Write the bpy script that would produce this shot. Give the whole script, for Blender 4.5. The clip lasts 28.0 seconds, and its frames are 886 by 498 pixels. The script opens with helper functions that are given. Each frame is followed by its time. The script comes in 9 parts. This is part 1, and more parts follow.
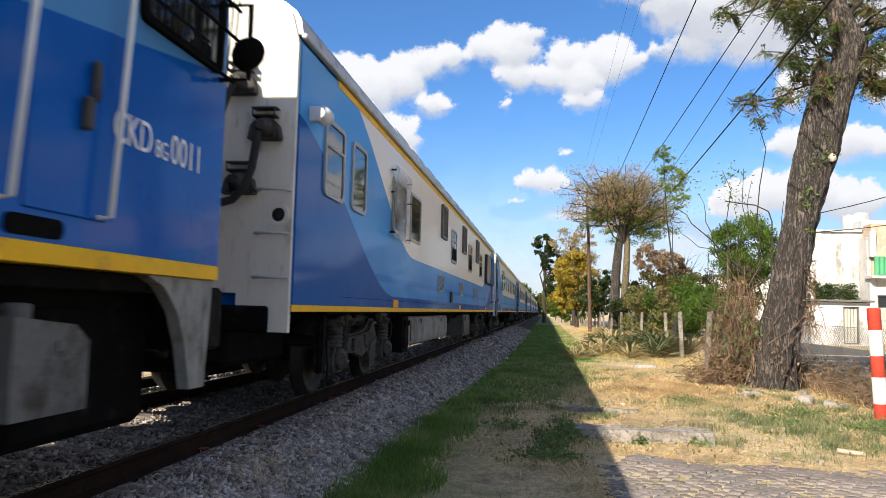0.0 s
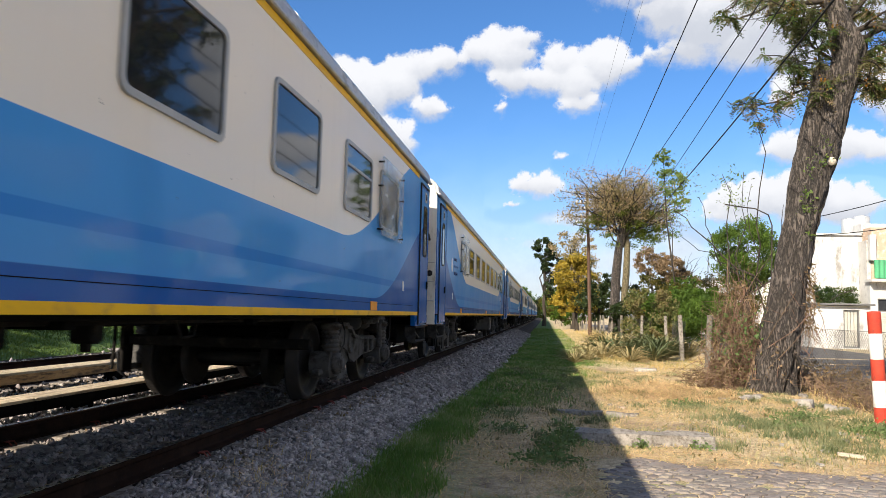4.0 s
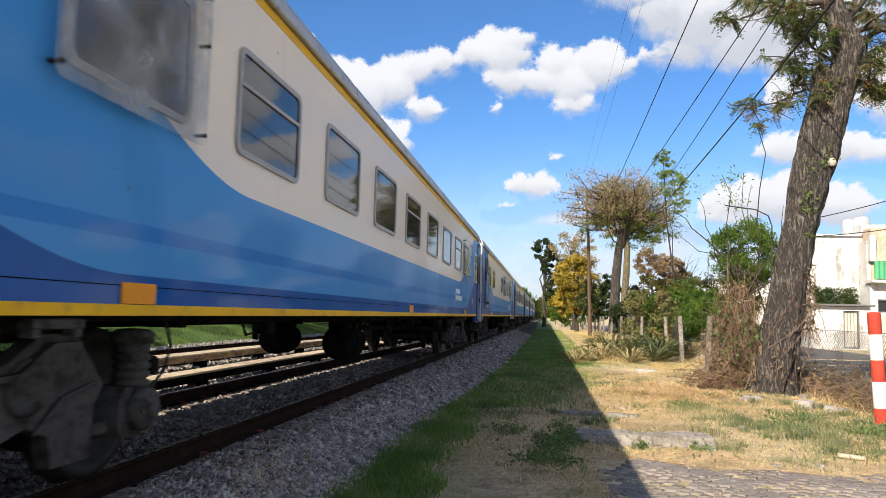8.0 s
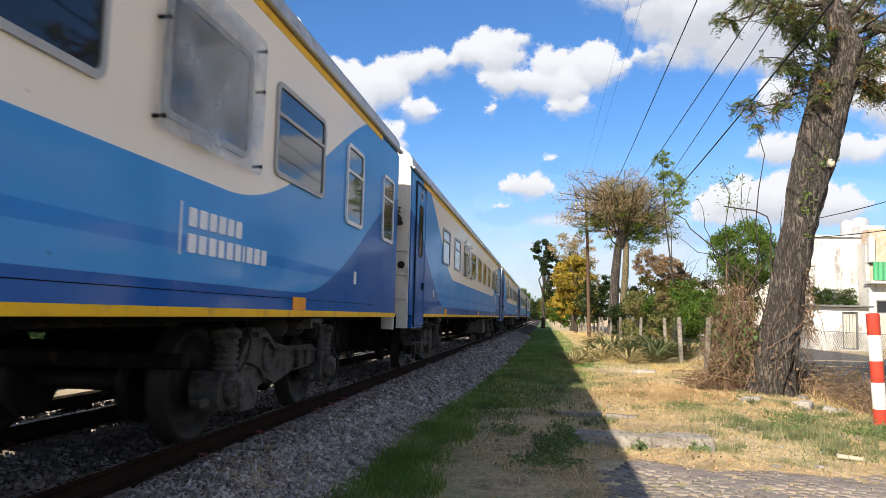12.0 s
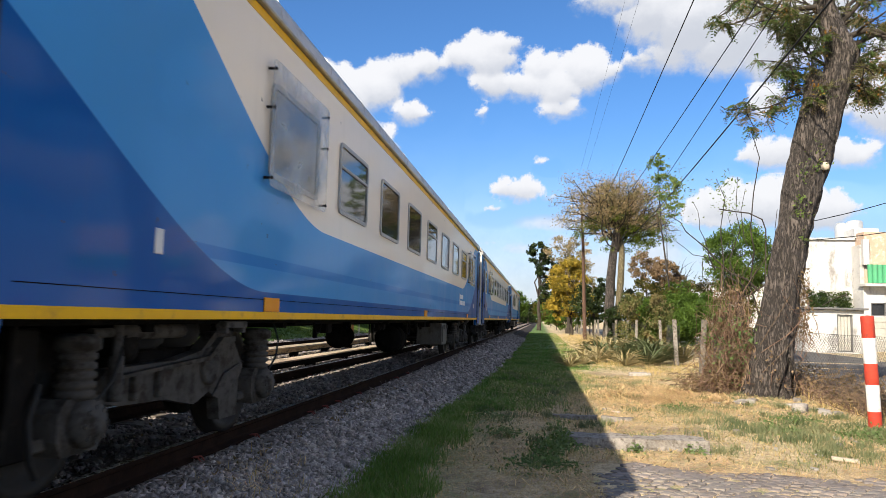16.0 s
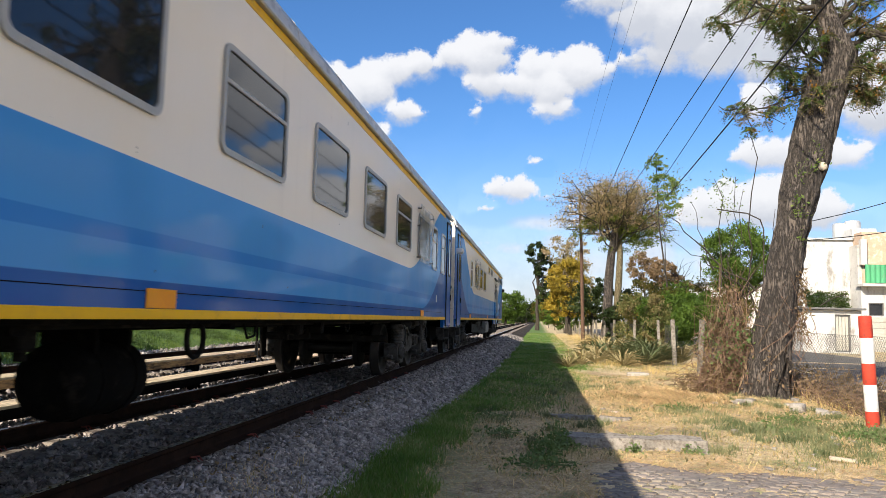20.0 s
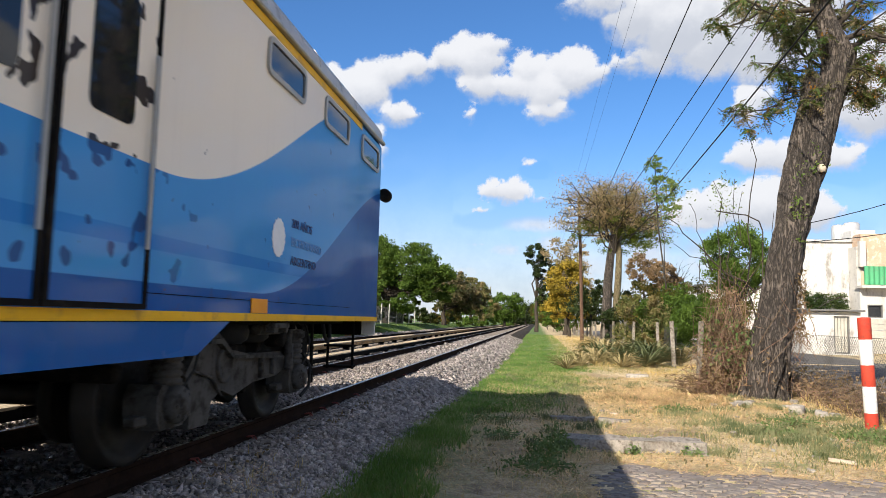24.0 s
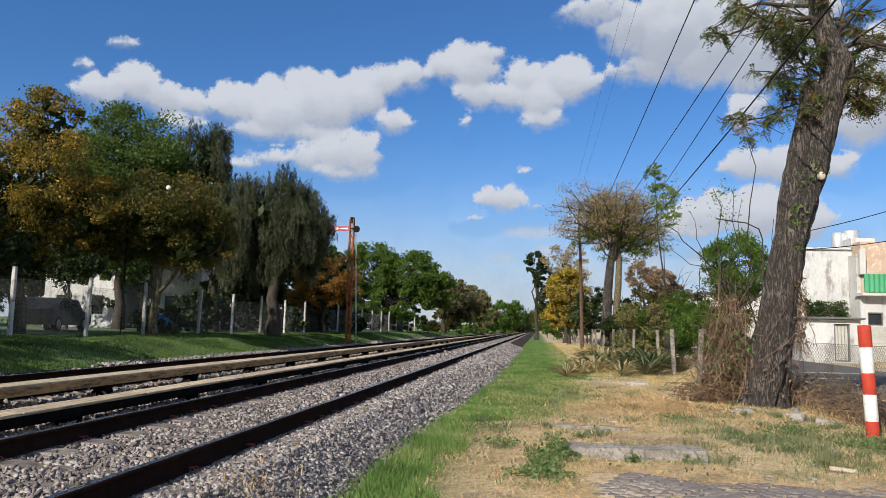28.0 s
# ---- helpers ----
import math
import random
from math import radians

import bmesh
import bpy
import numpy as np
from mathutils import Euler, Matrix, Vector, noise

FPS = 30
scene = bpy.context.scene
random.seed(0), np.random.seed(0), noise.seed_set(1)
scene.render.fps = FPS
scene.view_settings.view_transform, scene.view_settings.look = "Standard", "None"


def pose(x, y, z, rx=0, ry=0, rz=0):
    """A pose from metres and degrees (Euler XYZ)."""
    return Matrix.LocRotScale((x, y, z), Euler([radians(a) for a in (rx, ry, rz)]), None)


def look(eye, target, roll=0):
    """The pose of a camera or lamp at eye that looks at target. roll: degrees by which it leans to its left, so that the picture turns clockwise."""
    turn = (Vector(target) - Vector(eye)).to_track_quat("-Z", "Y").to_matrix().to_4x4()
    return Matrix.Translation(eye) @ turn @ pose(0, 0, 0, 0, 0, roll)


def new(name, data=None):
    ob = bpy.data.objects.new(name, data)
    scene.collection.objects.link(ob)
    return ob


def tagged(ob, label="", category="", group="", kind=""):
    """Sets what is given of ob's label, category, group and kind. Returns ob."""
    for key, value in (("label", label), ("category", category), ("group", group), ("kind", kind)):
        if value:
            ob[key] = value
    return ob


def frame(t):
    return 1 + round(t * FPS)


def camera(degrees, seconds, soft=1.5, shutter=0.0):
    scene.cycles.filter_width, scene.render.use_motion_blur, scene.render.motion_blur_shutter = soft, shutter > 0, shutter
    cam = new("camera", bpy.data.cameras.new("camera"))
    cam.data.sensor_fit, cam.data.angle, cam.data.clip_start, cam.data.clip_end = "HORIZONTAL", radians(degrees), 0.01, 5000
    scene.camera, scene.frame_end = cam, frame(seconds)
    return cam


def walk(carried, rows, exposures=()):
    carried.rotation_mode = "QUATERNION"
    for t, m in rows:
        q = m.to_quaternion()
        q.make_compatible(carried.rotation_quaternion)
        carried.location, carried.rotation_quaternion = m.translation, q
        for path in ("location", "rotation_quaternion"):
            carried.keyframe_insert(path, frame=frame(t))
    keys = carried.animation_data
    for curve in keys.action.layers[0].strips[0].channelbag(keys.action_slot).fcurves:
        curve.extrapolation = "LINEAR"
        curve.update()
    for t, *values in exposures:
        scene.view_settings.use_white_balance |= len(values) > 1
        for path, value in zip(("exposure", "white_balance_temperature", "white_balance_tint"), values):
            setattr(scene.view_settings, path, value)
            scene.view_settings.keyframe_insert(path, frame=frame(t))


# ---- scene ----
cam = camera(62.2, 28.0, 0.8, 0.12)
EYE = (0.0, 0.0, 1.6)
# seconds, degrees of yaw to the left of the line, degrees of pitch upward
VIEW = [
    (0.0, 8.028, 4.707),
    (0.5, 8.030, 4.838),
    (1.0, 8.031, 4.974),
    (1.5, 8.031, 4.974),
    (2.0, 8.030, 4.908),
    (2.5, 8.096, 4.972),
    (3.0, 8.032, 5.044),
    (3.5, 8.031, 4.974),
    (5.5, 8.031, 4.974),
    (6.0, 8.032, 5.039),
    (6.5, 8.029, 5.109),
    (7.0, 8.033, 5.109),
    (7.5, 8.032, 5.039),
    (8.0, 8.032, 5.039),
    (8.5, 8.033, 5.109),
    (9.0, 8.033, 5.109),
    (9.5, 8.032, 5.039),
    (10.0, 8.032, 5.039),
    (10.5, 8.097, 5.038),
    (11.0, 8.032, 5.039),
    (11.5, 7.968, 5.111),
    (12.0, 7.964, 5.111),
    (12.5, 7.900, 5.178),
    (14.5, 7.772, 5.247),
    (15.0, 7.772, 5.247),
    (15.5, 7.772, 5.247),
    (16.0, 7.639, 5.320),
    (16.5, 7.639, 5.320),
    (17.0, 7.638, 5.255),
    (17.5, 7.574, 5.322),
    (18.0, 7.574, 5.322),
    (18.5, 7.574, 5.322),
    (19.0, 7.574, 5.322),
    (19.5, 7.570, 5.322),
    (20.0, 7.505, 5.323),
    (20.5, 7.509, 5.258),
    (21.0, 7.441, 5.391),
    (21.5, 7.442, 5.460),
    (23.5, 7.442, 5.460),
    (24.0, 7.442, 5.456),
    (24.5, 7.442, 5.456),
    (25.0, 7.441, 5.391),
    (25.5, 7.445, 5.727),
    (26.0, 7.446, 5.792),
    (26.5, 7.444, 5.657),
    (27.0, 7.445, 5.727),
    (27.5, 7.449, 6.062),
    (28.0, 7.449, 6.058),
]


def view_pose(yaw, pitch):
    y, p = radians(yaw), radians(pitch)
    way = Vector((-math.sin(y) * math.cos(p), math.cos(y) * math.cos(p), math.sin(p)))
    return look(EYE, Vector(EYE) + way, 1.4)


walk(cam, [(t, view_pose(y, p)) for t, y, p in VIEW],
     [(0.0, 0.87, 6500, 10), (22.5, 0.83, 6500, 10), (24.4, 0.72, 6400, 10), (25.2, 0.54, 6250, 10), (26.5, 0.33, 6100, 10), (28.0, 0.31, 6100, 10)])

# ---------------------------------------------------------------- light
SUN_EL, SUN_AZ = radians(31.4), radians(207.7)
world = bpy.data.worlds.new("sky")
scene.world = world
world.use_nodes = True
wt = world.node_tree
wt.nodes.clear()
w_out = wt.nodes.new("ShaderNodeOutputWorld")
w_bg = wt.nodes.new("ShaderNodeBackground")
w_sky = wt.nodes.new("ShaderNodeTexSky")
w_sky.sky_type, w_sky.sun_disc = "NISHITA", False
w_sky.sun_elevation, w_sky.sun_rotation = SUN_EL, SUN_AZ
w_sky.air_density, w_sky.dust_density, w_sky.ozone_density = 1.0, 0.25, 3.0
w_bg.inputs["Strength"].default_value = 0.072
w_tint = wt.nodes.new("ShaderNodeMix")
w_tint.data_type, w_tint.blend_type = "RGBA", "MULTIPLY"
w_tint.inputs[0].default_value, w_tint.inputs[7].default_value = 1.0, (0.60, 0.95, 1.30, 1)
wt.links.new(w_sky.outputs[0], w_tint.inputs[6])
wt.links.new(w_tint.outputs[2], w_bg.inputs[0])
wt.links.new(w_bg.outputs[0], w_out.inputs[0])
sun = new("sun", bpy.data.lights.new("sun", "SUN"))
sun.data.energy, sun.data.angle, sun.data.color = 5.0, radians(0.53), (1.0, 0.905, 0.75)
sun.matrix_world = look((-40, -95, 53), (-40 + 0.3968, -95 + 0.7557, 53 - 0.5210))
scene.view_settings.exposure = 0.0

# ---------------------------------------------------------------- materials


def nodes_of(name):
    m = bpy.data.materials.new(name)
    m.use_nodes = True
    t = m.node_tree
    return m, t, t.nodes["Principled BSDF"]


def link(t, a, b):
    t.links.new(a, b)


def nd(t, kind, **kw):
    n = t.nodes.new(kind)
    for k, v in kw.items():
        n.inputs[k].default_value = v
    return n


def math_node(t, op, a, b=None, c=None):
    n = t.nodes.new("ShaderNodeMath")
    n.operation = op
    for i, v in enumerate((a, b, c)):
        if v is None:
            continue
        if isinstance(v, (int, float)):
            n.inputs[i].default_value = v
        else:
            link(t, v, n.inputs[i])
    return n.outputs[0]


def mixc(t, fac, a, b, mode="MIX"):
    n = t.nodes.new("ShaderNodeMix")
    n.data_type, n.blend_type = "RGBA", mode
    for sock, v in ((n.inputs[0], fac), (n.inputs[6], a), (n.inputs[7], b)):
        if isinstance(v, (int, float)):
            sock.default_value = v
        elif isinstance(v, tuple):
            sock.default_value = (*v, 1)
        else:
            link(t, v, sock)
    return n.outputs[2]


def remap(t, v, a, b, c=0.0, d=1.0, smooth=True):
    n = t.nodes.new("ShaderNodeMapRange")
    n.interpolation_type = "SMOOTHSTEP" if smooth else "LINEAR"
    link(t, v, n.inputs[0])
    for i, x in enumerate((a, b, c, d)):
        n.inputs[i + 1].default_value = x
    return n.outputs[0]


def noise_of(t, scale, detail=4, rough=0.55, vec=None, squash=None):
    if vec is None:
        tc = t.nodes.new("ShaderNodeTexCoord")
        vec = tc.outputs["Object"]
    if squash:
        mp = t.nodes.new("ShaderNodeMapping")
        mp.inputs["Scale"].default_value = squash
        link(t, vec, mp.inputs[0])
        vec = mp.outputs[0]
    n = nd(t, "ShaderNodeTexNoise", Scale=scale, Detail=detail, Roughness=rough)
    link(t, vec, n.inputs["Vector"])
    return n.outputs[0]


def bump(t, p, h, strength, dist):
    b = nd(t, "ShaderNodeBump", Strength=strength, Distance=dist)
    link(t, h, b.inputs["Height"])
    link(t, b.outputs[0], p.inputs["Normal"])


def surface(name, base, other, rough=0.8, scale=3.0, fine=40.0, relief=0.3, depth=0.01, metal=0.0,
            dirt=None, dirt_amount=0.35, squash=None, per_object=0.0, island=0.0, rough_var=0.1, spec=0.18):
    """A worn surface: two colours mixed at two scales, an optional dirt colour in patches, fine relief."""
    m, t, p = nodes_of(name)
    big = noise_of(t, scale, 5, 0.6, squash=squash)
    small = noise_of(t, fine, 4, 0.6, squash=squash)
    fac = remap(t, math_node(t, "ADD", math_node(t, "MULTIPLY", big, 0.6), math_node(t, "MULTIPLY", small, 0.4)), 0.32, 0.68)
    col = mixc(t, fac, base, other)
    if dirt:
        patch = noise_of(t, scale * 2.7, 6, 0.7, squash=squash)
        col = mixc(t, remap(t, patch, 0.62 - dirt_amount * 0.4, 0.75 - dirt_amount * 0.2), col, dirt)
    if per_object or island:
        src = t.nodes.new("ShaderNodeObjectInfo").outputs["Random"] if per_object else t.nodes.new("ShaderNodeNewGeometry").outputs["Random Per Island"]
        a = per_object or island
        hsv = nd(t, "ShaderNodeHueSaturation")
        link(t, remap(t, src, 0, 1, 1 - a, 1 + a, False), hsv.inputs["Value"])
        link(t, remap(t, math_node(t, "FRACT", math_node(t, "MULTIPLY", src, 7.3)), 0, 1, 0.5 - a * 0.06, 0.5 + a * 0.06, False), hsv.inputs["Hue"])
        link(t, col, hsv.inputs["Color"])
        col = hsv.outputs[0]
    link(t, col, p.inputs["Base Color"])
    link(t, remap(t, small, 0.3, 0.7, max(0.03, rough - rough_var), min(1, rough + rough_var)), p.inputs["Roughness"])
    p.inputs["Metallic"].default_value = metal
    p.inputs["Specular IOR Level"].default_value = spec
    if relief:
        bump(t, p, small, relief, depth)
    return m


def leaf_material(name, cols, trans=0.35):
    """Leaves: colour by leaf, some light through them."""
    m, t, p = nodes_of(name)
    geo = t.nodes.new("ShaderNodeNewGeometry")
    ramp = t.nodes.new("ShaderNodeValToRGB")
    el = ramp.color_ramp.elements
    while len(el) < len(cols):
        el.new(0.5)
    for i, c in enumerate(cols):
        el[i].position = i / max(1, len(cols) - 1)
        el[i].color = (*c, 1)
    big = noise_of(t, 0.9, 3, 0.6)
    f = math_node(t, "ADD", math_node(t, "MULTIPLY", geo.outputs["Random Per Island"], 0.42), math_node(t, "MULTIPLY", remap(t, big, 0.34, 0.66), 0.58))
    link(t, f, ramp.inputs[0])
    link(t, ramp.outputs[0], p.inputs["Base Color"])
    p.inputs["Roughness"].default_value = 0.62
    p.inputs["Specular IOR Level"].default_value = 0.25
    tr = t.nodes.new("ShaderNodeBsdfTranslucent")
    link(t, mixc(t, 0.35, ramp.outputs[0], (0.25, 0.3, 0.03)), tr.inputs[0])
    mx = t.nodes.new("ShaderNodeMixShader")
    mx.inputs[0].default_value = trans
    link(t, p.outputs[0], mx.inputs[1])
    link(t, tr.outputs[0], mx.inputs[2])
    link(t, mx.outputs[0], t.nodes["Material Output"].inputs[0])
    return m


M = {}
# bogie_steel and underframe_black are darkened further for the shade under the train
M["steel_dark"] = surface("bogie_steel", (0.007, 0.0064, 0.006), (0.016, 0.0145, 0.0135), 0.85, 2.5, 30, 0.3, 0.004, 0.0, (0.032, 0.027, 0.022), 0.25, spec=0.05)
M["step_grey"] = surface("step_frame_grey", (0.030, 0.028, 0.026), (0.052, 0.048, 0.045), 0.75, 2.5, 30, 0.25, 0.004, 0.0, (0.02, 0.017, 0.015), 0.45, spec=0.06)
M["bogie_grey"] = surface("bogie_grey_paint", (0.056, 0.052, 0.048), (0.094, 0.088, 0.082), 0.75, 2.5, 30, 0.25, 0.004, 0.0, (0.026, 0.022, 0.018), 0.45, spec=0.08)
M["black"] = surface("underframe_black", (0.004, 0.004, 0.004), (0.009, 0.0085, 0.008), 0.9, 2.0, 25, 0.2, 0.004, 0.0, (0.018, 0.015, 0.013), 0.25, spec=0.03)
M["wheel"] = surface("wheel_steel", (0.014, 0.0125, 0.0115), (0.027, 0.024, 0.022), 0.6, 3, 30, 0.15, 0.003, 0.3, (0.03, 0.025, 0.02), 0.4)
M["rail_side"] = surface("rail_rust", (0.014, 0.008, 0.006), (0.030, 0.017, 0.012), 0.9, 2, 40, 0.35, 0.004, 0.0, (0.014, 0.009, 0.007), 0.4, spec=0.03)
M["rail_top"] = surface("rail_head_steel", (0.42, 0.42, 0.43), (0.55, 0.55, 0.55), 0.3, 1.5, 30, 0.05, 0.001, 1.0)
M["sleeper"] = surface("sleeper_concrete", (0.18, 0.152, 0.13), (0.28, 0.24, 0.208), 0.9, 3, 45, 0.5, 0.008, 0.0, (0.10, 0.08, 0.066), 0.5, per_object=0.16)
M["plank"] = surface("third_rail_board", (0.43, 0.33, 0.22), (0.62, 0.49, 0.34), 0.85, 2, 30, 0.4, 0.004, 0.0, (0.22, 0.165, 0.11), 0.45, squash=(4, 0.4, 4), per_object=0.16)
M["plank_side"] = surface("third_rail_board_weathered", (0.36, 0.20, 0.08), (0.52, 0.32, 0.14), 0.9, 2, 30, 0.4, 0.004, 0.0, (0.10, 0.065, 0.04), 0.5, squash=(4, 0.5, 4))
M["stone"] = surface("ballast_stone", (0.13, 0.115, 0.107), (0.42, 0.373, 0.348), 0.95, 5, 70, 0.3, 0.004, island=0.45, spec=0.05)
# the ballast stone again, toned down for the train's shade between the rails
M["stone_shaded"] = surface("shaded_ballast_stone", (0.11, 0.095, 0.087), (0.37, 0.323, 0.298), 0.95, 5, 70, 0.3, 0.004, island=0.5, spec=0.04)
# near black, so the gaps between the stones look deep and unlit
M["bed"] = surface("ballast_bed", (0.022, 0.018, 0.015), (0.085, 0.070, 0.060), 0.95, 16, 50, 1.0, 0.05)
M["concrete"] = surface("old_concrete", (0.20, 0.18, 0.155), (0.36, 0.32, 0.28), 0.9, 5, 40, 0.6, 0.008, 0.0, (0.12, 0.10, 0.08), 0.45)
M["post_grey"] = surface("weathered_post_concrete", (0.17, 0.15, 0.125), (0.29, 0.26, 0.22), 0.95, 4, 40, 0.6, 0.008, 0.0, (0.09, 0.075, 0.06), 0.5, per_object=0.15)
M["post_white"] = surface("whitewashed_concrete", (0.42, 0.40, 0.365), (0.56, 0.54, 0.50), 0.85, 2.5, 40, 0.3, 0.005, 0.0, (0.24, 0.215, 0.185), 0.45, per_object=0.12)
M["bark_yellow"] = surface("yellow_lichened_bark", (0.12, 0.098, 0.056), (0.25, 0.21, 0.125), 0.9, 2.6, 14, 0.9, 0.03, squash=(2.2, 2.2, 0.9), dirt=(0.06, 0.048, 0.03), dirt_amount=0.55)
M["bark_dark"] = surface("dark_bark", (0.03, 0.025, 0.02), (0.08, 0.065, 0.05), 0.95, 2.5, 16, 0.8, 0.02, squash=(3, 3, 0.7))
M["cut"] = surface("cut_wood", (0.40, 0.33, 0.25), (0.55, 0.47, 0.37), 0.9, 5, 40, 0.2, 0.002)
M["rust"] = surface("rusty_iron", (0.26, 0.085, 0.03), (0.44, 0.17, 0.055), 0.9, 3, 40, 0.4, 0.004, 0.1, (0.12, 0.05, 0.03), 0.4)
M["clip_rust"] = surface("rail_clip_rust", (0.15, 0.042, 0.034), (0.28, 0.08, 0.062), 0.9, 3, 40, 0.3, 0.002)
M["wood_pole"] = surface("pole_wood", (0.075, 0.045, 0.032), (0.14, 0.085, 0.058), 0.9, 2, 30, 0.4, 0.005, squash=(5, 5, 0.4))
M["plaster"] = surface("white_plaster", (0.46, 0.45, 0.43), (0.60, 0.59, 0.57), 0.95, 0.6, 9, 0.3, 0.008, 0.0, (0.27, 0.25, 0.23), 0.33, squash=(1.6, 1.6, 0.7))
M["plaster_grey"] = surface("grey_plaster", (0.45, 0.43, 0.40), (0.58, 0.56, 0.53), 0.9, 1.0, 25, 0.2, 0.006, 0.0, (0.3, 0.28, 0.26), 0.25)
M["brick"] = surface("hollow_brick", (0.42, 0.29, 0.21), (0.52, 0.39, 0.29), 0.9, 2.0, 25, 0.3, 0.008, 0.0, (0.6, 0.55, 0.48), 0.3, per_object=0.1)
M["roof_dark"] = surface("roof_felt", (0.10, 0.10, 0.10), (0.17, 0.165, 0.16), 0.9, 2, 25, 0.3, 0.006)
M["red_paint"] = surface("red_paint", (0.42, 0.045, 0.028), (0.52, 0.07, 0.04), 0.55, 4, 50, 0.15, 0.002, 0.0, (0.28, 0.06, 0.045), 0.3)
M["white_paint"] = surface("white_paint", (0.72, 0.71, 0.68), (0.82, 0.81, 0.79), 0.55, 4, 50, 0.15, 0.002, 0.0, (0.5, 0.47, 0.43), 0.25)
M["galv"] = surface("galvanised_steel", (0.42, 0.43, 0.44), (0.56, 0.57, 0.58), 0.45, 6, 50, 0.1, 0.002, 0.85)
M["wire"] = surface("fence_wire", (0.07, 0.067, 0.063), (0.13, 0.125, 0.12), 0.55, 5, 50, 0.0, 0.001, 0.4)
M["wire_pale"] = surface("galvanised_fence_wire", (0.12, 0.115, 0.11), (0.20, 0.195, 0.19), 0.5, 5, 50, 0.0, 0.001, 0.2)
M["cable"] = surface("black_cable", (0.012, 0.012, 0.013), (0.02, 0.02, 0.02), 0.6, 5, 30, 0.0, 0.001)
M["steel_tank"] = surface("stainless_tank", (0.55, 0.55, 0.54), (0.70, 0.70, 0.68), 0.4, 2, 20, 0.05, 0.002, 0.55)
M["green_sheet"] = surface("green_corrugated_sheet", (0.06, 0.27, 0.13), (0.09, 0.34, 0.17), 0.5, 2, 30, 0.1, 0.002, 0.0, (0.12, 0.22, 0.13), 0.25)
M["asphalt"] = surface("asphalt", (0.11, 0.102, 0.096), (0.165, 0.152, 0.143), 0.9, 1.2, 60, 0.4, 0.006)
M["pavestone"] = surface("worn_paving_stone", (0.145, 0.128, 0.118), (0.26, 0.232, 0.212), 0.9, 3, 45, 0.6, 0.01, 0.0, (0.27, 0.22, 0.18), 0.4, per_object=0.22)
M["shutter"] = surface("roller_shutter", (0.34, 0.32, 0.28), (0.46, 0.44, 0.39), 0.7, 2, 30, 0.15, 0.002)
M["window_dark"] = surface("dark_window", (0.02, 0.022, 0.025), (0.035, 0.036, 0.04), 0.12, 1, 10, 0.0, 0.001)
M["straw"] = surface("dry_straw", (0.46, 0.30, 0.13), (0.74, 0.54, 0.29), 0.9, 3, 40, 0.0, 0.002, island=0.35)
M["grass"] = leaf_material("grass_blades", [(0.055, 0.115, 0.022), (0.095, 0.185, 0.034), (0.15, 0.245, 0.055), (0.34, 0.36, 0.15)], 0.4)
M["grass_dry"] = leaf_material("dry_grass", [(0.26, 0.22, 0.07), (0.46, 0.33, 0.12), (0.60, 0.42, 0.18), (0.70, 0.53, 0.27)], 0.25)
# greens lowered for the tree shade that falls on the bank
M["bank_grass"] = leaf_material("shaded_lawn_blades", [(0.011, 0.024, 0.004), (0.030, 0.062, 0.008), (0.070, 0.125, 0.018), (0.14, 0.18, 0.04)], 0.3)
M["grass_mixed"] = leaf_material("thin_verge_grass", [(0.115, 0.14, 0.055), (0.20, 0.20, 0.09), (0.34, 0.29, 0.14), (0.52, 0.42, 0.23)], 0.3)
M["tuft"] = leaf_material("grey_green_tuft_blades", [(0.085, 0.11, 0.05), (0.135, 0.16, 0.075), (0.22, 0.225, 0.115), (0.38, 0.33, 0.18)], 0.3)
M["field_stone"] = surface("pale_field_stone", (0.30, 0.27, 0.23), (0.46, 0.42, 0.37), 0.9, 4, 30, 0.5, 0.01, 0.0, (0.2, 0.16, 0.12), 0.35)
M["grass_bright"] = leaf_material("bright_grass_blades", [(0.045, 0.12, 0.018), (0.08, 0.185, 0.028), (0.12, 0.24, 0.042), (0.24, 0.33, 0.10)], 0.4)
M["straw_leaf"] = leaf_material("straw_plant_leaves", [(0.17, 0.145, 0.07), (0.32, 0.26, 0.13), (0.46, 0.38, 0.21)], 0.2)
M["sword_leaf"] = leaf_material("sword_plant_leaves", [(0.055, 0.075, 0.032), (0.10, 0.12, 0.055), (0.23, 0.21, 0.11)], 0.2)
M["weed"] = leaf_material("weed_leaves", [(0.08, 0.135, 0.04), (0.14, 0.205, 0.07), (0.23, 0.28, 0.12)], 0.35)
M["leaf_yellow"] = leaf_material("autumn_yellow_leaves", [(0.030, 0.030, 0.008), (0.095, 0.075, 0.014), (0.27, 0.175, 0.024), (0.50, 0.32, 0.05)], 0.35)
M["leaf_bright_yellow"] = leaf_material("bright_yellow_leaves", [(0.11, 0.095, 0.02), (0.34, 0.24, 0.03), (0.58, 0.41, 0.06)])
M["leaf_orange"] = leaf_material("orange_leaves", [(0.06, 0.04, 0.012), (0.27, 0.12, 0.02), (0.44, 0.205, 0.04)])
# for dark green trees, and for foliage whose near-black colour stands for canopy shade
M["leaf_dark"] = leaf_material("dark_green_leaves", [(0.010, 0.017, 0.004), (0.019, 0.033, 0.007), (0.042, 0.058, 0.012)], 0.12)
M["leaf_mid"] = leaf_material("mid_green_leaves", [(0.032, 0.064, 0.010), (0.075, 0.132, 0.017), (0.13, 0.20, 0.03)], 0.35)
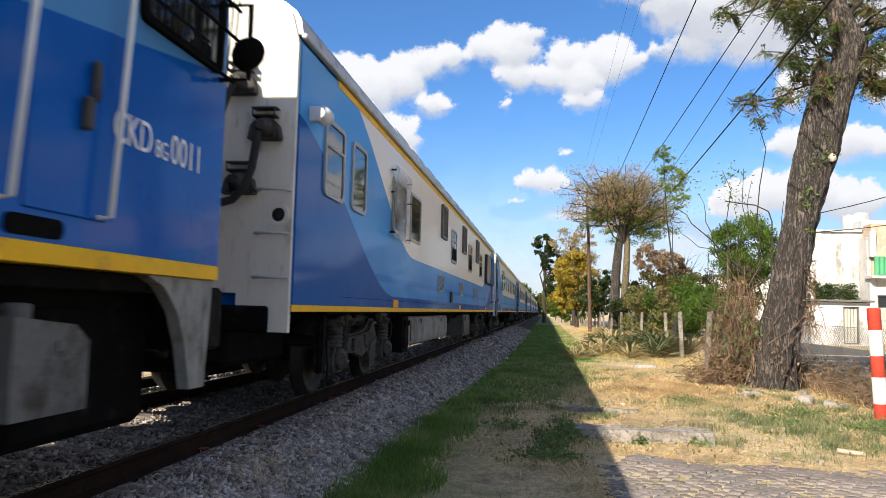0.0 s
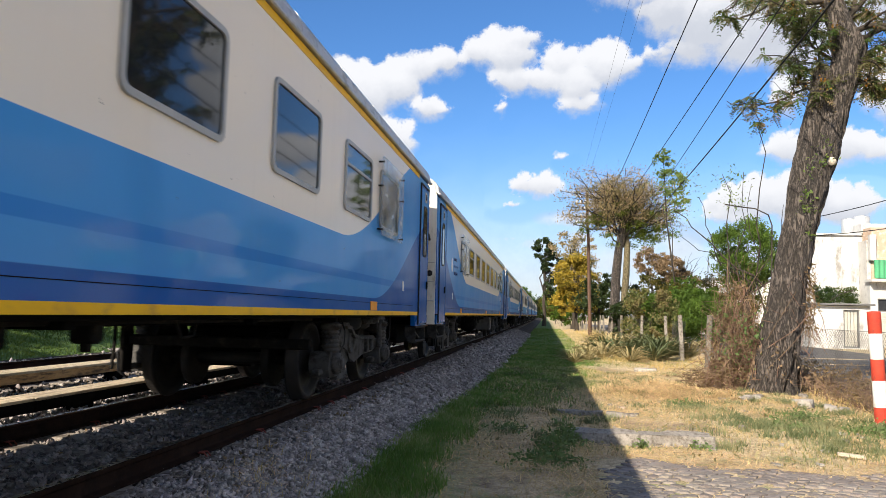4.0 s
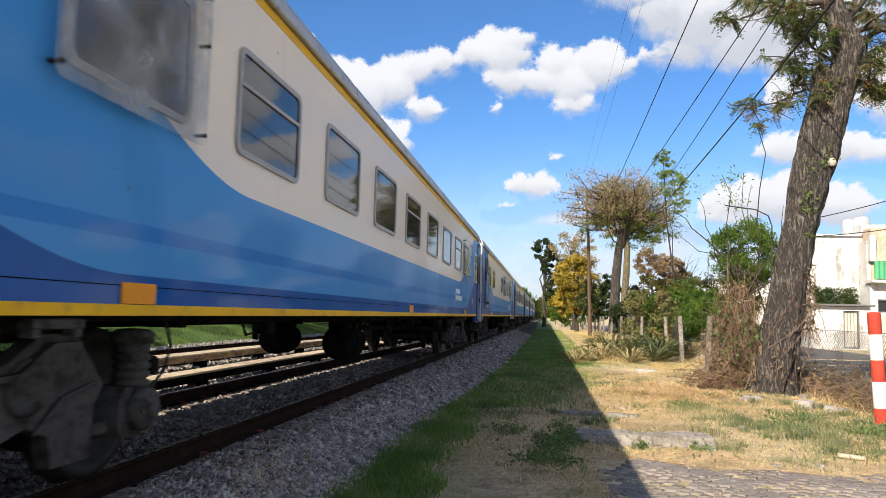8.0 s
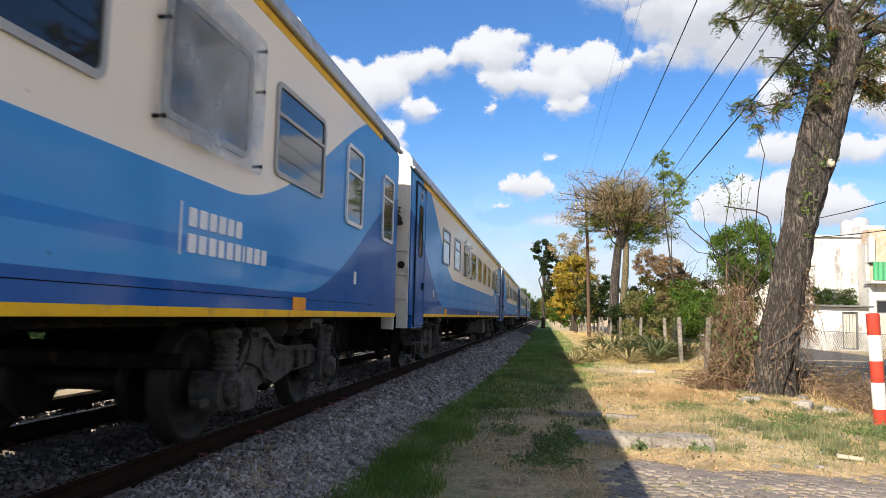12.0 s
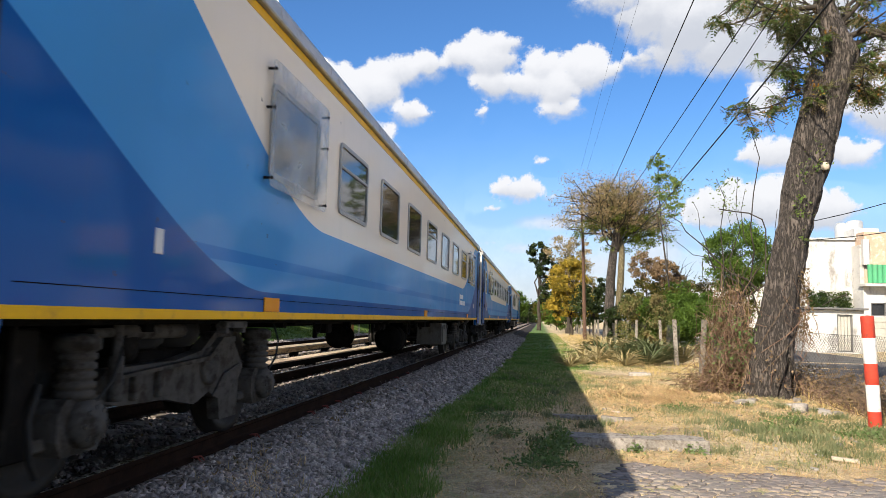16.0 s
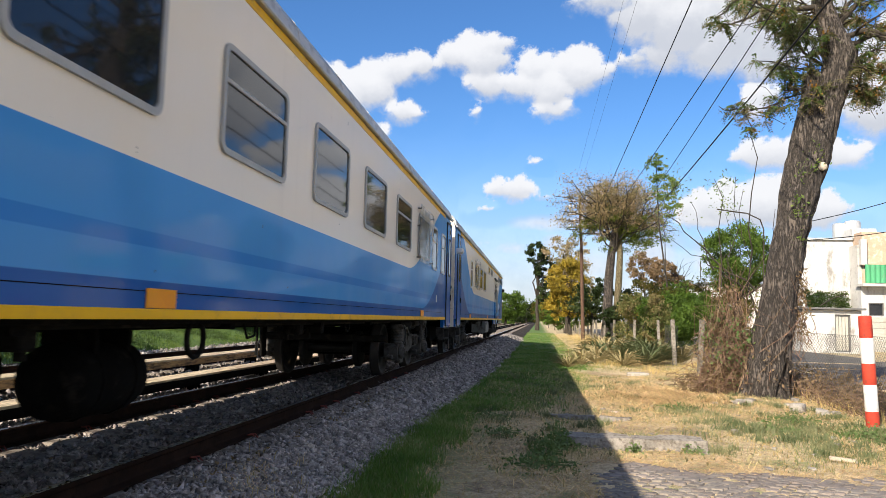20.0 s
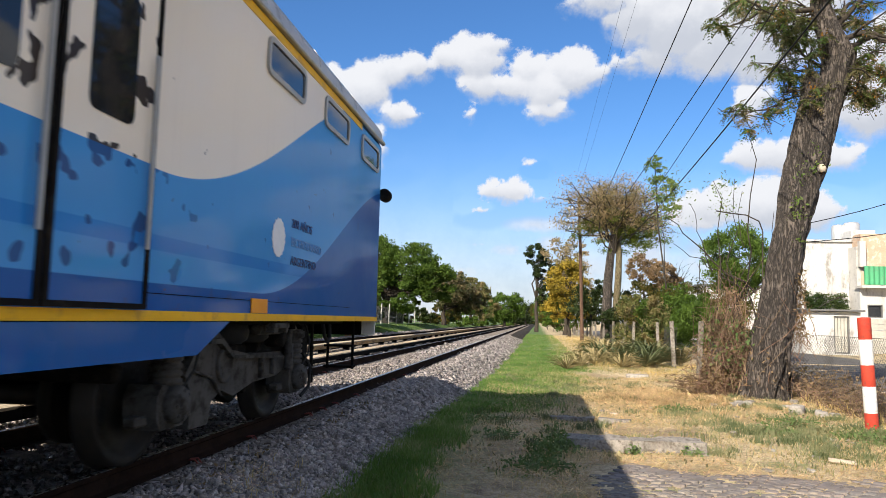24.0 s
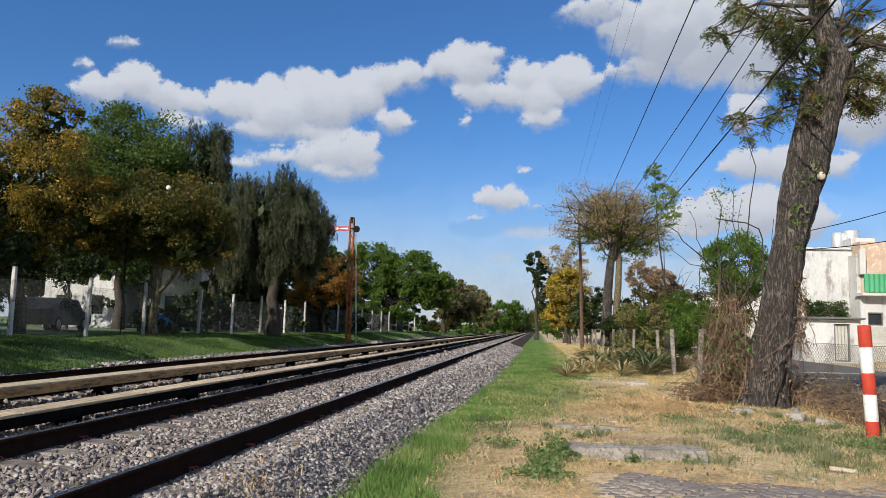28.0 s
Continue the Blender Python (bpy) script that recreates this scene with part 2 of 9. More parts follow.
M["leaf_warm"] = leaf_material("warm_green_leaves", [(0.045, 0.062, 0.008), (0.095, 0.125, 0.013), (0.16, 0.19, 0.022)], 0.3)
M["leaf_olive"] = leaf_material("olive_leaves", [(0.024, 0.028, 0.006), (0.064, 0.060, 0.011), (0.17, 0.108, 0.018)], 0.3)
M["leaf_grey"] = leaf_material("grey_green_leaves", [(0.022, 0.026, 0.014), (0.050, 0.057, 0.031), (0.125, 0.128, 0.072)], 0.25)
M["leaf_pale"] = leaf_material("fresh_green_leaves", [(0.08, 0.13, 0.03), (0.14, 0.21, 0.05), (0.24, 0.24, 0.08)])
M["leaf_mixed"] = leaf_material("half_bare_crown_leaves", [(0.06, 0.085, 0.025), (0.14, 0.15, 0.05), (0.26, 0.20, 0.09), (0.36, 0.27, 0.14)])
M["leaf_tan"] = leaf_material("thin_tan_leaves", [(0.12, 0.11, 0.045), (0.24, 0.19, 0.09), (0.38, 0.27, 0.15), (0.46, 0.34, 0.21)])
M["leaf_street"] = leaf_material("street_tree_leaves", [(0.05, 0.06, 0.028), (0.095, 0.10, 0.042), (0.19, 0.15, 0.08), (0.29, 0.20, 0.12)])
M["leaf_green"] = leaf_material("feathery_green_leaves", [(0.035, 0.065, 0.016), (0.07, 0.115, 0.025), (0.12, 0.17, 0.04)])
M["leaf_brown"] = leaf_material("dead_brown_leaves", [(0.13, 0.082, 0.048), (0.25, 0.16, 0.092), (0.38, 0.26, 0.16)])


def furrowed_bark():
    """Deep lengthwise furrows between plates of grey-brown bark."""
    m, t, p = nodes_of("furrowed_bark")
    tc = t.nodes.new("ShaderNodeTexCoord").outputs["Object"]
    mp = t.nodes.new("ShaderNodeMapping")
    mp.inputs["Scale"].default_value = (15.0, 15.0, 2.9)
    link(t, tc, mp.inputs[0])
    n = nd(t, "ShaderNodeTexNoise", Scale=1.0, Detail=5.0, Roughness=0.6, Distortion=0.9)
    link(t, mp.outputs[0], n.inputs["Vector"])
    ridge = remap(t, math_node(t, "ABSOLUTE", math_node(t, "SUBTRACT", n.outputs[0], 0.5)), 0.0, 0.11)
    fine = noise_of(t, 26, 6, 0.75, tc, squash=(1, 1, 0.5))
    cross = noise_of(t, 7, 4, 0.6, tc)
    h = math_node(t, "ADD", math_node(t, "MULTIPLY", ridge, remap(t, cross, 0.3, 0.6, 0.45, 1.0)), math_node(t, "MULTIPLY", fine, 0.7))
    col = mixc(t, remap(t, h, 0.25, 1.35), (0.036, 0.029, 0.024), (0.175, 0.142, 0.119))
    link(t, mixc(t, remap(t, noise_of(t, 1.1, 4, 0.6, tc), 0.42, 0.68, 0, 0.6), col, (0.05, 0.040, 0.033)), p.inputs["Base Color"])
    p.inputs["Roughness"].default_value = 0.95
    bump(t, p, h, 1.0, 0.055)
    return m


M["bark"] = furrowed_bark()
M["ivy"] = leaf_material("ivy_leaves", [(0.02, 0.04, 0.012), (0.045, 0.075, 0.02), (0.09, 0.10, 0.035)])


def glass_material(name, tint=(0.015, 0.017, 0.02)):
    m, t, p = nodes_of(name)
    p.inputs["Base Color"].default_value = (*tint, 1)
    p.inputs["Roughness"].default_value = 0.04
    p.inputs["Specular IOR Level"].default_value = 0.42
    p.inputs["Coat Weight"].default_value = 0.0
    p.inputs["Coat Roughness"].default_value = 0.02
    bump(t, p, noise_of(t, 1.3, 2, 0.5), 0.05, 0.02)
    return m


M["glass"] = glass_material("tinted_train_glass")

# ---------------------------------------------------------------- geometry


class Geo:
    """Collects vertices and faces of one mesh."""

    def __init__(self):
        self.v, self.f, self.s = [], [], []

    def add(self, vs, fs, m=None, smooth=False):
        n = len(self.v)
        if m is not None:
            vs = [tuple(m @ Vector(p)) for p in vs]
        self.v += [tuple(p) for p in vs]
        self.f += [tuple(i + n for i in f) for f in fs]
        self.s += [smooth] * len(fs)
        return self

    def box(self, c, s, m=None, bev=0.0):
        x, y, z = (a / 2 for a in s)
        b = min(bev, x * 0.9, y * 0.9, z * 0.9)
        if b <= 0:
            vs = [(c[0] + i * x, c[1] + j * y, c[2] + k * z) for k in (-1, 1) for j in (-1, 1) for i in (-1, 1)]
            fs = [(0, 2, 3, 1), (4, 5, 7, 6), (0, 1, 5, 4), (2, 6, 7, 3), (0, 4, 6, 2), (1, 3, 7, 5)]
            return self.add(vs, fs, m)
        vs, idx = [], {}
        for i in (-1, 1):
            for j in (-1, 1):
                for k in (-1, 1):
                    for a in range(3):
                        e = [x, y, z]
                        for o in range(3):
                            if o != a:
                                e[o] -= b
                        idx[i, j, k, a] = len(vs)
                        vs.append((c[0] + i * e[0], c[1] + j * e[1], c[2] + k * e[2]))
        fs = []
        q = ((-1, -1), (1, -1), (1, 1), (-1, 1))
        for sg in (-1, 1):
            fx = [idx[sg, j, k, 0] for j, k in q]
            fy = [idx[i, sg, k, 1] for i, k in q]
            fz = [idx[i, j, sg, 2] for i, j in q]
            fs += [fx if sg > 0 else fx[::-1], fy[::-1] if sg > 0 else fy, fz if sg > 0 else fz[::-1]]
        for a in (-1, 1):
            for d in (-1, 1):
                e = [(idx[-1, a, d, 1], idx[1, a, d, 1], idx[1, a, d, 2], idx[-1, a, d, 2]),
                     (idx[a, -1, d, 0], idx[a, 1, d, 0], idx[a, 1, d, 2], idx[a, -1, d, 2]),
                     (idx[a, d, -1, 0], idx[a, d, 1, 0], idx[a, d, 1, 1], idx[a, d, -1, 1])]
                sg = a * d
                fs += [e[0] if sg < 0 else e[0][::-1], e[1][::-1] if sg < 0 else e[1], e[2] if sg < 0 else e[2][::-1]]
        for i in (-1, 1):
            for j in (-1, 1):
                for k in (-1, 1):
                    tri = [idx[i, j, k, a] for a in range(3)]
                    fs.append(tri if i * j * k > 0 else tri[::-1])
        return self.add(vs, fs, m)

    def tube(self, pts, rad, n=8, caps=True, smooth=True):
        """A round bar along points; rad is one radius or one for each point."""
        pts = [Vector(p) for p in pts]
        if not hasattr(rad, "__len__"):
            rad = [rad] * len(pts)
        vs, fs, prev = [], [], None
        for i, p in enumerate(pts):
            d = (pts[min(i + 1, len(pts) - 1)] - pts[max(i - 1, 0)])
            d = d.normalized() if d.length > 1e-9 else Vector((0, 0, 1))
            if prev is None:
                up = Vector((0, 0, 1)) if abs(d.z) < 0.9 else Vector((1, 0, 0))
                u = d.cross(up).normalized()
            else:
                u = (prev - d * prev.dot(d))
                u = u.normalized() if u.length > 1e-6 else d.orthogonal().normalized()
            prev = u
            w = d.cross(u)
            for k in range(n):
                a = 2 * math.pi * k / n
                vs.append(tuple(p + (u * math.cos(a) + w * math.sin(a)) * rad[i]))
        for i in range(len(pts) - 1):
            for k in range(n):
                a, b = i * n + k, i * n + (k + 1) % n
                fs.append((a, b, b + n, a + n))
        self.add(vs, fs, None, smooth)
        if caps:
            self.add(vs[:n], [tuple(range(n))[::-1]])
            self.add(vs[-n:], [tuple(range(n))])
        return self

    def lathe(self, prof, axis="x", n=24, c=(0, 0, 0), smooth=True):
        """Turns (radius, along) points about an axis through c."""
        vs, fs = [], []
        for r, h in prof:
            for k in range(n):
                a = 2 * math.pi * k / n
                q = (r * math.cos(a), r * math.sin(a))
                p = {"x": (h, q[0], q[1]), "y": (q[0], h, q[1]), "z": (q[0], q[1], h)}[axis]
                vs.append((p[0] + c[0], p[1] + c[1], p[2] + c[2]))
        for i in range(len(prof) - 1):
            for k in range(n):
                a, b = i * n + k, i * n + (k + 1) % n
                fs.append((a, b, b + n, a + n))
        self.add(vs, fs, None, smooth)
        self.add(vs[:n], [tuple(range(n))[::-1]])
        self.add(vs[-n:], [tuple(range(n))])
        return self

    def prism(self, outline, a, b, axis="x"):
        """An outline of two coordinates drawn out along an axis from a to b."""
        def p(q, h):
            return {"x": (h, q[0], q[1]), "y": (q[0], h, q[1]), "z": (q[0], q[1], h)}[axis]
        n = len(outline)
        vs = [p(q, a) for q in outline] + [p(q, b) for q in outline]
        fs = [(i, (i + 1) % n, n + (i + 1) % n, n + i) for i in range(n)]
        fs += [tuple(range(n))[::-1], tuple(range(n, 2 * n))]
        return self.add(vs, fs)

    def ring(self, outer, inner, a, b, axis="x"):
        """A frame between two outlines of the same count, drawn out along an axis."""
        def p(q, h):
            return {"x": (h, q[0], q[1]), "y": (q[0], h, q[1]), "z": (q[0], q[1], h)}[axis]
        n = len(outer)
        vs = [p(q, a) for q in outer] + [p(q, a) for q in inner] + [p(q, b) for q in outer] + [p(q, b) for q in inner]
        fs = []
        for i in range(n):
            j = (i + 1) % n
            fs += [(i, j, n + j, n + i), (2 * n + i, 3 * n + i, 3 * n + j, 2 * n + j), (i, 2 * n + i, 2 * n + j, j), (n + i, n + j, 3 * n + j, 3 * n + i)]
        return self.add(vs, fs)

    def mesh(self, name, fix=True):
        me = bpy.data.meshes.new(name)
        me.from_pydata(self.v, [], self.f)
        if fix and len(self.f) < 20000:
            bm = bmesh.new()
            bm.from_mesh(me)
            bmesh.ops.recalc_face_normals(bm, faces=bm.faces)
            bm.to_mesh(me)
            bm.free()
        if any(self.s):
            me.polygons.foreach_set("use_smooth", self.s)
        return me


def rounded(y0, y1, z0, z1, r, n=4):
    """A rounded rectangle's outline."""
    out = []
    for cy, cz, a0 in ((y1 - r, z1 - r, 0), (y0 + r, z1 - r, 90), (y0 + r, z0 + r, 180), (y1 - r, z0 + r, 270)):
        for k in range(n + 1):
            a = radians(a0 + 90 * k / n)
            out.append((cy + r * math.cos(a), cz + r * math.sin(a)))
    return out


def part(name, geo, material, parent=None, label="", m=None):
    """Links geometry as ONE mesh object, under a thing or a part of it."""
    me = geo if isinstance(geo, bpy.types.Mesh) else geo.mesh(name)
    if material is not None and not me.materials:
        me.materials.append(material)
    ob = new(name, me)
    if parent is not None:
        ob.parent = parent
    if m is not None:
        ob.matrix_basis = m
    if label:
        tagged(ob, label)
    return ob


def empty(name, m, label, category, group="", kind=""):
    ob = new(name)
    ob.empty_display_size = 0.2
    ob.matrix_basis = m
    return tagged(ob, label, category, group, kind)


def fast_mesh(name, verts, faces_flat, per_face, material, smooth=False):
    """A mesh from arrays: n x 3 places and faces of one size."""
    me = bpy.data.meshes.new(name)
    nf = len(faces_flat) // per_face
    me.vertices.add(len(verts))
    me.vertices.foreach_set("co", np.asarray(verts, dtype=np.float32).ravel())
    me.loops.add(nf * per_face)
    me.loops.foreach_set("vertex_index", np.asarray(faces_flat, dtype=np.int32))
    me.polygons.add(nf)
    me.polygons.foreach_set("loop_start", np.arange(0, nf * per_face, per_face, dtype=np.int32))
    me.polygons.foreach_set("loop_total", np.full(nf, per_face, dtype=np.int32))
    if smooth:
        me.polygons.foreach_set("use_smooth", np.ones(nf, dtype=bool))
    me.update(calc_edges=True)
    me.materials.append(material)
    return me

# ---------------------------------------------------------------- ground
RAIL_Z = 0.544          # top of the rails over the verge
NEAR_X, FAR_X = -3.718, -8.55   # centre lines of the two tracks
GAUGE = 1.746           # between the rail heads' middles
ss = np.random.default_rng(7)


def ground_z(x, y):
    """Height of the earth: flat verge, a rise under the line, a grass bank beyond it."""
    z = np.interp(x, [-14.2, -12.8, -11.35, -10.6, -2.2, -1.6, 60], [1.0, 0.86, 0.44, 0.1, 0.1, 0.0, 0.0])
    far = np.clip(1 - (np.abs(y) - 50) / 60, 0, 1)
    swell = 0.035 * np.sin(x * 1.9 + 0.6 * np.sin(y * 0.7)) * np.sin(y * 0.83 + 1.3) + 0.02 * np.sin(x * 4.1 + y * 2.7)
    return z + swell * far * np.clip((x + 1.8) * 1.5, 0, 1) + 0.05 * far * np.clip((-12 - x), 0, 1) * np.sin(y * 0.9 + x)


def build_ground():
    xs = np.concatenate([[-2500, -900, -300, -120, -60, -40, -28, -22, -18, -16, -15], np.arange(-14.4, -10, 0.4), [-10, -8, -6, -4, -2.6], np.arange(-2.2, 9.0, 0.28), [10, 13, 17, 24, 36, 60, 120, 300, 900, 2500]])
    ys = np.concatenate([[-2500, -600, -150, -40, -12, -4, 0], np.arange(2, 34, 0.4), np.arange(34, 90, 2.0), [95, 110, 140, 200, 300, 500, 900, 1800, 3500]])
    gx, gy = np.meshgrid(xs, ys)
    co = np.stack([gx, gy, ground_z(gx, gy)], -1).reshape(-1, 3)
    nx = len(xs)
    i, j = np.meshgrid(np.arange(nx - 1), np.arange(len(ys) - 1))
    a = (j * nx + i).ravel()
    fs = np.stack([a, a + 1, a + nx + 1, a + nx], -1).ravel()
    m, t, p = nodes_of("verge_earth")
    tc = t.nodes.new("ShaderNodeTexCoord").outputs["Object"]
    sp = t.nodes.new("ShaderNodeSeparateXYZ")
    link(t, tc, sp.inputs[0])
    big, mid, fine, grain = noise_of(t, 0.5, 5, 0.6, tc), noise_of(t, 2.0, 6, 0.68, tc), noise_of(t, 11, 6, 0.75, tc), noise_of(t, 60, 4, 0.7, tc)
    mix2 = math_node(t, "ADD", math_node(t, "MULTIPLY", fine, 0.55), math_node(t, "MULTIPLY", grain, 0.45))
    green = mixc(t, remap(t, mix2, 0.38, 0.62), (0.045, 0.095, 0.016), (0.13, 0.205, 0.045))
    dry = mixc(t, remap(t, mix2, 0.36, 0.62), (0.28, 0.195, 0.10), (0.80, 0.63, 0.39))
    earth = mixc(t, remap(t, mix2, 0.36, 0.64), (0.16, 0.105, 0.065), (0.40, 0.29, 0.19))
    edge = math_node(t, "ADD", sp.outputs[0], math_node(t, "ADD", math_node(t, "MULTIPLY", math_node(t, "SUBTRACT", mid, 0.5), 1.6), math_node(t, "MULTIPLY", math_node(t, "SUBTRACT", big, 0.5), 1.2)))
    # the watered strip beside the ballast is green further off, straw-coloured near the crossing
    nearness = remap(t, math_node(t, "ADD", sp.outputs[1], math_node(t, "MULTIPLY", mid, 5)), 14.0, 18.5, -1.05, 1.0)
    dryness = remap(t, math_node(t, "SUBTRACT", edge, nearness), -0.5, 0.7)
    patch = remap(t, math_node(t, "ADD", math_node(t, "MULTIPLY", mid, 0.6), math_node(t, "MULTIPLY", fine, 0.4)), 0.50, 0.60)
    dryness = math_node(t, "MULTIPLY", dryness, math_node(t, "SUBTRACT", 1.0, math_node(t, "MULTIPLY", patch, 0.7)))
    col = mixc(t, dryness, green, dry)
    col = mixc(t, math_node(t, "MULTIPLY", remap(t, big, 0.5, 0.62), math_node(t, "MULTIPLY", dryness, 0.8)), col, earth)
    link(t, col, p.inputs["Base Color"])
    p.inputs["Roughness"].default_value = 0.95
    bump(t, p, mix2, 1.0, 0.05)
    ob = new("ground", fast_mesh("ground", co, fs, 4, m, True))
    tagged(ob, "grassy railway verge with dry straw patches and bare earth", "ground", kind="structure")


def bed_z(x):
    """Top of the ballast across both tracks."""
    return np.interp(x, [-12.2, -11.7, -10.3, -7.0, -6.3, -5.6, -5.1, -2.8, -2.3, -1.95, -1.72, -1.6], [0.34, 0.43, 0.36, 0.35, 0.32, 0.32, 0.345, 0.345, 0.355, 0.17, 0.03, -0.06])


def shoulder(y):
    """How far the ballast spreads over the verge beyond its edge at the crossing."""
    return np.interp(y, [8, 14, 20, 30, 60, 200], [0.0, 0.10, 0.30, 0.42, 0.5, 0.5])


def build_bed():
    xs = np.array([-12.4, -12.2, -11.7, -10.3, -9.4, -7.0, -6.3, -5.6, -5.1, -2.8, -2.3, -2.1, -1.95, -1.72, -1.5])
    ys = np.array([-400, -20, 0, 4, 8, 11, 14, 17, 20, 25, 30, 40, 60, 80, 160, 400, 1200])
    zs = bed_z(xs) - 0.02
    zs[0], zs[-1] = -0.1, -0.15
    gx, gy = np.meshgrid(xs, ys)
    gx = gx + shoulder(gy) * np.clip((gx + 2.6) / 0.9, 0, 1)
    co = np.stack([gx, gy, np.broadcast_to(zs, gx.shape)], -1).reshape(-1, 3)
    nx = len(xs)
    i, j = np.meshgrid(np.arange(nx - 1), np.arange(len(ys) - 1))
    a = (j * nx + i).ravel()
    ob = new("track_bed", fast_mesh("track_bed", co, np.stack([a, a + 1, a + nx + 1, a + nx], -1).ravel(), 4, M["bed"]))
    tagged(ob, "grey crushed-stone ballast bed under two railway tracks", "ballast", kind="structure")


def stones(name, boxes, label, mat="stone"):
    """Broken stones strewn over stretches (x0, x1, y0, y1, count, size)."""
    base = np.array([(0.95 * math.cos(a), 0.95 * math.sin(a), k) for k in (-0.62, 0.62) for a in (0.0, 2.09, 4.19)])
    fac = np.array([0, 2, 1, 3, 4, 5, 0, 1, 4, 0, 4, 3, 1, 2, 5, 1, 5, 4, 2, 0, 3, 2, 3, 5])
    vs, n0, fs = [], 0, []
    for x0, x1, y0, y1, n, size in boxes:
        px, py = ss.uniform(x0, x1, n), y0 + (y1 - y0) * ss.random(n) ** 1.25
        on_sleeper = (np.abs((py + 2.3) % 0.6 - 0.3) < 0.12) & (np.abs(px - NEAR_X) < 0.82) & (ss.random(n) < 0.9)
        px, py = px[~on_sleeper], py[~on_sleeper]
        n = len(px)
        s = size * ss.uniform(0.5, 1.5, n)
        sc = np.stack([s * ss.uniform(0.5, 1.6, n), s * ss.uniform(0.5, 1.4, n), s * ss.uniform(0.35, 0.85, n)], -1)
        jit = (base[None] + ss.uniform(-0.40, 0.40, (n, 6, 3))) * sc[:, None] * 0.5 * 1.5
        a = ss.uniform(0, 6.28, n)
        c, si = np.cos(a)[:, None], np.sin(a)[:, None]
        tilt = ss.uniform(-1.2, 1.2, n)[:, None]
        x, y, z = jit[..., 0], jit[..., 1], jit[..., 2]
        y, z = y * np.cos(tilt) - z * np.sin(tilt), y * np.sin(tilt) + z * np.cos(tilt)
        x, y = x * c - y * si, x * si + y * c
        pz = bed_z(px) + s * ss.uniform(-0.45, 0.62, n)
        px = px + shoulder(py) * np.clip((px + 2.6) / 0.9, 0, 1)
        vs.append(np.stack([x + px[:, None], y + py[:, None], z + pz[:, None]], -1).reshape(-1, 3))
        fs.append((fac[None] + (np.arange(n) * 6 + n0)[:, None]).ravel())
        n0 += n * 6
    ob = new(name, fast_mesh(name, np.concatenate(vs), np.concatenate(fs), 3, M[mat]))
    return tagged(ob, label, "ballast", kind="stuff")


RAIL_OUT = [(-0.07, 0), (0.07, 0), (0.07, 0.012), (0.02, 0.03), (0.012, 0.05), (0.012, 0.11), (0.034, 0.128), (0.036, 0.15), (0.026, 0.157), (-0.026, 0.157), (-0.036, 0.15), (-0.034, 0.128), (-0.012, 0.11), (-0.012, 0.05), (-0.02, 0.03), (-0.07, 0.012)]


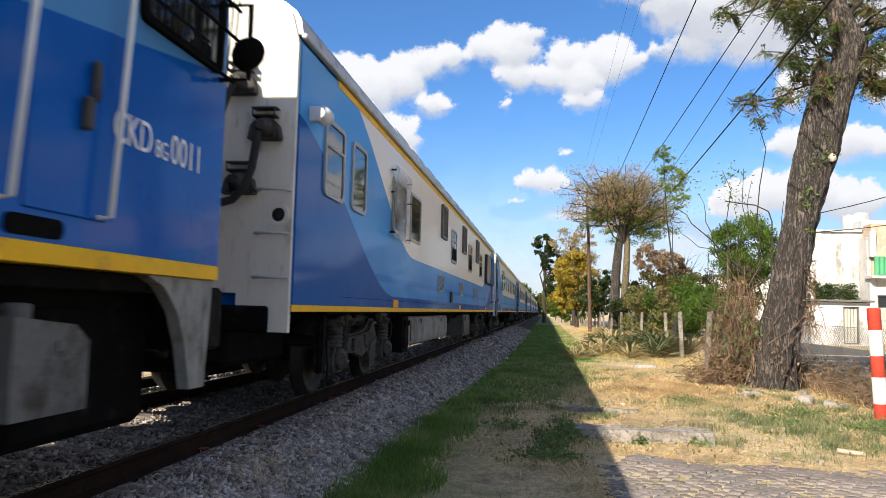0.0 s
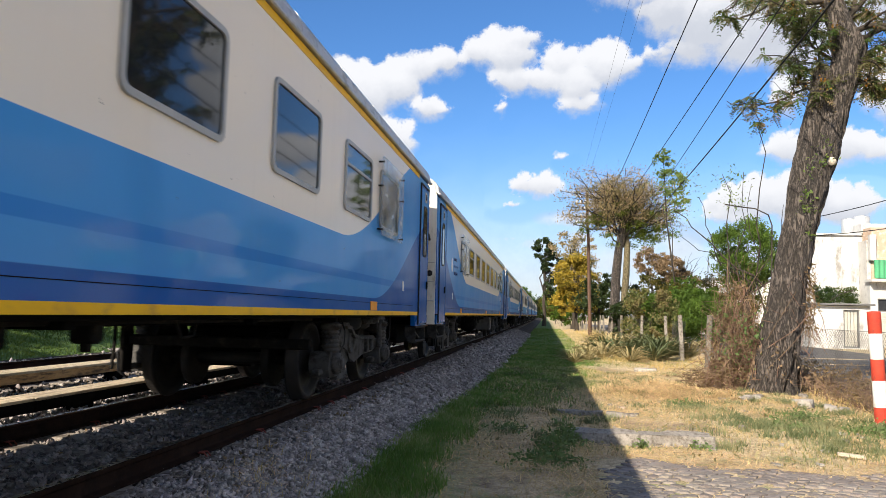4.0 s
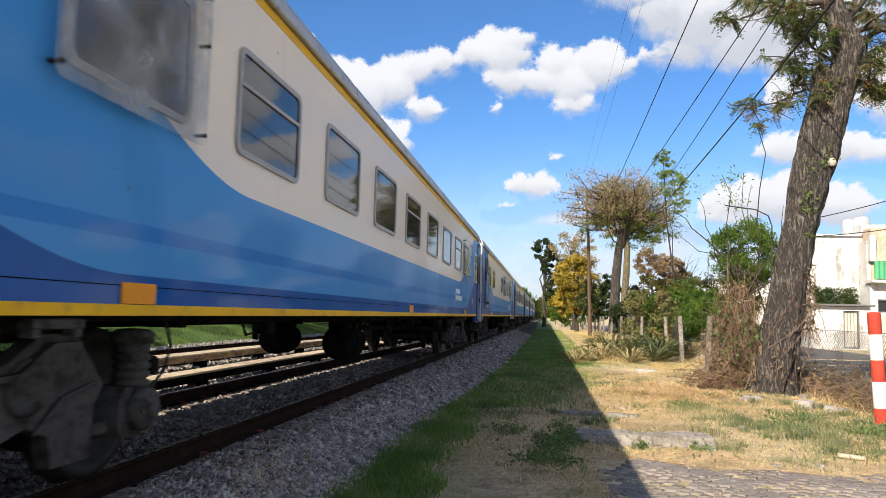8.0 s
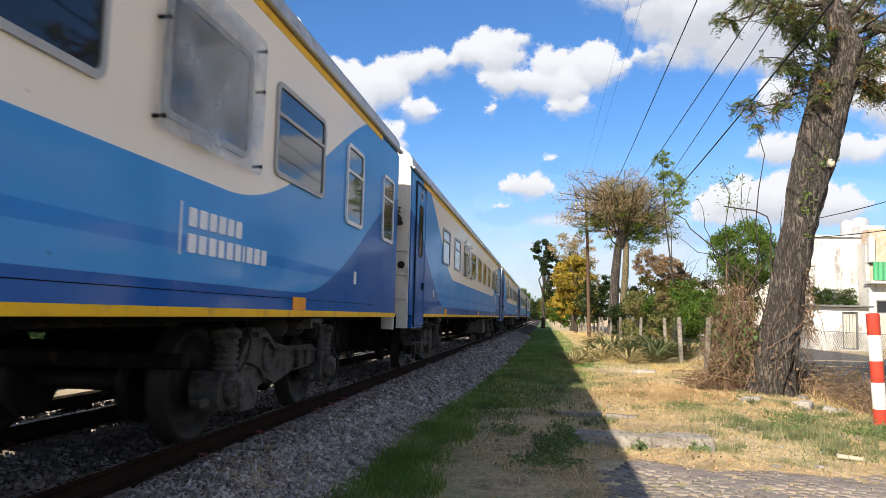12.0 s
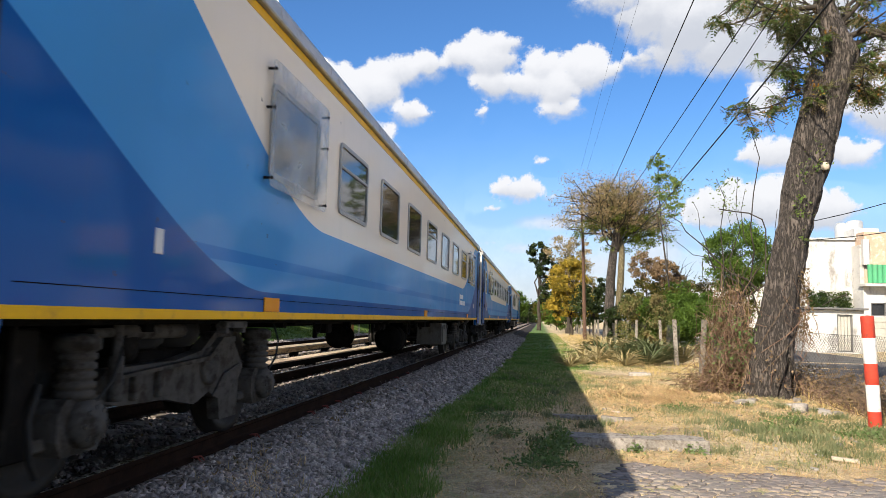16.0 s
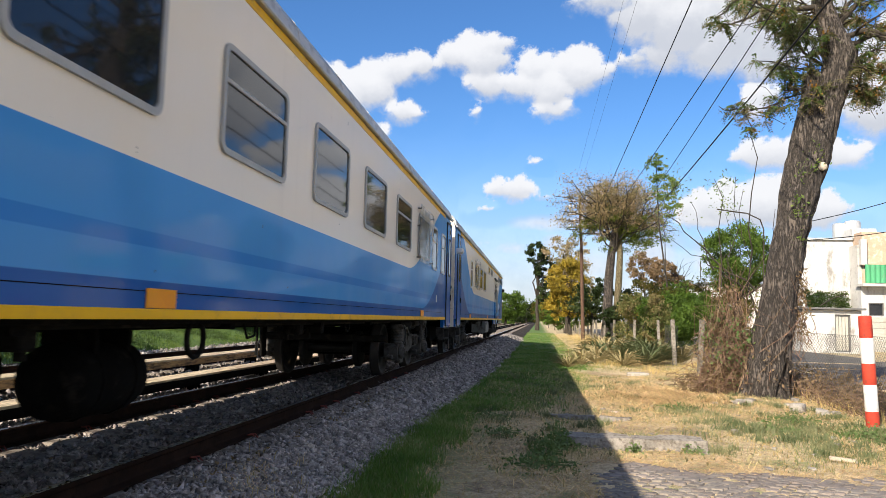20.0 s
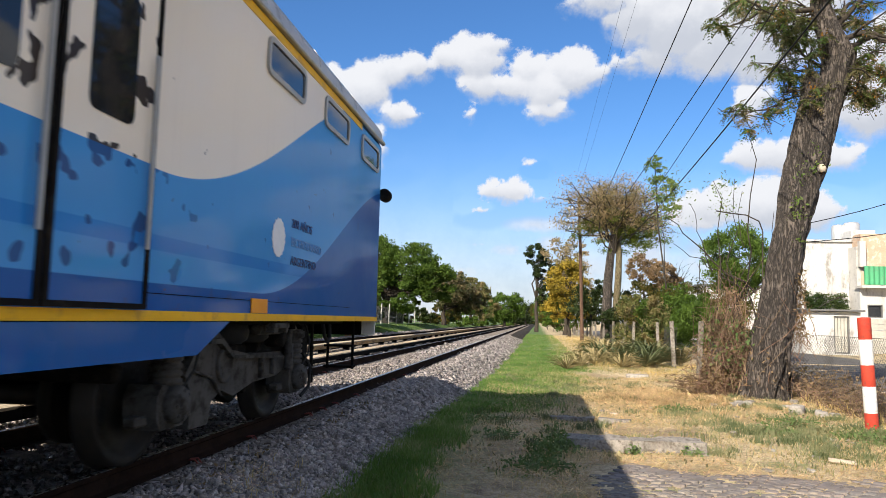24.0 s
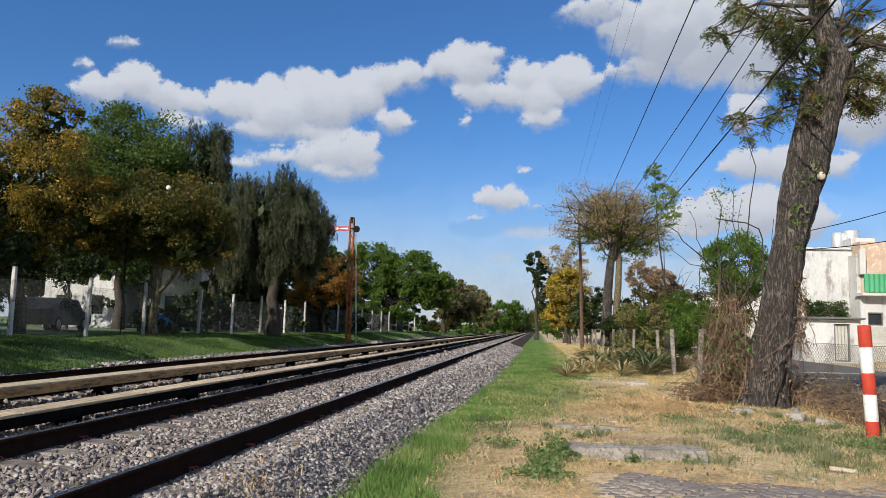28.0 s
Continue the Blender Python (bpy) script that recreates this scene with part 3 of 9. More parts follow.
def build_tracks():
    sl = Geo()
    sl.prism([(-1.32, 0), (1.32, 0), (1.32, 0.13), (1.26, 0.16), (0.55, 0.16), (0.4, 0.13), (-0.4, 0.13), (-0.55, 0.16), (-1.26, 0.16), (-1.32, 0.13)], -0.125, 0.125, "y")
    sleeper = sl.mesh("sleeper")
    sleeper.materials.append(M["sleeper"])
    cl = Geo()
    cl.tube([(-0.05, -0.03, 0.0), (-0.02, -0.03, 0.035), (0.03, -0.03, 0.03), (0.03, 0.03, 0.03), (-0.02, 0.03, 0.035), (-0.05, 0.03, 0.0)], 0.007, 5)
    clip = cl.mesh("rail_clip")
    clip.materials.append(M["clip_rust"])
    for cx, ends, name in ((NEAR_X, (-2, 62), "near"), (FAR_X, (10, 70), "far")):
        top = empty("railway_track", pose(cx, 0, RAIL_Z - 0.157), "broad-gauge railway track of rusty rails on concrete sleepers", "railway track", "two parallel railway tracks", "structure")
        for sx in (-1, 1):
            r = Geo()
            r.prism([(q[0] + sx * GAUGE / 2, q[1]) for q in RAIL_OUT], -350, 1200, "y")
            rail = part("rail", r, M["rail_side"], top)
            h = Geo()
            h.box((sx * GAUGE / 2, 425, 0.1575), (0.05, 1550, 0.003))
            part("running_surface", h, M["rail_top"], rail, "polished steel running surface of the rail")
        for k in range(int((ends[1] - ends[0]) / 0.6)):
            y = ends[0] + 0.6 * k
            ob = part("sleeper", sleeper, None, top, m=pose(random.uniform(-0.02, 0.02), y + random.uniform(-0.02, 0.02), -0.160, 0, 0, random.uniform(-0.4, 0.4)))
            if name == "near" and 3 < y < 16 and random.random() < 0.6:
                for sx in (-1, 1):
                    for sd in (-1, 1):
                        part("rail_clip", clip, None, top, m=pose(sx * GAUGE / 2 + sd * 0.09, y, 0.0, 0, 0, 90 + 90 * sd))
        rest = Geo()
        for k in range(260):
            y = ends[1] + 0.6 * k
            rest.box((0, y, -0.088), (2.64, 0.25, 0.16))
        ob = part("sleeper_row", rest, M["sleeper"], top)
        tagged(ob, kind="stuff")
    # third rails under their boards, between the tracks
    for x, z, w, mat, name, nboard in ((-5.71, 0.545, 0.38, "plank", "near", 34), (-7.22, 0.648, 0.42, "plank", "far", 34)):
        top = empty("third_rail", pose(x, 0, 0), "power rail under pale wooden cover boards on dark brackets", "power rail", "power rails between the tracks", "structure")
        r = Geo()
        r.prism([(q[0] , q[1] + z - 0.725) for q in ((-0.05, 0.605), (0.05, 0.605), (0.02, 0.62), (0.02, 0.66), (0.04, 0.67), (0.04, 0.69), (-0.04, 0.69), (-0.04, 0.67), (-0.02, 0.66), (-0.02, 0.62))], -60, 400, "y")
        part("conductor_rail", r, M["rail_side"], top, "rusty steel conductor rail")
        y = 1.0
        for k in range(nboard):
            ln = 3.05 + 0.5 * math.sin(k * 2.3)
            b = Geo()
            b.box((0, ln / 2, 0), (w, ln - 0.012, 0.035), bev=0.005)
            brd = part("cover_board", b, M["plank"], top, m=pose(random.uniform(-0.01, 0.01), y, z, 0, random.uniform(-0.8, 0.8), random.uniform(-0.12, 0.12)))
            s = Geo()
            s.box((w / 2 - 0.018, ln / 2, -0.078), (0.03, ln - 0.006, 0.12), bev=0.004)
            part("side_board", s, M["plank_side"] if name == "far" else M["black"], brd)
            y += ln
        far = Geo()
        far.box((0, y + 150, z), (w, 300, 0.035))
        part("cover_board", far, M["plank"], top)
        far = Geo()
        far.box((w / 2 - 0.018, y + 150, z - 0.078), (0.03, 300, 0.12))
        part("side_board", far, M["plank_side"] if name == "far" else M["black"], top)
        br = Geo()
        br.box((0.05, 0, 0.37), (0.2, 0.34, 0.1), bev=0.02).box((0.06, 0, (z + 0.37) / 2), (0.22, 0.24, z - 0.40), bev=0.02)
        brm = br.mesh("bracket")
        brm.materials.append(M["black"])
        for k in range(34):
            part("bracket", brm, None, top, m=pose(0, 5.3 + 3.14 * k, 0))


CLOUD = {
    'big_left': [(-32.8, 16.0, 1.9, 1.2), (-30.6, 16.7, 1.7, 1.4), (-28.6, 16.0, 1.9, 1.2), (-26.6, 15.8, 1.3, 1.0), (-23.7, 16.1, 2.3, 1.4), (-20.3, 16.0, 3.0, 2.0), (-16.9, 16.9, 3.0, 2.3), (-14.2, 17.5, 2.3, 1.7), (-21.5, 14.5, 2.6, 0.9), (-17.7, 14.6, 2.6, 0.9), (-12.0, 18.7, 1.7, 1.2), (-10.0, 19.2, 1.5, 1.0), (-27.3, 14.4, 1.7, 0.6)],
    'low_left': [(-18.2, 12.6, 1.3, 1.0), (-15.8, 13.0, 1.9, 1.4), (-14.1, 13.0, 1.5, 1.8), (-15.3, 11.7, 2.4, 0.8), (-20.6, 12.4, 1.5, 0.6), (-22.7, 11.8, 1.3, 0.5), (-11.3, 15.7, 1.5, 0.8), (-9.9, 15.7, 0.5, 0.3)],
    'middle': [(-7.5, 20.1, 1.5, 1.2), (-5.3, 19.9, 2.1, 1.7), (-4.2, 20.9, 1.2, 0.9), (-4.8, 18.0, 1.7, 1.2), (-1.0, 19.1, 1.6, 1.2), (0.2, 17.6, 1.8, 1.5), (2.4, 18.8, 1.7, 1.7), (0.6, 16.1, 1.5, 0.8), (4.3, 18.7, 1.0, 0.7), (-2.5, 17.8, 1.7, 1.0)],
    'top_right': [(4.5, 23.7, 2.8, 1.0), (7.2, 22.2, 2.4, 1.8), (10.1, 21.6, 3.3, 2.5), (12.5, 19.8, 2.9, 2.0), (6.7, 19.2, 2.1, 0.7), (14.2, 21.2, 2.5, 2.9), (8.8, 19.7, 2.1, 1.4), (15.7, 19.5, 2.5, 2.5), (18.4, 20.7, 2.9, 2.9)],
    'small': [(-2.4, 10.0, 2.0, 1.1), (-3.7, 9.9, 1.3, 0.7), (-0.6, 9.4, 1.3, 0.4), (-1.1, 12.1, 0.4, 0.3), (-5.6, 15.9, 0.3, 0.5), (-34.3, 17.5, 0.5, 0.3), (-31.6, 19.4, 0.9, 0.4), (15.2, 15.6, 0.9, 1.5), (15.8, 16.2, 1.1, 0.8), (-4.6, 8.5, 0.6, 0.3)],
    'right': [(15.6, 12.0, 1.9, 1.2), (18.2, 12.0, 2.6, 1.5), (20.7, 11.6, 1.9, 1.0), (12.8, 8.6, 3.1, 1.6), (15.9, 8.5, 2.4, 1.9), (18.8, 7.8, 2.6, 1.5), (12.0, 7.6, 2.6, 1.0), (22.9, 15.6, 2.5, 3.0), (23.6, 18.4, 1.7, 2.1)],
    'haze': [(3.5, 4.0, 4.5, 2.6), (8.0, 5.2, 4.0, 2.6), (12.0, 4.6, 4.0, 2.4), (17.0, 4.0, 4.0, 2.4), (-0.5, 7.4, 3.0, 0.8), (-6.0, 2.2, 5.0, 2.4), (0.5, 3.4, 3.2, 2.0), (-9.0, 4.2, 3.0, 1.0), (-2.3, 5.5, 3.1, 0.8), (0.3, 6.0, 1.8, 0.9), (-5.0, 5.9, 1.3, 0.4), (-5.8, 3.7, 2.6, 1.0), (-2.3, 3.5, 2.6, 1.3), (-1.0, 2.5, 2.2, 1.3)],
}


def build_sky():
    """Cumulus on a far curved sheet: heaps of round puffs set the outline and the light, noise frays them."""
    az = np.radians(np.concatenate([np.arange(-180, -46, 0.8), np.arange(-46, 34, 0.2), np.arange(34, 180.5, 0.8)]))
    el = np.radians(np.concatenate([np.arange(-1.5, 28, 0.2), np.arange(28, 76, 0.8)]))
    R = 3600.0
    ga, ge = np.meshgrid(az, el)
    co = np.stack([R * np.sin(ga), R * np.cos(ga), R * np.tan(ge)], -1).reshape(-1, 3)
    na = len(az)
    i, j = np.meshgrid(np.arange(na - 1), np.arange(len(el) - 1))
    a = (j * na + i).ravel()
    A, E = np.degrees(az), np.degrees(el)
    rg = np.random.default_rng(3)
    puffs = [(p[0], p[1], p[2] * 1.19, p[3] * 1.17, -0.30 if k == "top_right" else 0.0) for k, v in CLOUD.items() if k != "haze" for p in v]
    # glowing clouds go on outside the view, added densely as fill light, open round the sun
    outer = np.random.default_rng(21)
    for k in range(420):
        ca, ce = outer.uniform(36, 312), outer.uniform(6, 72)
        if abs(ca - 207.7) < 17 and abs(ce - 31.4) < 11:
            continue
        for q in range(4):
            puffs.append(((ca + 180) % 360 - 180 + outer.uniform(-4.5, 4.5), ce + outer.uniform(-0.6, 1.0), outer.uniform(2.2, 4.6), outer.uniform(1.2, 2.6), 0.0))
    depth = np.full((len(el), na), -3.0)
    light = np.zeros((len(el), na))
    weight = np.full((len(el), na), 1e-6)
    for pa, pe, ra, re, dim in puffs:
        heap = [(pa, pe - re * 0.08, ra * 0.86, re * 0.84, 0.0)]
        for q in range(26 if -46 < pa < 34 else 8):
            th = rg.uniform(-0.35, 3.5)
            k = rg.uniform(0.35, 0.80)
            r = min(ra, re) * rg.uniform(0.16, 0.42)
            heap.append((pa + math.cos(th) * ra * k, pe + math.sin(th) * re * k, r * 1.15, r, math.sin(th) * k))
        for ca, ce, rx, ry, up in heap:
            i0, i1 = np.searchsorted(A, (ca - rx * 2.2 - 1, ca + rx * 2.2 + 1))
            j0, j1 = np.searchsorted(E, (ce - ry * 2.2 - 1, ce + ry * 2.2 + 1))
            if i1 <= i0 or j1 <= j0:
                continue
            x, y = np.meshgrid((A[i0:i1] - ca) / rx, (E[j0:j1] - ce) / ry)
            d = np.sqrt(x * x + y * y)
            sd = (1 - d) * min(rx, ry)
            rel = ((E[j0:j1] - pe) / re)[:, None]
            lit = 0.36 * y / np.maximum(d, 0.6) * np.clip(d, 0, 1) + 0.55 * rel - 0.12 * x + dim
            w = np.exp(np.clip(sd * 5.0, -20, 6))
            light[j0:j1, i0:i1] += lit * w
            weight[j0:j1, i0:i1] += w
            depth[j0:j1, i0:i1] = np.maximum(depth[j0:j1, i0:i1], sd)
    light = np.clip(light / weight, -1, 1) * np.clip((depth + 1.3) / 0.9, 0, 1)
    haze = np.zeros((len(el), na))
    for pa, pe, ra, re in CLOUD["haze"]:
        haze = np.maximum(haze, np.exp(-((A[None] - pa) / ra) ** 2 - ((E[:, None] - pe) / re) ** 2))
    mist = np.broadcast_to(0.9 * np.exp(-(np.maximum(E, 0)[:, None] / 7.6) ** 2), haze.shape)
    m = bpy.data.materials.new("cloud_cover")
    m.use_nodes = True
    t = m.node_tree
    t.nodes.remove(t.nodes["Principled BSDF"])
    me = fast_mesh("cloud_backdrop", co, np.stack([a, a + 1, a + na + 1, a + na], -1).ravel(), 4, m, True)
    for nm, arr in (("cover", depth), ("lift", light), ("veil", haze), ("mist", mist)):
        at = me.attributes.new(nm, "FLOAT", "POINT")
        at.data.foreach_set("value", arr.ravel().astype(np.float32))
    def attr(nm):
        n = t.nodes.new("ShaderNodeAttribute")
        n.attribute_name = nm
        return n.outputs["Fac"]
    tc = t.nodes.new("ShaderNodeTexCoord").outputs["Object"]
    n1 = noise_of(t, 0.011, 7, 0.62, tc)
    n2 = noise_of(t, 0.045, 6, 0.66, tc)
    n3 = noise_of(t, 0.004, 4, 0.6, tc)
    rough = math_node(t, "ADD", math_node(t, "MULTIPLY", math_node(t, "SUBTRACT", n1, 0.5), 1.5), math_node(t, "MULTIPLY", math_node(t, "SUBTRACT", n2, 0.5), 0.55))
    edge = math_node(t, "ADD", attr("cover"), rough)
    # tops are crisp, bases fray out softly
    soft = remap(t, attr("lift"), -0.5, 0.15, 1.25, 0.42)
    dens = math_node(t, "DIVIDE", math_node(t, "ADD", edge, 0.22), soft)
    dens = remap(t, dens, 0.0, 1.0)
    bright = math_node(t, "ADD", attr("lift"), math_node(t, "MULTIPLY", rough, 0.30))
    bright = math_node(t, "ADD", bright, math_node(t, "MULTIPLY", math_node(t, "SUBTRACT", n3, 0.5), 0.5))
    col = mixc(t, remap(t, bright, -0.50, 0.36), (0.355, 0.375, 0.42), (0.522, 0.529, 0.55))
    em = t.nodes.new("ShaderNodeEmission")
    em.inputs[1].default_value = 1.0
    link(t, col, em.inputs[0])
    vz = math_node(t, "MULTIPLY", attr("veil"), 0.85)
    dens = math_node(t, "MAXIMUM", dens, math_node(t, "MAXIMUM", attr("mist"), math_node(t, "MULTIPLY", vz, remap(t, n3, 0.15, 0.5))))
    tr = t.nodes.new("ShaderNodeBsdfTransparent")
    mx = t.nodes.new("ShaderNodeMixShader")
    link(t, dens, mx.inputs[0])
    link(t, tr.outputs[0], mx.inputs[1])
    link(t, em.outputs[0], mx.inputs[2])
    link(t, mx.outputs[0], t.nodes["Material Output"].inputs[0])
    ob = new("backdrop", me)
    return tagged(ob, "blue sky backdrop with drifting white cumulus clouds", "sky", kind="structure")


build_ground()
build_bed()
build_tracks()
cloud_sheet = build_sky()

# ---------------------------------------------------------------- train
HW, LEN, PITCH = 1.5, 25.5, 26.6     # half width, body length, coach to coach
SOLE, EAVE = 1.03, 3.44
WHEEL_R = 0.457


def paint(p, t, rough=0.36):
    p.inputs["Coat Weight"].default_value = 0.28
    p.inputs["Specular IOR Level"].default_value = 0.03
    p.inputs["Coat Roughness"].default_value = 0.07
    big = noise_of(t, 0.9, 4, 0.6)
    link(t, remap(t, big, 0.3, 0.7, rough, rough + 0.16), p.inputs["Roughness"])
    bump(t, p, noise_of(t, 1.3, 3, 0.55), 0.10, 0.03)


def grime(t, col, tc, amount=0.5):
    """Streaks that run down the sides, and specks."""
    streak = noise_of(t, 1.6, 5, 0.65, tc, squash=(3, 3, 0.22))
    speck = noise_of(t, 9, 3, 0.6, tc)
    col = mixc(t, math_node(t, "MULTIPLY", remap(t, streak, 0.52, 0.78), 0.10 * amount), col, (0.12, 0.11, 0.10))
    return mixc(t, remap(t, speck, 0.735, 0.76), col, (0.06, 0.055, 0.05))


CREAM, SKYB, MIDB, DARKB = (0.82, 0.74, 0.635), (0.052, 0.265, 0.62), (0.020, 0.19, 0.55), (0.000, 0.080, 0.325)


def livery_material(name="coach_livery", peel=0.0):
    """Cream over two blues; at both ends the blues sweep up in a wave."""
    m, t, p = nodes_of(name)
    tc = t.nodes.new("ShaderNodeTexCoord").outputs["Object"]
    sp = t.nodes.new("ShaderNodeSeparateXYZ")
    link(t, tc, sp.inputs[0])
    y, z = sp.outputs[1], sp.outputs[2]
    d = math_node(t, "MINIMUM", y, math_node(t, "SUBTRACT", LEN, y))
    c1 = remap(t, d, 0.95, 6.0, 3.62, 1.89)
    c2 = remap(t, d, -0.50, 4.4, 2.84, 1.225)
    stripe = math_node(t, "MULTIPLY", math_node(t, "MULTIPLY", remap(t, z, 1.412, 1.422), remap(t, z, 1.512, 1.502)), remap(t, d, 2.2, 3.2))
    blue = mixc(t, stripe, SKYB, MIDB)
    under1 = remap(t, math_node(t, "SUBTRACT", c1, z), -0.004, 0.004)
    under2 = remap(t, math_node(t, "SUBTRACT", c2, z), -0.004, 0.004)
    col = mixc(t, under1, CREAM, blue)
    col = mixc(t, under2, col, DARKB)
    fade = noise_of(t, 0.5, 4, 0.6, tc)
    col = mixc(t, remap(t, fade, 0.4, 0.75, 0, 0.025), col, (0.45, 0.46, 0.48))
    col = grime(t, col, tc)
    if peel:
        worn = noise_of(t, 5.5, 2, 0.45, tc)
        near = remap(t, math_node(t, "ABSOLUTE", math_node(t, "SUBTRACT", y, 18.2)), 1.2, 4.5, 0.0, 0.06)
        spots = remap(t, math_node(t, "SUBTRACT", worn, near), 0.69 - peel * 0.2, 0.705 - peel * 0.2)
        if peel < 0.2:
            spots = math_node(t, "MULTIPLY", spots, math_node(t, "MULTIPLY", under1, 0.7))
        col = mixc(t, spots, col, mixc(t, under1, (0.045, 0.035, 0.03), (0.015, 0.075, 0.24)))
    link(t, col, p.inputs["Base Color"])
    paint(p, t)
    return m


def plain_paint(name, c, rough=0.2, amount=0.5):
    m, t, p = nodes_of(name)
    tc = t.nodes.new("ShaderNodeTexCoord").outputs["Object"]
    fade = noise_of(t, 0.7, 4, 0.6, tc)
    col = mixc(t, remap(t, fade, 0.35, 0.75, 0, 0.035), c, (0.4, 0.4, 0.4))
    link(t, grime(t, col, tc, amount), p.inputs["Base Color"])
    paint(p, t, rough)
    return m


M["livery"] = livery_material()
M["livery_flat"] = livery_material("peeling_livery", 0.42)
M["livery_stained"] = livery_material("stained_livery", 0.12)
M["end_white"] = surface("end_white_paint", (0.58, 0.545, 0.485), (0.66, 0.625, 0.565), 0.6, 1.5, 30, 0.15, 0.003, 0.0, (0.42, 0.36, 0.29), 0.2, squash=(2, 2, 0.5))
M["dark_blue"] = plain_paint("dark_blue_paint", (0.000, 0.095, 0.35))


def loco_material():
    """Strong blue below, a paler sweep above that rises towards the rear."""
    m, t, p = nodes_of("locomotive_blue_paint")
    tc = t.nodes.new("ShaderNodeTexCoord").outputs["Object"]
    sp = t.nodes.new("ShaderNodeSeparateXYZ")
    link(t, tc, sp.inputs[0])
    line = math_node(t, "ADD", 2.88, math_node(t, "MULTIPLY", sp.outputs[1], 0.16))
    col = mixc(t, remap(t, math_node(t, "SUBTRACT", sp.outputs[2], line), -0.004, 0.004), (0.002, 0.085, 0.38), (0.07, 0.22, 0.48))
    link(t, grime(t, col, tc, 0.7), p.inputs["Base Color"])
    paint(p, t, 0.2)
    return m


M["loco_blue"] = loco_material()
M["door_blue"] = plain_paint("door_blue_paint", (0.008, 0.115, 0.42))
M["yellow"] = surface("yellow_stripe_paint", (0.74, 0.40, 0.006), (0.82, 0.47, 0.01), 0.5, 1.5, 30, 0.05, 0.001, 0.0, (0.55, 0.30, 0.03), 0.25)
M["orange"] = surface("orange_marker", (0.75, 0.26, 0.006), (0.82, 0.32, 0.01), 0.4, 3, 30, 0.0, 0.001)
M["roof"] = surface("roof_silver_paint", (0.40, 0.40, 0.40), (0.52, 0.52, 0.51), 0.45, 1.2, 20, 0.1, 0.003, 0.35, (0.25, 0.24, 0.22), 0.3)
M["frame_alu"] = surface("window_frame_grey", (0.32, 0.315, 0.30), (0.43, 0.425, 0.41), 0.5, 3, 40, 0.05, 0.001, 0.15)
M["frame_white"] = surface("window_frame_white", (0.60, 0.60, 0.60), (0.7, 0.7, 0.7), 0.45, 3, 40, 0.05, 0.001)
def clear_plate():
    """Clear plastic sheet, milky and scratched in patches."""
    m, t, p = nodes_of("clear_window_guard")
    tc = t.nodes.new("ShaderNodeTexCoord").outputs["Object"]
    milk = noise_of(t, 2.2, 6, 0.65, tc)
    p.inputs["Base Color"].default_value = (0.40, 0.40, 0.39, 1)
    link(t, remap(t, milk, 0.35, 0.72, 0.16, 0.52), p.inputs["Alpha"])
    link(t, remap(t, milk, 0.35, 0.70, 0.06, 0.30), p.inputs["Roughness"])
    p.inputs["Specular IOR Level"].default_value = 1.0
    bump(t, p, noise_of(t, 9, 4, 0.6, tc), 0.12, 0.01)
    return m


M["plate"] = clear_plate()
M["jumper"] = surface("jumper_casting", (0.035, 0.033, 0.031), (0.075, 0.07, 0.066), 0.7, 4, 40, 0.2, 0.003, 0.0, (0.02, 0.017, 0.015), 0.4)
M["rubber"] = surface("rubber", (0.015, 0.015, 0.016), (0.03, 0.03, 0.03), 0.75, 5, 40, 0.2, 0.003)
M["box_grey"] = surface("equipment_box_grey", (0.07, 0.068, 0.064), (0.12, 0.115, 0.108), 0.6, 1.5, 25, 0.15, 0.003, 0.0, (0.05, 0.04, 0.032), 0.45, squash=(1, 1, 0.5))
M["box_pale"] = surface("sand_box_grey", (0.17, 0.17, 0.165), (0.26, 0.26, 0.25), 0.6, 1.5, 25, 0.15, 0.003, 0.0, (0.10, 0.08, 0.065), 0.4, squash=(1, 1, 0.5))
M["sand_grey"] = surface("grimy_sand_box", (0.10, 0.10, 0.098), (0.155, 0.155, 0.15), 0.65, 1.5, 25, 0.15, 0.003, 0.0, (0.05, 0.042, 0.035), 0.45)
M["fin_brown"] = surface("radiator_fin_brown", (0.28, 0.235, 0.185), (0.40, 0.34, 0.27), 0.6, 2, 30, 0.1, 0.002)
M["fin_blue"] = surface("radiator_fin_blue", (0.03, 0.10, 0.24), (0.05, 0.14, 0.30), 0.6, 2, 30, 0.1, 0.002)
M["radiator_case"] = surface("radiator_casing", (0.025, 0.022, 0.02), (0.05, 0.045, 0.04), 0.6, 3, 30, 0.1, 0.002)
M["grille"] = surface("grille_brown_grey", (0.12, 0.105, 0.09), (0.2, 0.18, 0.155), 0.6, 3, 30, 0.1, 0.002, 0.3)
M["rail_white"] = surface("handrail_white", (0.62, 0.62, 0.6), (0.74, 0.74, 0.72), 0.45, 4, 40, 0.1, 0.001)
M["letter_white"] = surface("lettering_white", (0.68, 0.70, 0.74), (0.78, 0.79, 0.81), 0.5, 3, 30, 0.0, 0.001)
M["letter_dark"] = surface("lettering_dark_blue", (0.012, 0.03, 0.12), (0.02, 0.045, 0.16), 0.45, 3, 30, 0.0, 0.001)
M["letter_pale"] = surface("lettering_faded", (0.13, 0.28, 0.55), (0.16, 0.31, 0.58), 0.45, 3, 30, 0.0, 0.001)

MESH = {}


def shared(name, make, material):
    """One mesh for alike pieces."""
    if name not in MESH:
        MESH[name] = make().mesh(name)
        for mt in material if isinstance(material, (list, tuple)) else [material]:
            MESH[name].materials.append(mt)
    return MESH[name]


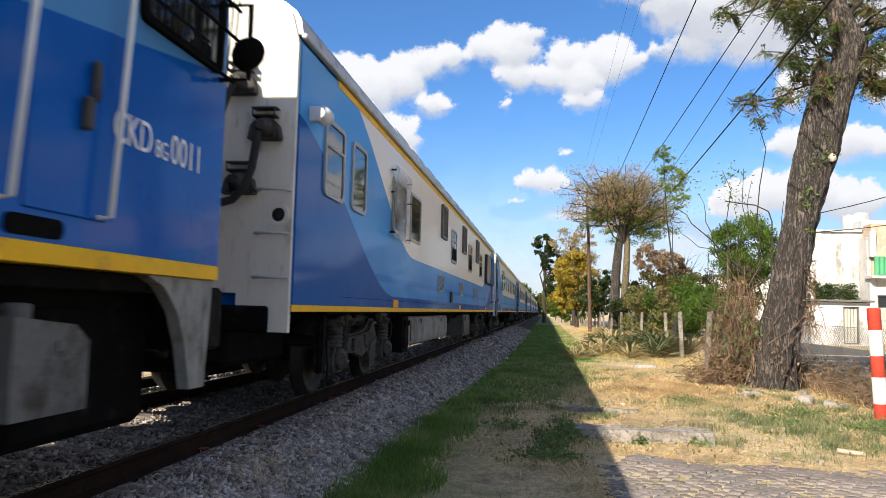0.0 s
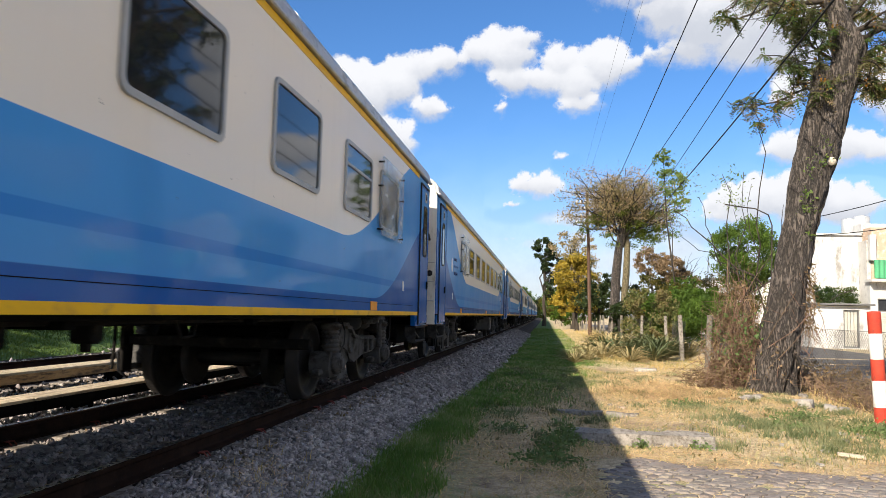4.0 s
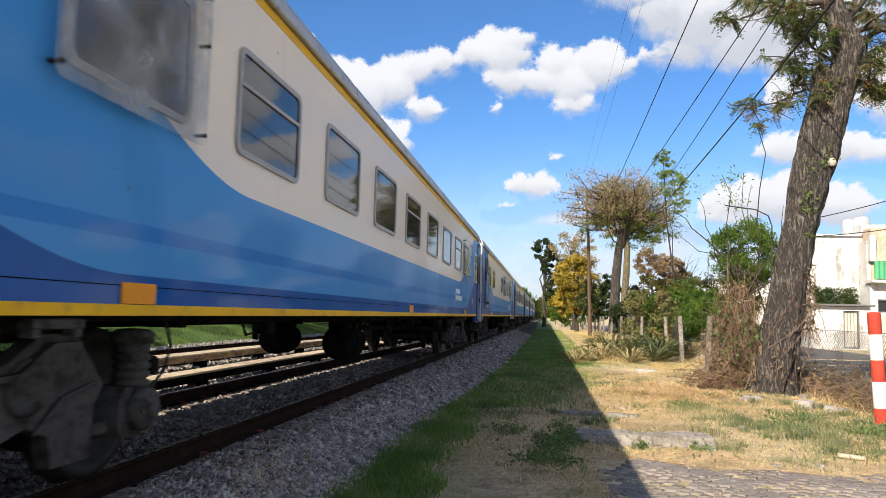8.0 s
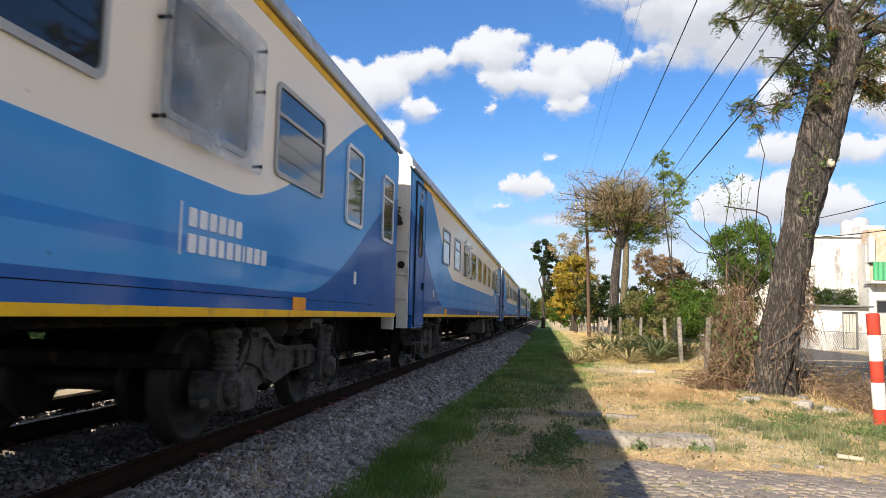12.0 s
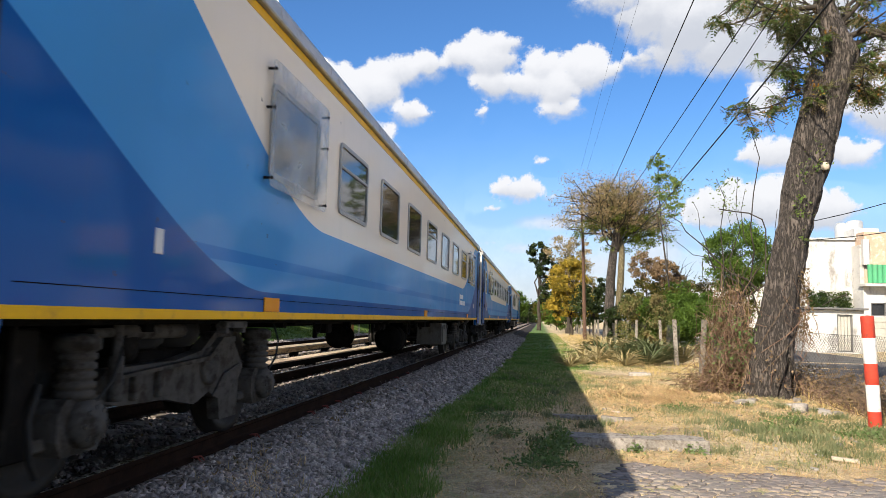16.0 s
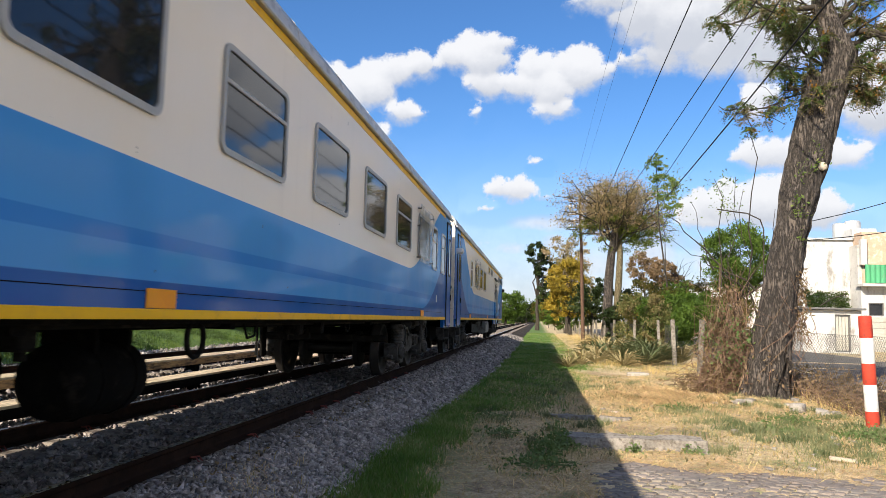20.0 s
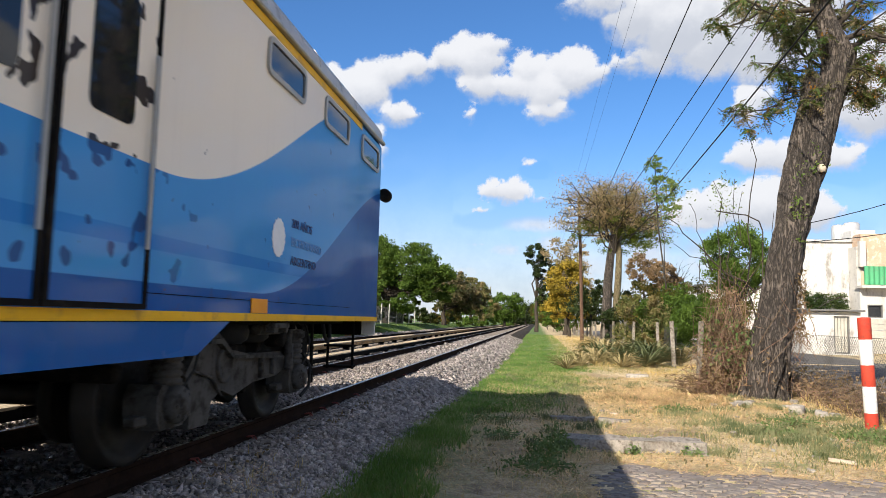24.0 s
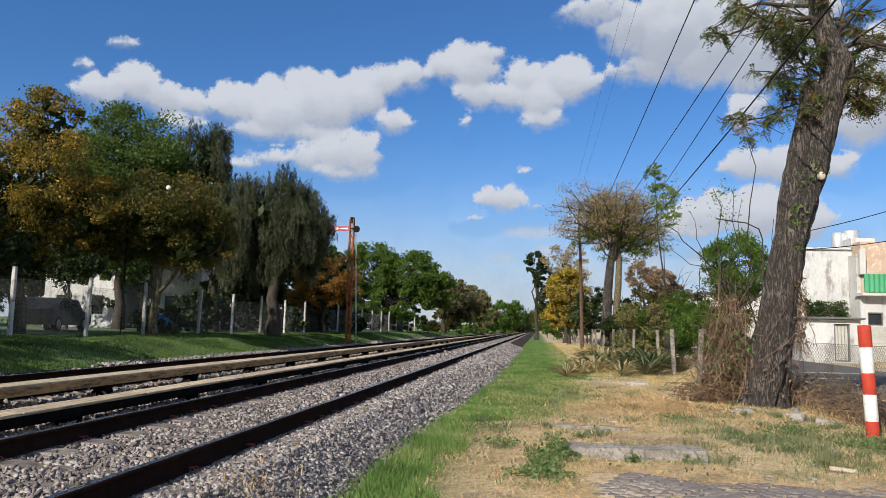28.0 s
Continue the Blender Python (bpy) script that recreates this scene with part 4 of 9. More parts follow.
def wheelset_mesh():
    g = Geo()
    for s in (-1, 1):
        x = s * 0.873
        prof = [(0.08, -0.09), (0.13, -0.09), (0.14, -0.03), (0.36, -0.022), (0.385, -0.065), (0.425, -0.068), (0.457, -0.066), (0.462, 0.035), (0.49, 0.05), (0.485, 0.075), (0.42, 0.072), (0.385, 0.06), (0.36, 0.018), (0.14, 0.03), (0.13, 0.10), (0.08, 0.10)]
        g.lathe([(r, x - s * h) for r, h in prof], "x", 40)
        g.lathe([(0.30, x - s * 0.33), (0.32, x - s * 0.34), (0.32, x - s * 0.42), (0.30, x - s * 0.43), (0.1, x - s * 0.43)], "x", 28)
    g.tube([(-1.1, 0, 0), (1.1, 0, 0)], 0.075, 12)
    return g


def side_frame_mesh():
    """One cast side frame: deep over the middle, a leg before the first axle box, a slim arm to the second."""
    g = Geo()
    out = [(-1.02, 0.60), (-0.74, 0.90), (-0.46, 0.90), (-0.22, 0.76), (0.16, 0.71), (0.98, 0.70), (1.12, 0.62), (1.10, 0.52), (0.86, 0.47), (0.28, 0.45), (-0.14, 0.37), (-0.38, 0.44), (-0.56, 0.37), (-0.60, 0.20), (-0.92, 0.20), (-0.94, 0.50)]
    g.prism(out, 1.08, 1.18, "x")
    g.prism([(-0.72, 0.86), (-0.50, 0.86), (-0.26, 0.72), (0.94, 0.66), (0.94, 0.64), (-0.28, 0.69), (-0.52, 0.82), (-0.72, 0.82)], 1.18, 1.235, "x")
    g.lathe([(0.145, 1.18), (0.145, 1.205), (0.115, 1.205), (0.105, 1.19), (0.02, 1.19)], "x", 22, (0, -0.36, 0.64))
    g.box((1.2, 0.42, 0.58), (0.05, 0.05, 0.20), bev=0.01).box((1.2, 0.72, 0.58), (0.05, 0.05, 0.18), bev=0.01)
    g.tube([(1.2, -0.9, 0.62), (1.2, -0.62, 0.56), (1.2, -0.42, 0.40)], 0.012, 5)
    return g


def spring_mesh():
    """A stack of ringed rubber and steel over an axle box."""
    prof = [(0.09, 0.555)]
    for k in range(5):
        z = 0.565 + 0.052 * k
        prof += [(0.096, z), (0.112, z + 0.008), (0.112, z + 0.034), (0.096, z + 0.042)]
    prof += [(0.13, 0.835), (0.13, 0.89), (0.09, 0.915), (0.02, 0.92)]
    return Geo().lathe(prof, "z", 18)


def air_spring_mesh():
    return Geo().lathe([(0.15, 0.80), (0.20, 0.84), (0.215, 0.90), (0.20, 0.97), (0.15, 1.02)], "z", 20)


def axlebox_mesh():
    g = Geo()
    g.prism([(-0.21, 0.36), (-0.16, 0.27), (0.16, 0.27), (0.21, 0.36), (0.21, 0.50), (0.15, 0.57), (-0.15, 0.57), (-0.21, 0.50)], 1.0, 1.24, "x")
    g.lathe([(0.13, 1.24), (0.132, 1.29), (0.11, 1.325), (0.07, 1.335), (0.065, 1.345), (0.02, 1.35)], "x", 24, (0, 0, 0.43))
    for k in range(8):
        a = k * math.pi / 4
        g.lathe([(0.016, 1.30), (0.016, 1.335)], "x", 6, (0, 0.095 * math.cos(a), 0.43 + 0.095 * math.sin(a)))
    g.box((1.12, 0.25, 0.34), (0.10, 0.16, 0.07), bev=0.015).box((1.12, -0.25, 0.34), (0.10, 0.16, 0.07), bev=0.015)
    return g


def damper_mesh():
    return Geo().tube([(0, 0, 0.52), (0, 0, 0.78), (0, 0, 0.781), (0, 0, 1.0)], [0.045, 0.045, 0.03, 0.03], 10)


def long_damper_mesh():
    return Geo().tube([(1.22, 0.2, 0.92), (1.22, 0.92, 0.92), (1.22, 0.921, 0.92), (1.22, 1.25, 0.92)], [0.05, 0.05, 0.03, 0.03], 10)


def hose_bogie_mesh():
    return Geo().tube([(1.2, 1.62, 0.66), (1.25, 1.75, 0.5), (1.25, 1.72, 0.3), (1.2, 1.6, 0.2)], 0.018, 6)


def sensor_cable_mesh():
    return Geo().tube([(1.28, 0, 0.50), (1.32, 0.14, 0.66), (1.29, 0.27, 0.80), (1.21, 0.33, 0.98)], 0.010, 5)


def rigging_mesh():
    g = Geo()
    # solid blocks enlarged to shut out lit ground and keep the bogie dark
    g.box((0, 0, 0.64), (2.1, 0.9, 0.34), bev=0.04).box((0, 0, 0.92), (1.7, 2.2, 0.16), bev=0.03)
    for y in (-0.72, 0.72):
        g.box((0, y, 0.50), (1.35, 0.32, 0.36), bev=0.04)
    for y in (-1.75, 1.75):
        g.box((0, y, 0.66), (2.2, 0.09, 0.12), bev=0.02)
    for s in (-1, 1):
        for y in (-0.76, 0.76):
            g.box((s * 0.873, y, 0.45), (0.09, 0.06, 0.3), bev=0.01)
        g.box((s * 0.9, 0, 0.95), (0.3, 1.0, 0.16), bev=0.03)
    g.tube([(0.4, -1.7, 0.4), (0.4, 1.7, 0.38)], 0.022, 6)
    return g


ROLLING = []


def mirrored(make):
    """The same geometry turned end for end."""
    def made():
        g = make()
        g.v = [(x, -y, z) for x, y, z in g.v]
        return g
    return made


def bogie(parent, y):
    kind, turned = ("", lambda f: f) if y > 10 or y < -10 else ("_turned", mirrored)
    sign = 1 if kind == "" else -1
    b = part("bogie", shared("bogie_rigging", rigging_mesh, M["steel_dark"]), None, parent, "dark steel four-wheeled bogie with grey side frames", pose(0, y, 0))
    for k in (0, 1):
        m = pose(0, 0, 0, 0, 0, 180 * k)
        part("side_frame", shared("side_frame" + kind, turned(side_frame_mesh), M["bogie_grey"]), None, b, m=m)
        for dy in (-1.3, 1.3):
            part("axle_spring", shared("axle_spring", spring_mesh, M["bogie_grey"]), None, b, m=m @ pose(1.18, dy, 0))
        for e in (-0.02 * sign, 0.48 * sign):
            part("air_spring", shared("air_spring", air_spring_mesh, M["rubber"]), None, b, m=m @ pose(1.02, e, 0))
        part("damper", shared("damper", damper_mesh, M["bogie_grey"]), None, b, m=m @ pose(1.25, 1.02 * sign, 0))
        part("yaw_damper", shared("yaw_damper" + kind, turned(long_damper_mesh), M["bogie_grey"]), None, b, m=m)
        part("brake_hose", shared("brake_hose" + kind, turned(hose_bogie_mesh), M["rubber"]), None, b, m=m)
        part("guard_plate", shared("guard_plate" + kind, turned(lambda: Geo().box((1.16, 1.72, 0.62), (0.05, 0.22, 0.66), bev=0.012)), M["steel_dark"]), None, b, m=m)
        part("hanging_pipe", shared("hanging_pipe" + kind, turned(lambda: Geo().tube([(1.22, 1.86, 1.0), (1.22, 1.87, 0.62), (1.22, 1.9, 0.32)], 0.02, 6)), M["steel_dark"]), None, b, m=m)
        part("brake_cylinder", shared("brake_cylinder" + kind, turned(lambda: Geo().lathe([(0.09, 1.08), (0.10, 1.14), (0.10, 1.24), (0.06, 1.26)], "x", 14, (0, 0.86, 0.84))), M["steel_dark"]), None, b, m=m)
        for dy in (-1.3, 1.3):
            part("sensor_cable", shared("sensor_cable", sensor_cable_mesh, M["rubber"]), None, b, m=m @ pose(0, dy, 0))
        for dy in (-1.3, 1.3):
            part("axle_box", shared("axle_box", axlebox_mesh, M["bogie_grey"]), None, b, m=pose(0, dy, 0, 0, 0, 180 * k))
    for dy in (-1.3, 1.3):
        w = part("wheelset", shared("wheelset", wheelset_mesh, M["wheel"]), None, b, "dark steel wheels on one axle with brake discs", pose(0, dy, WHEEL_R))
        ROLLING.append((parent, w, y + dy, dy))
    return b


def window(parent, y0, y1, z0=2.17, z1=2.97, style="sash", white=False, name="window"):
    w, h = round(y1 - y0, 2), round(z1 - z0, 2)
    r = 0.09 if w > 0.6 else 0.07

    def fr():
        return Geo().ring(rounded(0, w, 0, h, r), rounded(0.045, w - 0.045, 0.045, h - 0.045, r - 0.03), 0.0, 0.022)

    def gl():
        return Geo().prism(rounded(0.04, w - 0.04, 0.04, h - 0.04, r - 0.028), 0.0, 0.008)

    def bar():
        return Geo().box((0.012, w / 2, h * 0.66), (0.02, w - 0.08, 0.035), bev=0.004)

    f = part(name, shared("frame%s%s%s" % (w, h, white), fr, M["frame_white" if white else "frame_alu"]), None, parent, m=pose(HW + 0.001, y0, z0))
    part("pane", shared("pane%s%s" % (w, h), gl, M["glass"]), None, f, "dark tinted glass pane")
    if style == "sash":
        part("glazing_bar", shared("bar%s%s%s" % (w, h, white), bar, M["frame_white" if white else "frame_alu"]), None, f)
    if style == "open":
        part("glazing_bar", shared("bar%s%s%s" % (w, h, white), bar, M["frame_alu"]), None, f)
        # a black sheet holds the dark of the opening
        part("open_sash", shared("dark%s%s" % (w, h), lambda: Geo().box((0.010, w / 2, h * 0.28), (0.006, w - 0.14, h * 0.36)), M["black"]), None, f, "dark gap of the lowered sash")
    return f


def guard(parent, y0, y1):
    """A clear, scratched guard plate on hinges before an emergency window."""
    w = round(y1 - y0, 2)
    g = part("window_guard", shared("guard%s" % w, lambda: Geo().prism(rounded(0, w, 2.07, 3.12, 0.06), 0.060, 0.070), M["plate"]), None, parent, "scratched translucent guard plate over a window", pose(HW, y0, 0))

    def hinge():
        return Geo().box((0.032, 0, 0), (0.06, 0.02, 0.022), bev=0.004).tube([(0.066, 0, 0), (0.080, 0, 0)], 0.015, 8)
    for yy in (0.03, w - 0.03):
        for zz in (2.14, 2.72, 3.04):
            part("fixing_bolt", shared("fixing_bolt", hinge, M["steel_dark"]), None, g, m=pose(0, yy, zz))
    window(parent, y0 + 0.12, y1 - 0.12, style="plain")


def door(parent, y0, y1, tall=True):
    w = round(y1 - y0, 2)
    d = part("door", shared("door%s" % y0, lambda: Geo().box((0, y0 + w / 2, 2.09), (0.03, w, 2.46), bev=0.01), M["livery"]), None, parent, "blue coach entrance door with a narrow window", pose(HW + 0.004, 0, 0))
    d = part("door_leaf", shared("door_leaf_frame%s" % w, lambda: Geo().ring(rounded(0, w, 0.87, 3.31, 0.02), rounded(0.03, w - 0.03, 0.9, 3.28, 0.015), 0.012, 0.02), M["door_blue"]), None, d, "", pose(0, y0, 0))

    def seam():
        q = Geo()
        for yy in (-0.02, w + 0.02):
            q.box((0.0, yy, 2.09), (0.04, 0.025, 2.5))
        q.box((0.0, w / 2, 3.34), (0.05, w + 0.08, 0.03))
        return q
    part("door_seal", shared("seal%s" % w, seam, M["rubber"]), None, d)
    part("door_window", shared("dwin", lambda: Geo().ring(rounded(0.24, 0.62, 2.06, 2.98, 0.09), rounded(0.27, 0.59, 2.09, 2.95, 0.07), 0.012, 0.026), M["rubber"]), None, d)
    part("pane", shared("dpane", lambda: Geo().prism(rounded(0.26, 0.60, 2.08, 2.96, 0.07), 0.012, 0.020), M["glass"]), None, d, "dark tinted glass pane")
    dp = part("destination_plate", shared("dplate", lambda: Geo().prism(rounded(0.35, 0.55, 3.06, 3.24, 0.03), 0.012, 0.024), M["frame_alu"]), None, parent, "grey plate with dark bars over the door", pose(HW + 0.004, y0, 0))
    part("plate_bar", shared("dplate_bar", lambda: Geo().box((0.025, 0.41, 3.15), (0.004, 0.035, 0.10)).box((0.025, 0.48, 3.15), (0.004, 0.05, 0.10)), M["rubber"]), None, dp)
    part("door_handle", shared("dhandle", lambda: Geo().box((0.03, w - 0.2, 1.55), (0.03, 0.035, 0.14), bev=0.008), M["black"]), None, d)


def step_unit(parent, y):
    def st():
        q = Geo()
        q.box((1.40, 0, 0.80), (0.20, 1.06, 0.04), bev=0.01).tube([(1.48, -0.52, 0.55), (1.48, 0.46, 0.55)], 0.022, 8).box((1.40, 0, 0.545), (0.14, 0.96, 0.02), bev=0.006)
        for yy in (-0.5, 0.5):
            q.prism([(1.30, 0.80), (1.48, 0.80), (1.49, 0.52), (1.40, 0.52), (1.30, 0.64)], yy - 0.016, yy + 0.016, "y")
        q.tube([(1.44, -0.5, 0.76), (1.44, 0.1, 0.60)], 0.016, 6)
        q.box((1.49, 0.44, 0.40), (0.025, 0.26, 0.24), bev=0.006)
        return q
    part("entrance_step", shared("entrance_step", st, M["step_grey"]), None, parent, "grimy grey steel entrance step frame", pose(0, y, 0))
    part("step_back", shared("step_back", lambda: Geo().box((1.14, 0, 0.68), (0.03, 1.0, 0.32)), M["black"]), None, parent, "", pose(0, y, 0))

    def sk():
        q = Geo()
        q.prism([(-0.66, 1.01), (0.66, 1.01), (0.62, 0.82), (-0.62, 0.82)], HW - 0.08, HW - 0.005, "x")
        return q
    part("door_skirt", shared("door_skirt", sk, M["dark_blue"]), None, parent, m=pose(0, y, 0))


def body_mesh(l=LEN, f=0.0):
    g = Geo()
    out = [(HW, SOLE), (HW, EAVE), (HW - 0.06, EAVE + 0.1), (-HW + 0.06, EAVE + 0.1), (-HW, EAVE), (-HW, SOLE)]
    g.prism(out, f + 0.03, l - 0.03, "y")
    return g


def roof_mesh(l=LEN, f=0.0):
    g = Geo()
    top = []
    for k in range(17):
        a = math.pi * k / 16
        ca, sa = math.cos(a), math.sin(a)
        top.append((math.copysign(abs(ca) ** 0.62, ca) * (HW + 0.01), EAVE + 0.08 + 0.46 * sa ** 0.75))
    g.prism(top, f, l, "y")
    for k in range(1, 17):
        y = l * k / 17
        rib = [(x * 1.004, EAVE + 0.08 + (z - EAVE - 0.08) * 1.012) for x, z in top]
        g.prism(rib, y - 0.02, y + 0.02, "y")
    return g


def gutter_mesh(f=0.0):
    g = Geo()
    for s in (-1, 1):
        g.box((s * (HW + 0.02), (LEN + f) / 2, EAVE + 0.065), (0.06, LEN - f, 0.05), bev=0.012)
    return g


def stripe_mesh(z0, z1, a, b):
    """A painted band along both sides from a to b."""
    g = Geo()
    for s in (-1, 1):
        g.box((s * (HW + 0.001), (a + b) / 2, (z0 + z1) / 2), (0.008, b - a, z1 - z0))
    return g


def end_mesh():
    """Flat white end wall with a rounded head."""
    head = [(0.99, 1.16), (0.99, 0.82), (HW - 0.02, 0.82), (HW - 0.02, EAVE)]
    for k in range(9):
        a = math.pi * k / 8
        ca, sa = math.cos(a), math.sin(a)
        head.append((math.copysign(abs(ca) ** 0.55, ca) * (HW - 0.03), EAVE + 0.05 + 0.46 * sa ** 0.75))
    head += [(-HW + 0.02, EAVE), (-HW + 0.02, 0.82), (-0.99, 0.82), (-0.99, 1.16)]
    g = Geo().prism(head, -0.02, 0.035, "y")
    g.box((0, -0.25, 2.2), (1.1, 0.5, 2.2), bev=0.06)
    return g


def rung_mesh():
    return Geo().tube([(-0.14, -0.02, 0), (-0.14, -0.1, 0), (0.14, -0.1, 0), (0.14, -0.02, 0)], 0.014, 6)


def jumper_mesh():
    """A jumper plug in its bracket: a shelf over a tapered body with side lugs."""
    g = Geo()
    g.lathe([(0.10, -0.02), (0.125, -0.06), (0.125, -0.10), (0.09, -0.15), (0.055, -0.20), (0.05, -0.24)], "y", 14)
    for s in (-1, 1):
        g.prism([(s * 0.10, -0.10), (s * 0.18, -0.12), (s * 0.15, 0.02), (s * 0.10, 0.07)], -0.14, -0.02, "y")
        g.tube([(s * 0.12, -0.03, 0.11), (s * 0.12, -0.16, 0.11), (s * 0.12, -0.16, 0.20), (s * 0.12, -0.03, 0.20)], 0.009, 5)
    g.box((0, -0.09, 0.20), (0.27, 0.15, 0.012)).box((0, -0.09, 0.12), (0.25, 0.13, 0.012)).box((0, -0.09, -0.13), (0.34, 0.16, 0.014))
    return g


def hose_mesh():
    g = Geo()
    g.tube([(1.2, -0.20, 2.56), (1.215, -0.27, 2.40), (1.205, -0.31, 2.22), (1.15, -0.32, 2.06), (1.05, -0.32, 1.95), (0.93, -0.32, 1.92), (0.80, -0.33, 1.98), (0.7, -0.36, 2.1)], 0.037, 10)
    g.tube([(0.95, -0.16, 3.06), (0.93, -0.24, 2.9), (0.86, -0.27, 2.6), (0.80, -0.28, 2.3), (0.78, -0.28, 1.75), (0.70, -0.3, 1.45)], 0.03, 8)
    return g


def end_set(parent, y, turn, tail=False):
    e = part("end_wall", shared("end_wall", end_mesh, M["end_white"]), None, parent, "white-painted flat coach end wall", pose(0, y, 0, 0, 0, turn))
    for z in (1.30, 1.69, 2.08):
        part("grab_rung", shared("grab_rung", rung_mesh, M["frame_alu"]), None, e, m=pose(1.31, 0, z))
    for x, z in ((1.22, 2.64), (1.0, 2.15), (0.97, 3.06)):
        part("jumper_socket", shared("jumper_socket", jumper_mesh, M["jumper"]), None, e, m=pose(x, 0, z) @ Matrix.Scale(0.84, 4))
    if not tail:
        part("jumper_cable", shared("jumper_cable", hose_mesh, M["rubber"]), None, e)
    part("gangway_bellows", shared("gangway", lambda: Geo().box((0, -0.28, 2.1), (0.95, 0.5, 2.1), bev=0.08), M["rubber"]), None, e)
    # flat dark disc drawn for the unlit hole
    part("lamp_hole", shared("lamp_hole", lambda: Geo().lathe([(0.062, -0.021), (0.062, -0.028), (0.01, -0.028)], "y", 18, (1.36, 0, 1.86)), M["rubber"]), None, e)
    part("lamp_flange", shared("lamp_flange", lambda: Geo().ring([(1.36 + 0.1 * math.cos(a * 0.3142), 1.86 + 0.1 * math.sin(a * 0.3142)) for a in range(20)], [(1.36 + 0.064 * math.cos(a * 0.3142), 1.86 + 0.064 * math.sin(a * 0.3142)) for a in range(20)], -0.045, -0.02, "y"), M["end_white"]), None, e)
    part("coupler", shared("coupler", lambda: Geo().box((0, -0.25, 0.92), (0.3, 0.65, 0.32), bev=0.04).tube([(0.45, -0.05, 0.85), (0.5, -0.3, 0.6), (0.4, -0.5, 0.7)], 0.03, 8).tube([(-0.45, -0.05, 0.85), (-0.5, -0.3, 0.6), (-0.4, -0.5, 0.7)], 0.03, 8), M["steel_dark"]), None, e)
    part("buffer_beam", shared("buffer_beam", lambda: Geo().box((0, 0.02, 0.93), (2.6, 0.12, 0.24), bev=0.02), M["black"]), None, e)


def underframe(parent, kind):
    def sill():
        g = Geo()
        for s in (-1, 1):
            g.box((s * 1.35, LEN / 2, 1.0), (0.1, LEN - 2.8, 0.06), bev=0.01).box((s * 0.4, LEN / 2, 0.97), (0.16, LEN - 2, 0.14))
        for k in range(9):
            g.box((0, 3 + k * 2.45, 0.97), (2.6, 0.1, 0.10))
        return g
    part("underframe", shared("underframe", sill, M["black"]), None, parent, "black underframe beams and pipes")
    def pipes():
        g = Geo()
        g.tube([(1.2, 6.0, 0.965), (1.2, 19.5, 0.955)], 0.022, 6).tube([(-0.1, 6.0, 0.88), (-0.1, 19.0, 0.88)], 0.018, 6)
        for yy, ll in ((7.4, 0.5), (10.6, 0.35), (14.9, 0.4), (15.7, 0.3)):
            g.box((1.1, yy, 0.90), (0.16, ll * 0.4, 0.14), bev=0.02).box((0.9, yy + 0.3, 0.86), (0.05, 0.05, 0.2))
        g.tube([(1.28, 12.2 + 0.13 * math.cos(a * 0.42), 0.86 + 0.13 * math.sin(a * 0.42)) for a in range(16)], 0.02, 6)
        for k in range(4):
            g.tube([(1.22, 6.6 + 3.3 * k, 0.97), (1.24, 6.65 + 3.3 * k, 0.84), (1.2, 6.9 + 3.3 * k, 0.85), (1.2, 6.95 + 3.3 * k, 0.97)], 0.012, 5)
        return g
    # black blocks added to fill the dark gap under the coach ends
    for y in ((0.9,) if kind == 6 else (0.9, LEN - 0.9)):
        part("draft_gear", shared("draft_gear", lambda: Geo().box((0, 0, 0.74), (1.7, 1.5, 0.52), bev=0.05).box((0, 0, 0.50), (0.9, 1.2, 0.2), bev=0.04), M["black"]), None, parent, "black block filling the dark gap under the coach end", pose(0, y, 0))
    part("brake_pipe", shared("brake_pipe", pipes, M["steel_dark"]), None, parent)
    def tank(y, l, r, x, z):
        g = Geo().lathe([(r * 0.5, y), (r * 0.92, y + 0.06), (r, y + 0.14), (r, y + l - 0.14), (r * 0.92, y + l - 0.06), (r * 0.5, y + l)], "y", 24, (x, 0, z))
        for yy in (y + 0.25, y + l - 0.25):
            g.box((x, yy, (z + 1.0) / 2), (r * 1.5, 0.05, 1.0 - z)).tube([(x + (r + 0.004) * math.cos(a * 0.45), yy, z + (r + 0.004) * math.sin(a * 0.45)) for a in range(15)], 0.012, 5)
        return g
    def box(y, l, h):
        g = Geo().box((1.05, y + l / 2, 0.92 - h / 2), (0.62, l, h), bev=0.02)
        g.box((1.37, y + l / 2, 0.92 - h / 2), (0.02, l - 0.16, h - 0.14), bev=0.005)
        for yy in (y + l * 0.22, y + l * 0.78):
            g.box((1.39, yy, 0.92 - h * 0.18), (0.03, 0.07, 0.09), bev=0.006)
        return g
    # the short black box of plan 1 is added to fill a dark gap
    plan = {1: [("b", 6.5, 4.88, 0.50), ("b", 5.9, 0.5, 0.60), ("b", 15.0, 1.7, 0.62), ("t", 13.3, 1.4, 0.27, 0.42, 0.66)],
            2: [("t", 11.25, 0.88, 0.22, -0.31, 0.62), ("t", 11.48, 0.9, 0.26, 0.63, 0.58)],
            3: [("t", 12.61, 0.88, 0.22, -0.31, 0.62), ("t", 12.81, 0.87, 0.28, 0.81, 0.66), ("b", 16.4, 0.85, 0.53)],
            4: [("t", 12.6, 0.88, 0.22, -0.31, 0.62), ("t", 12.8, 0.9, 0.28, 0.8, 0.64)],
            6: [("t", 11.6, 0.88, 0.22, -0.31, 0.62), ("b", 13.6, 2.0, 0.50)],
            5: [("t", 12.85, 0.88, 0.22, -0.31, 0.62), ("t", 13.08, 0.93, 0.27, 0.69, 0.60), ("b", 16.4, 0.85, 0.53)]}[kind]
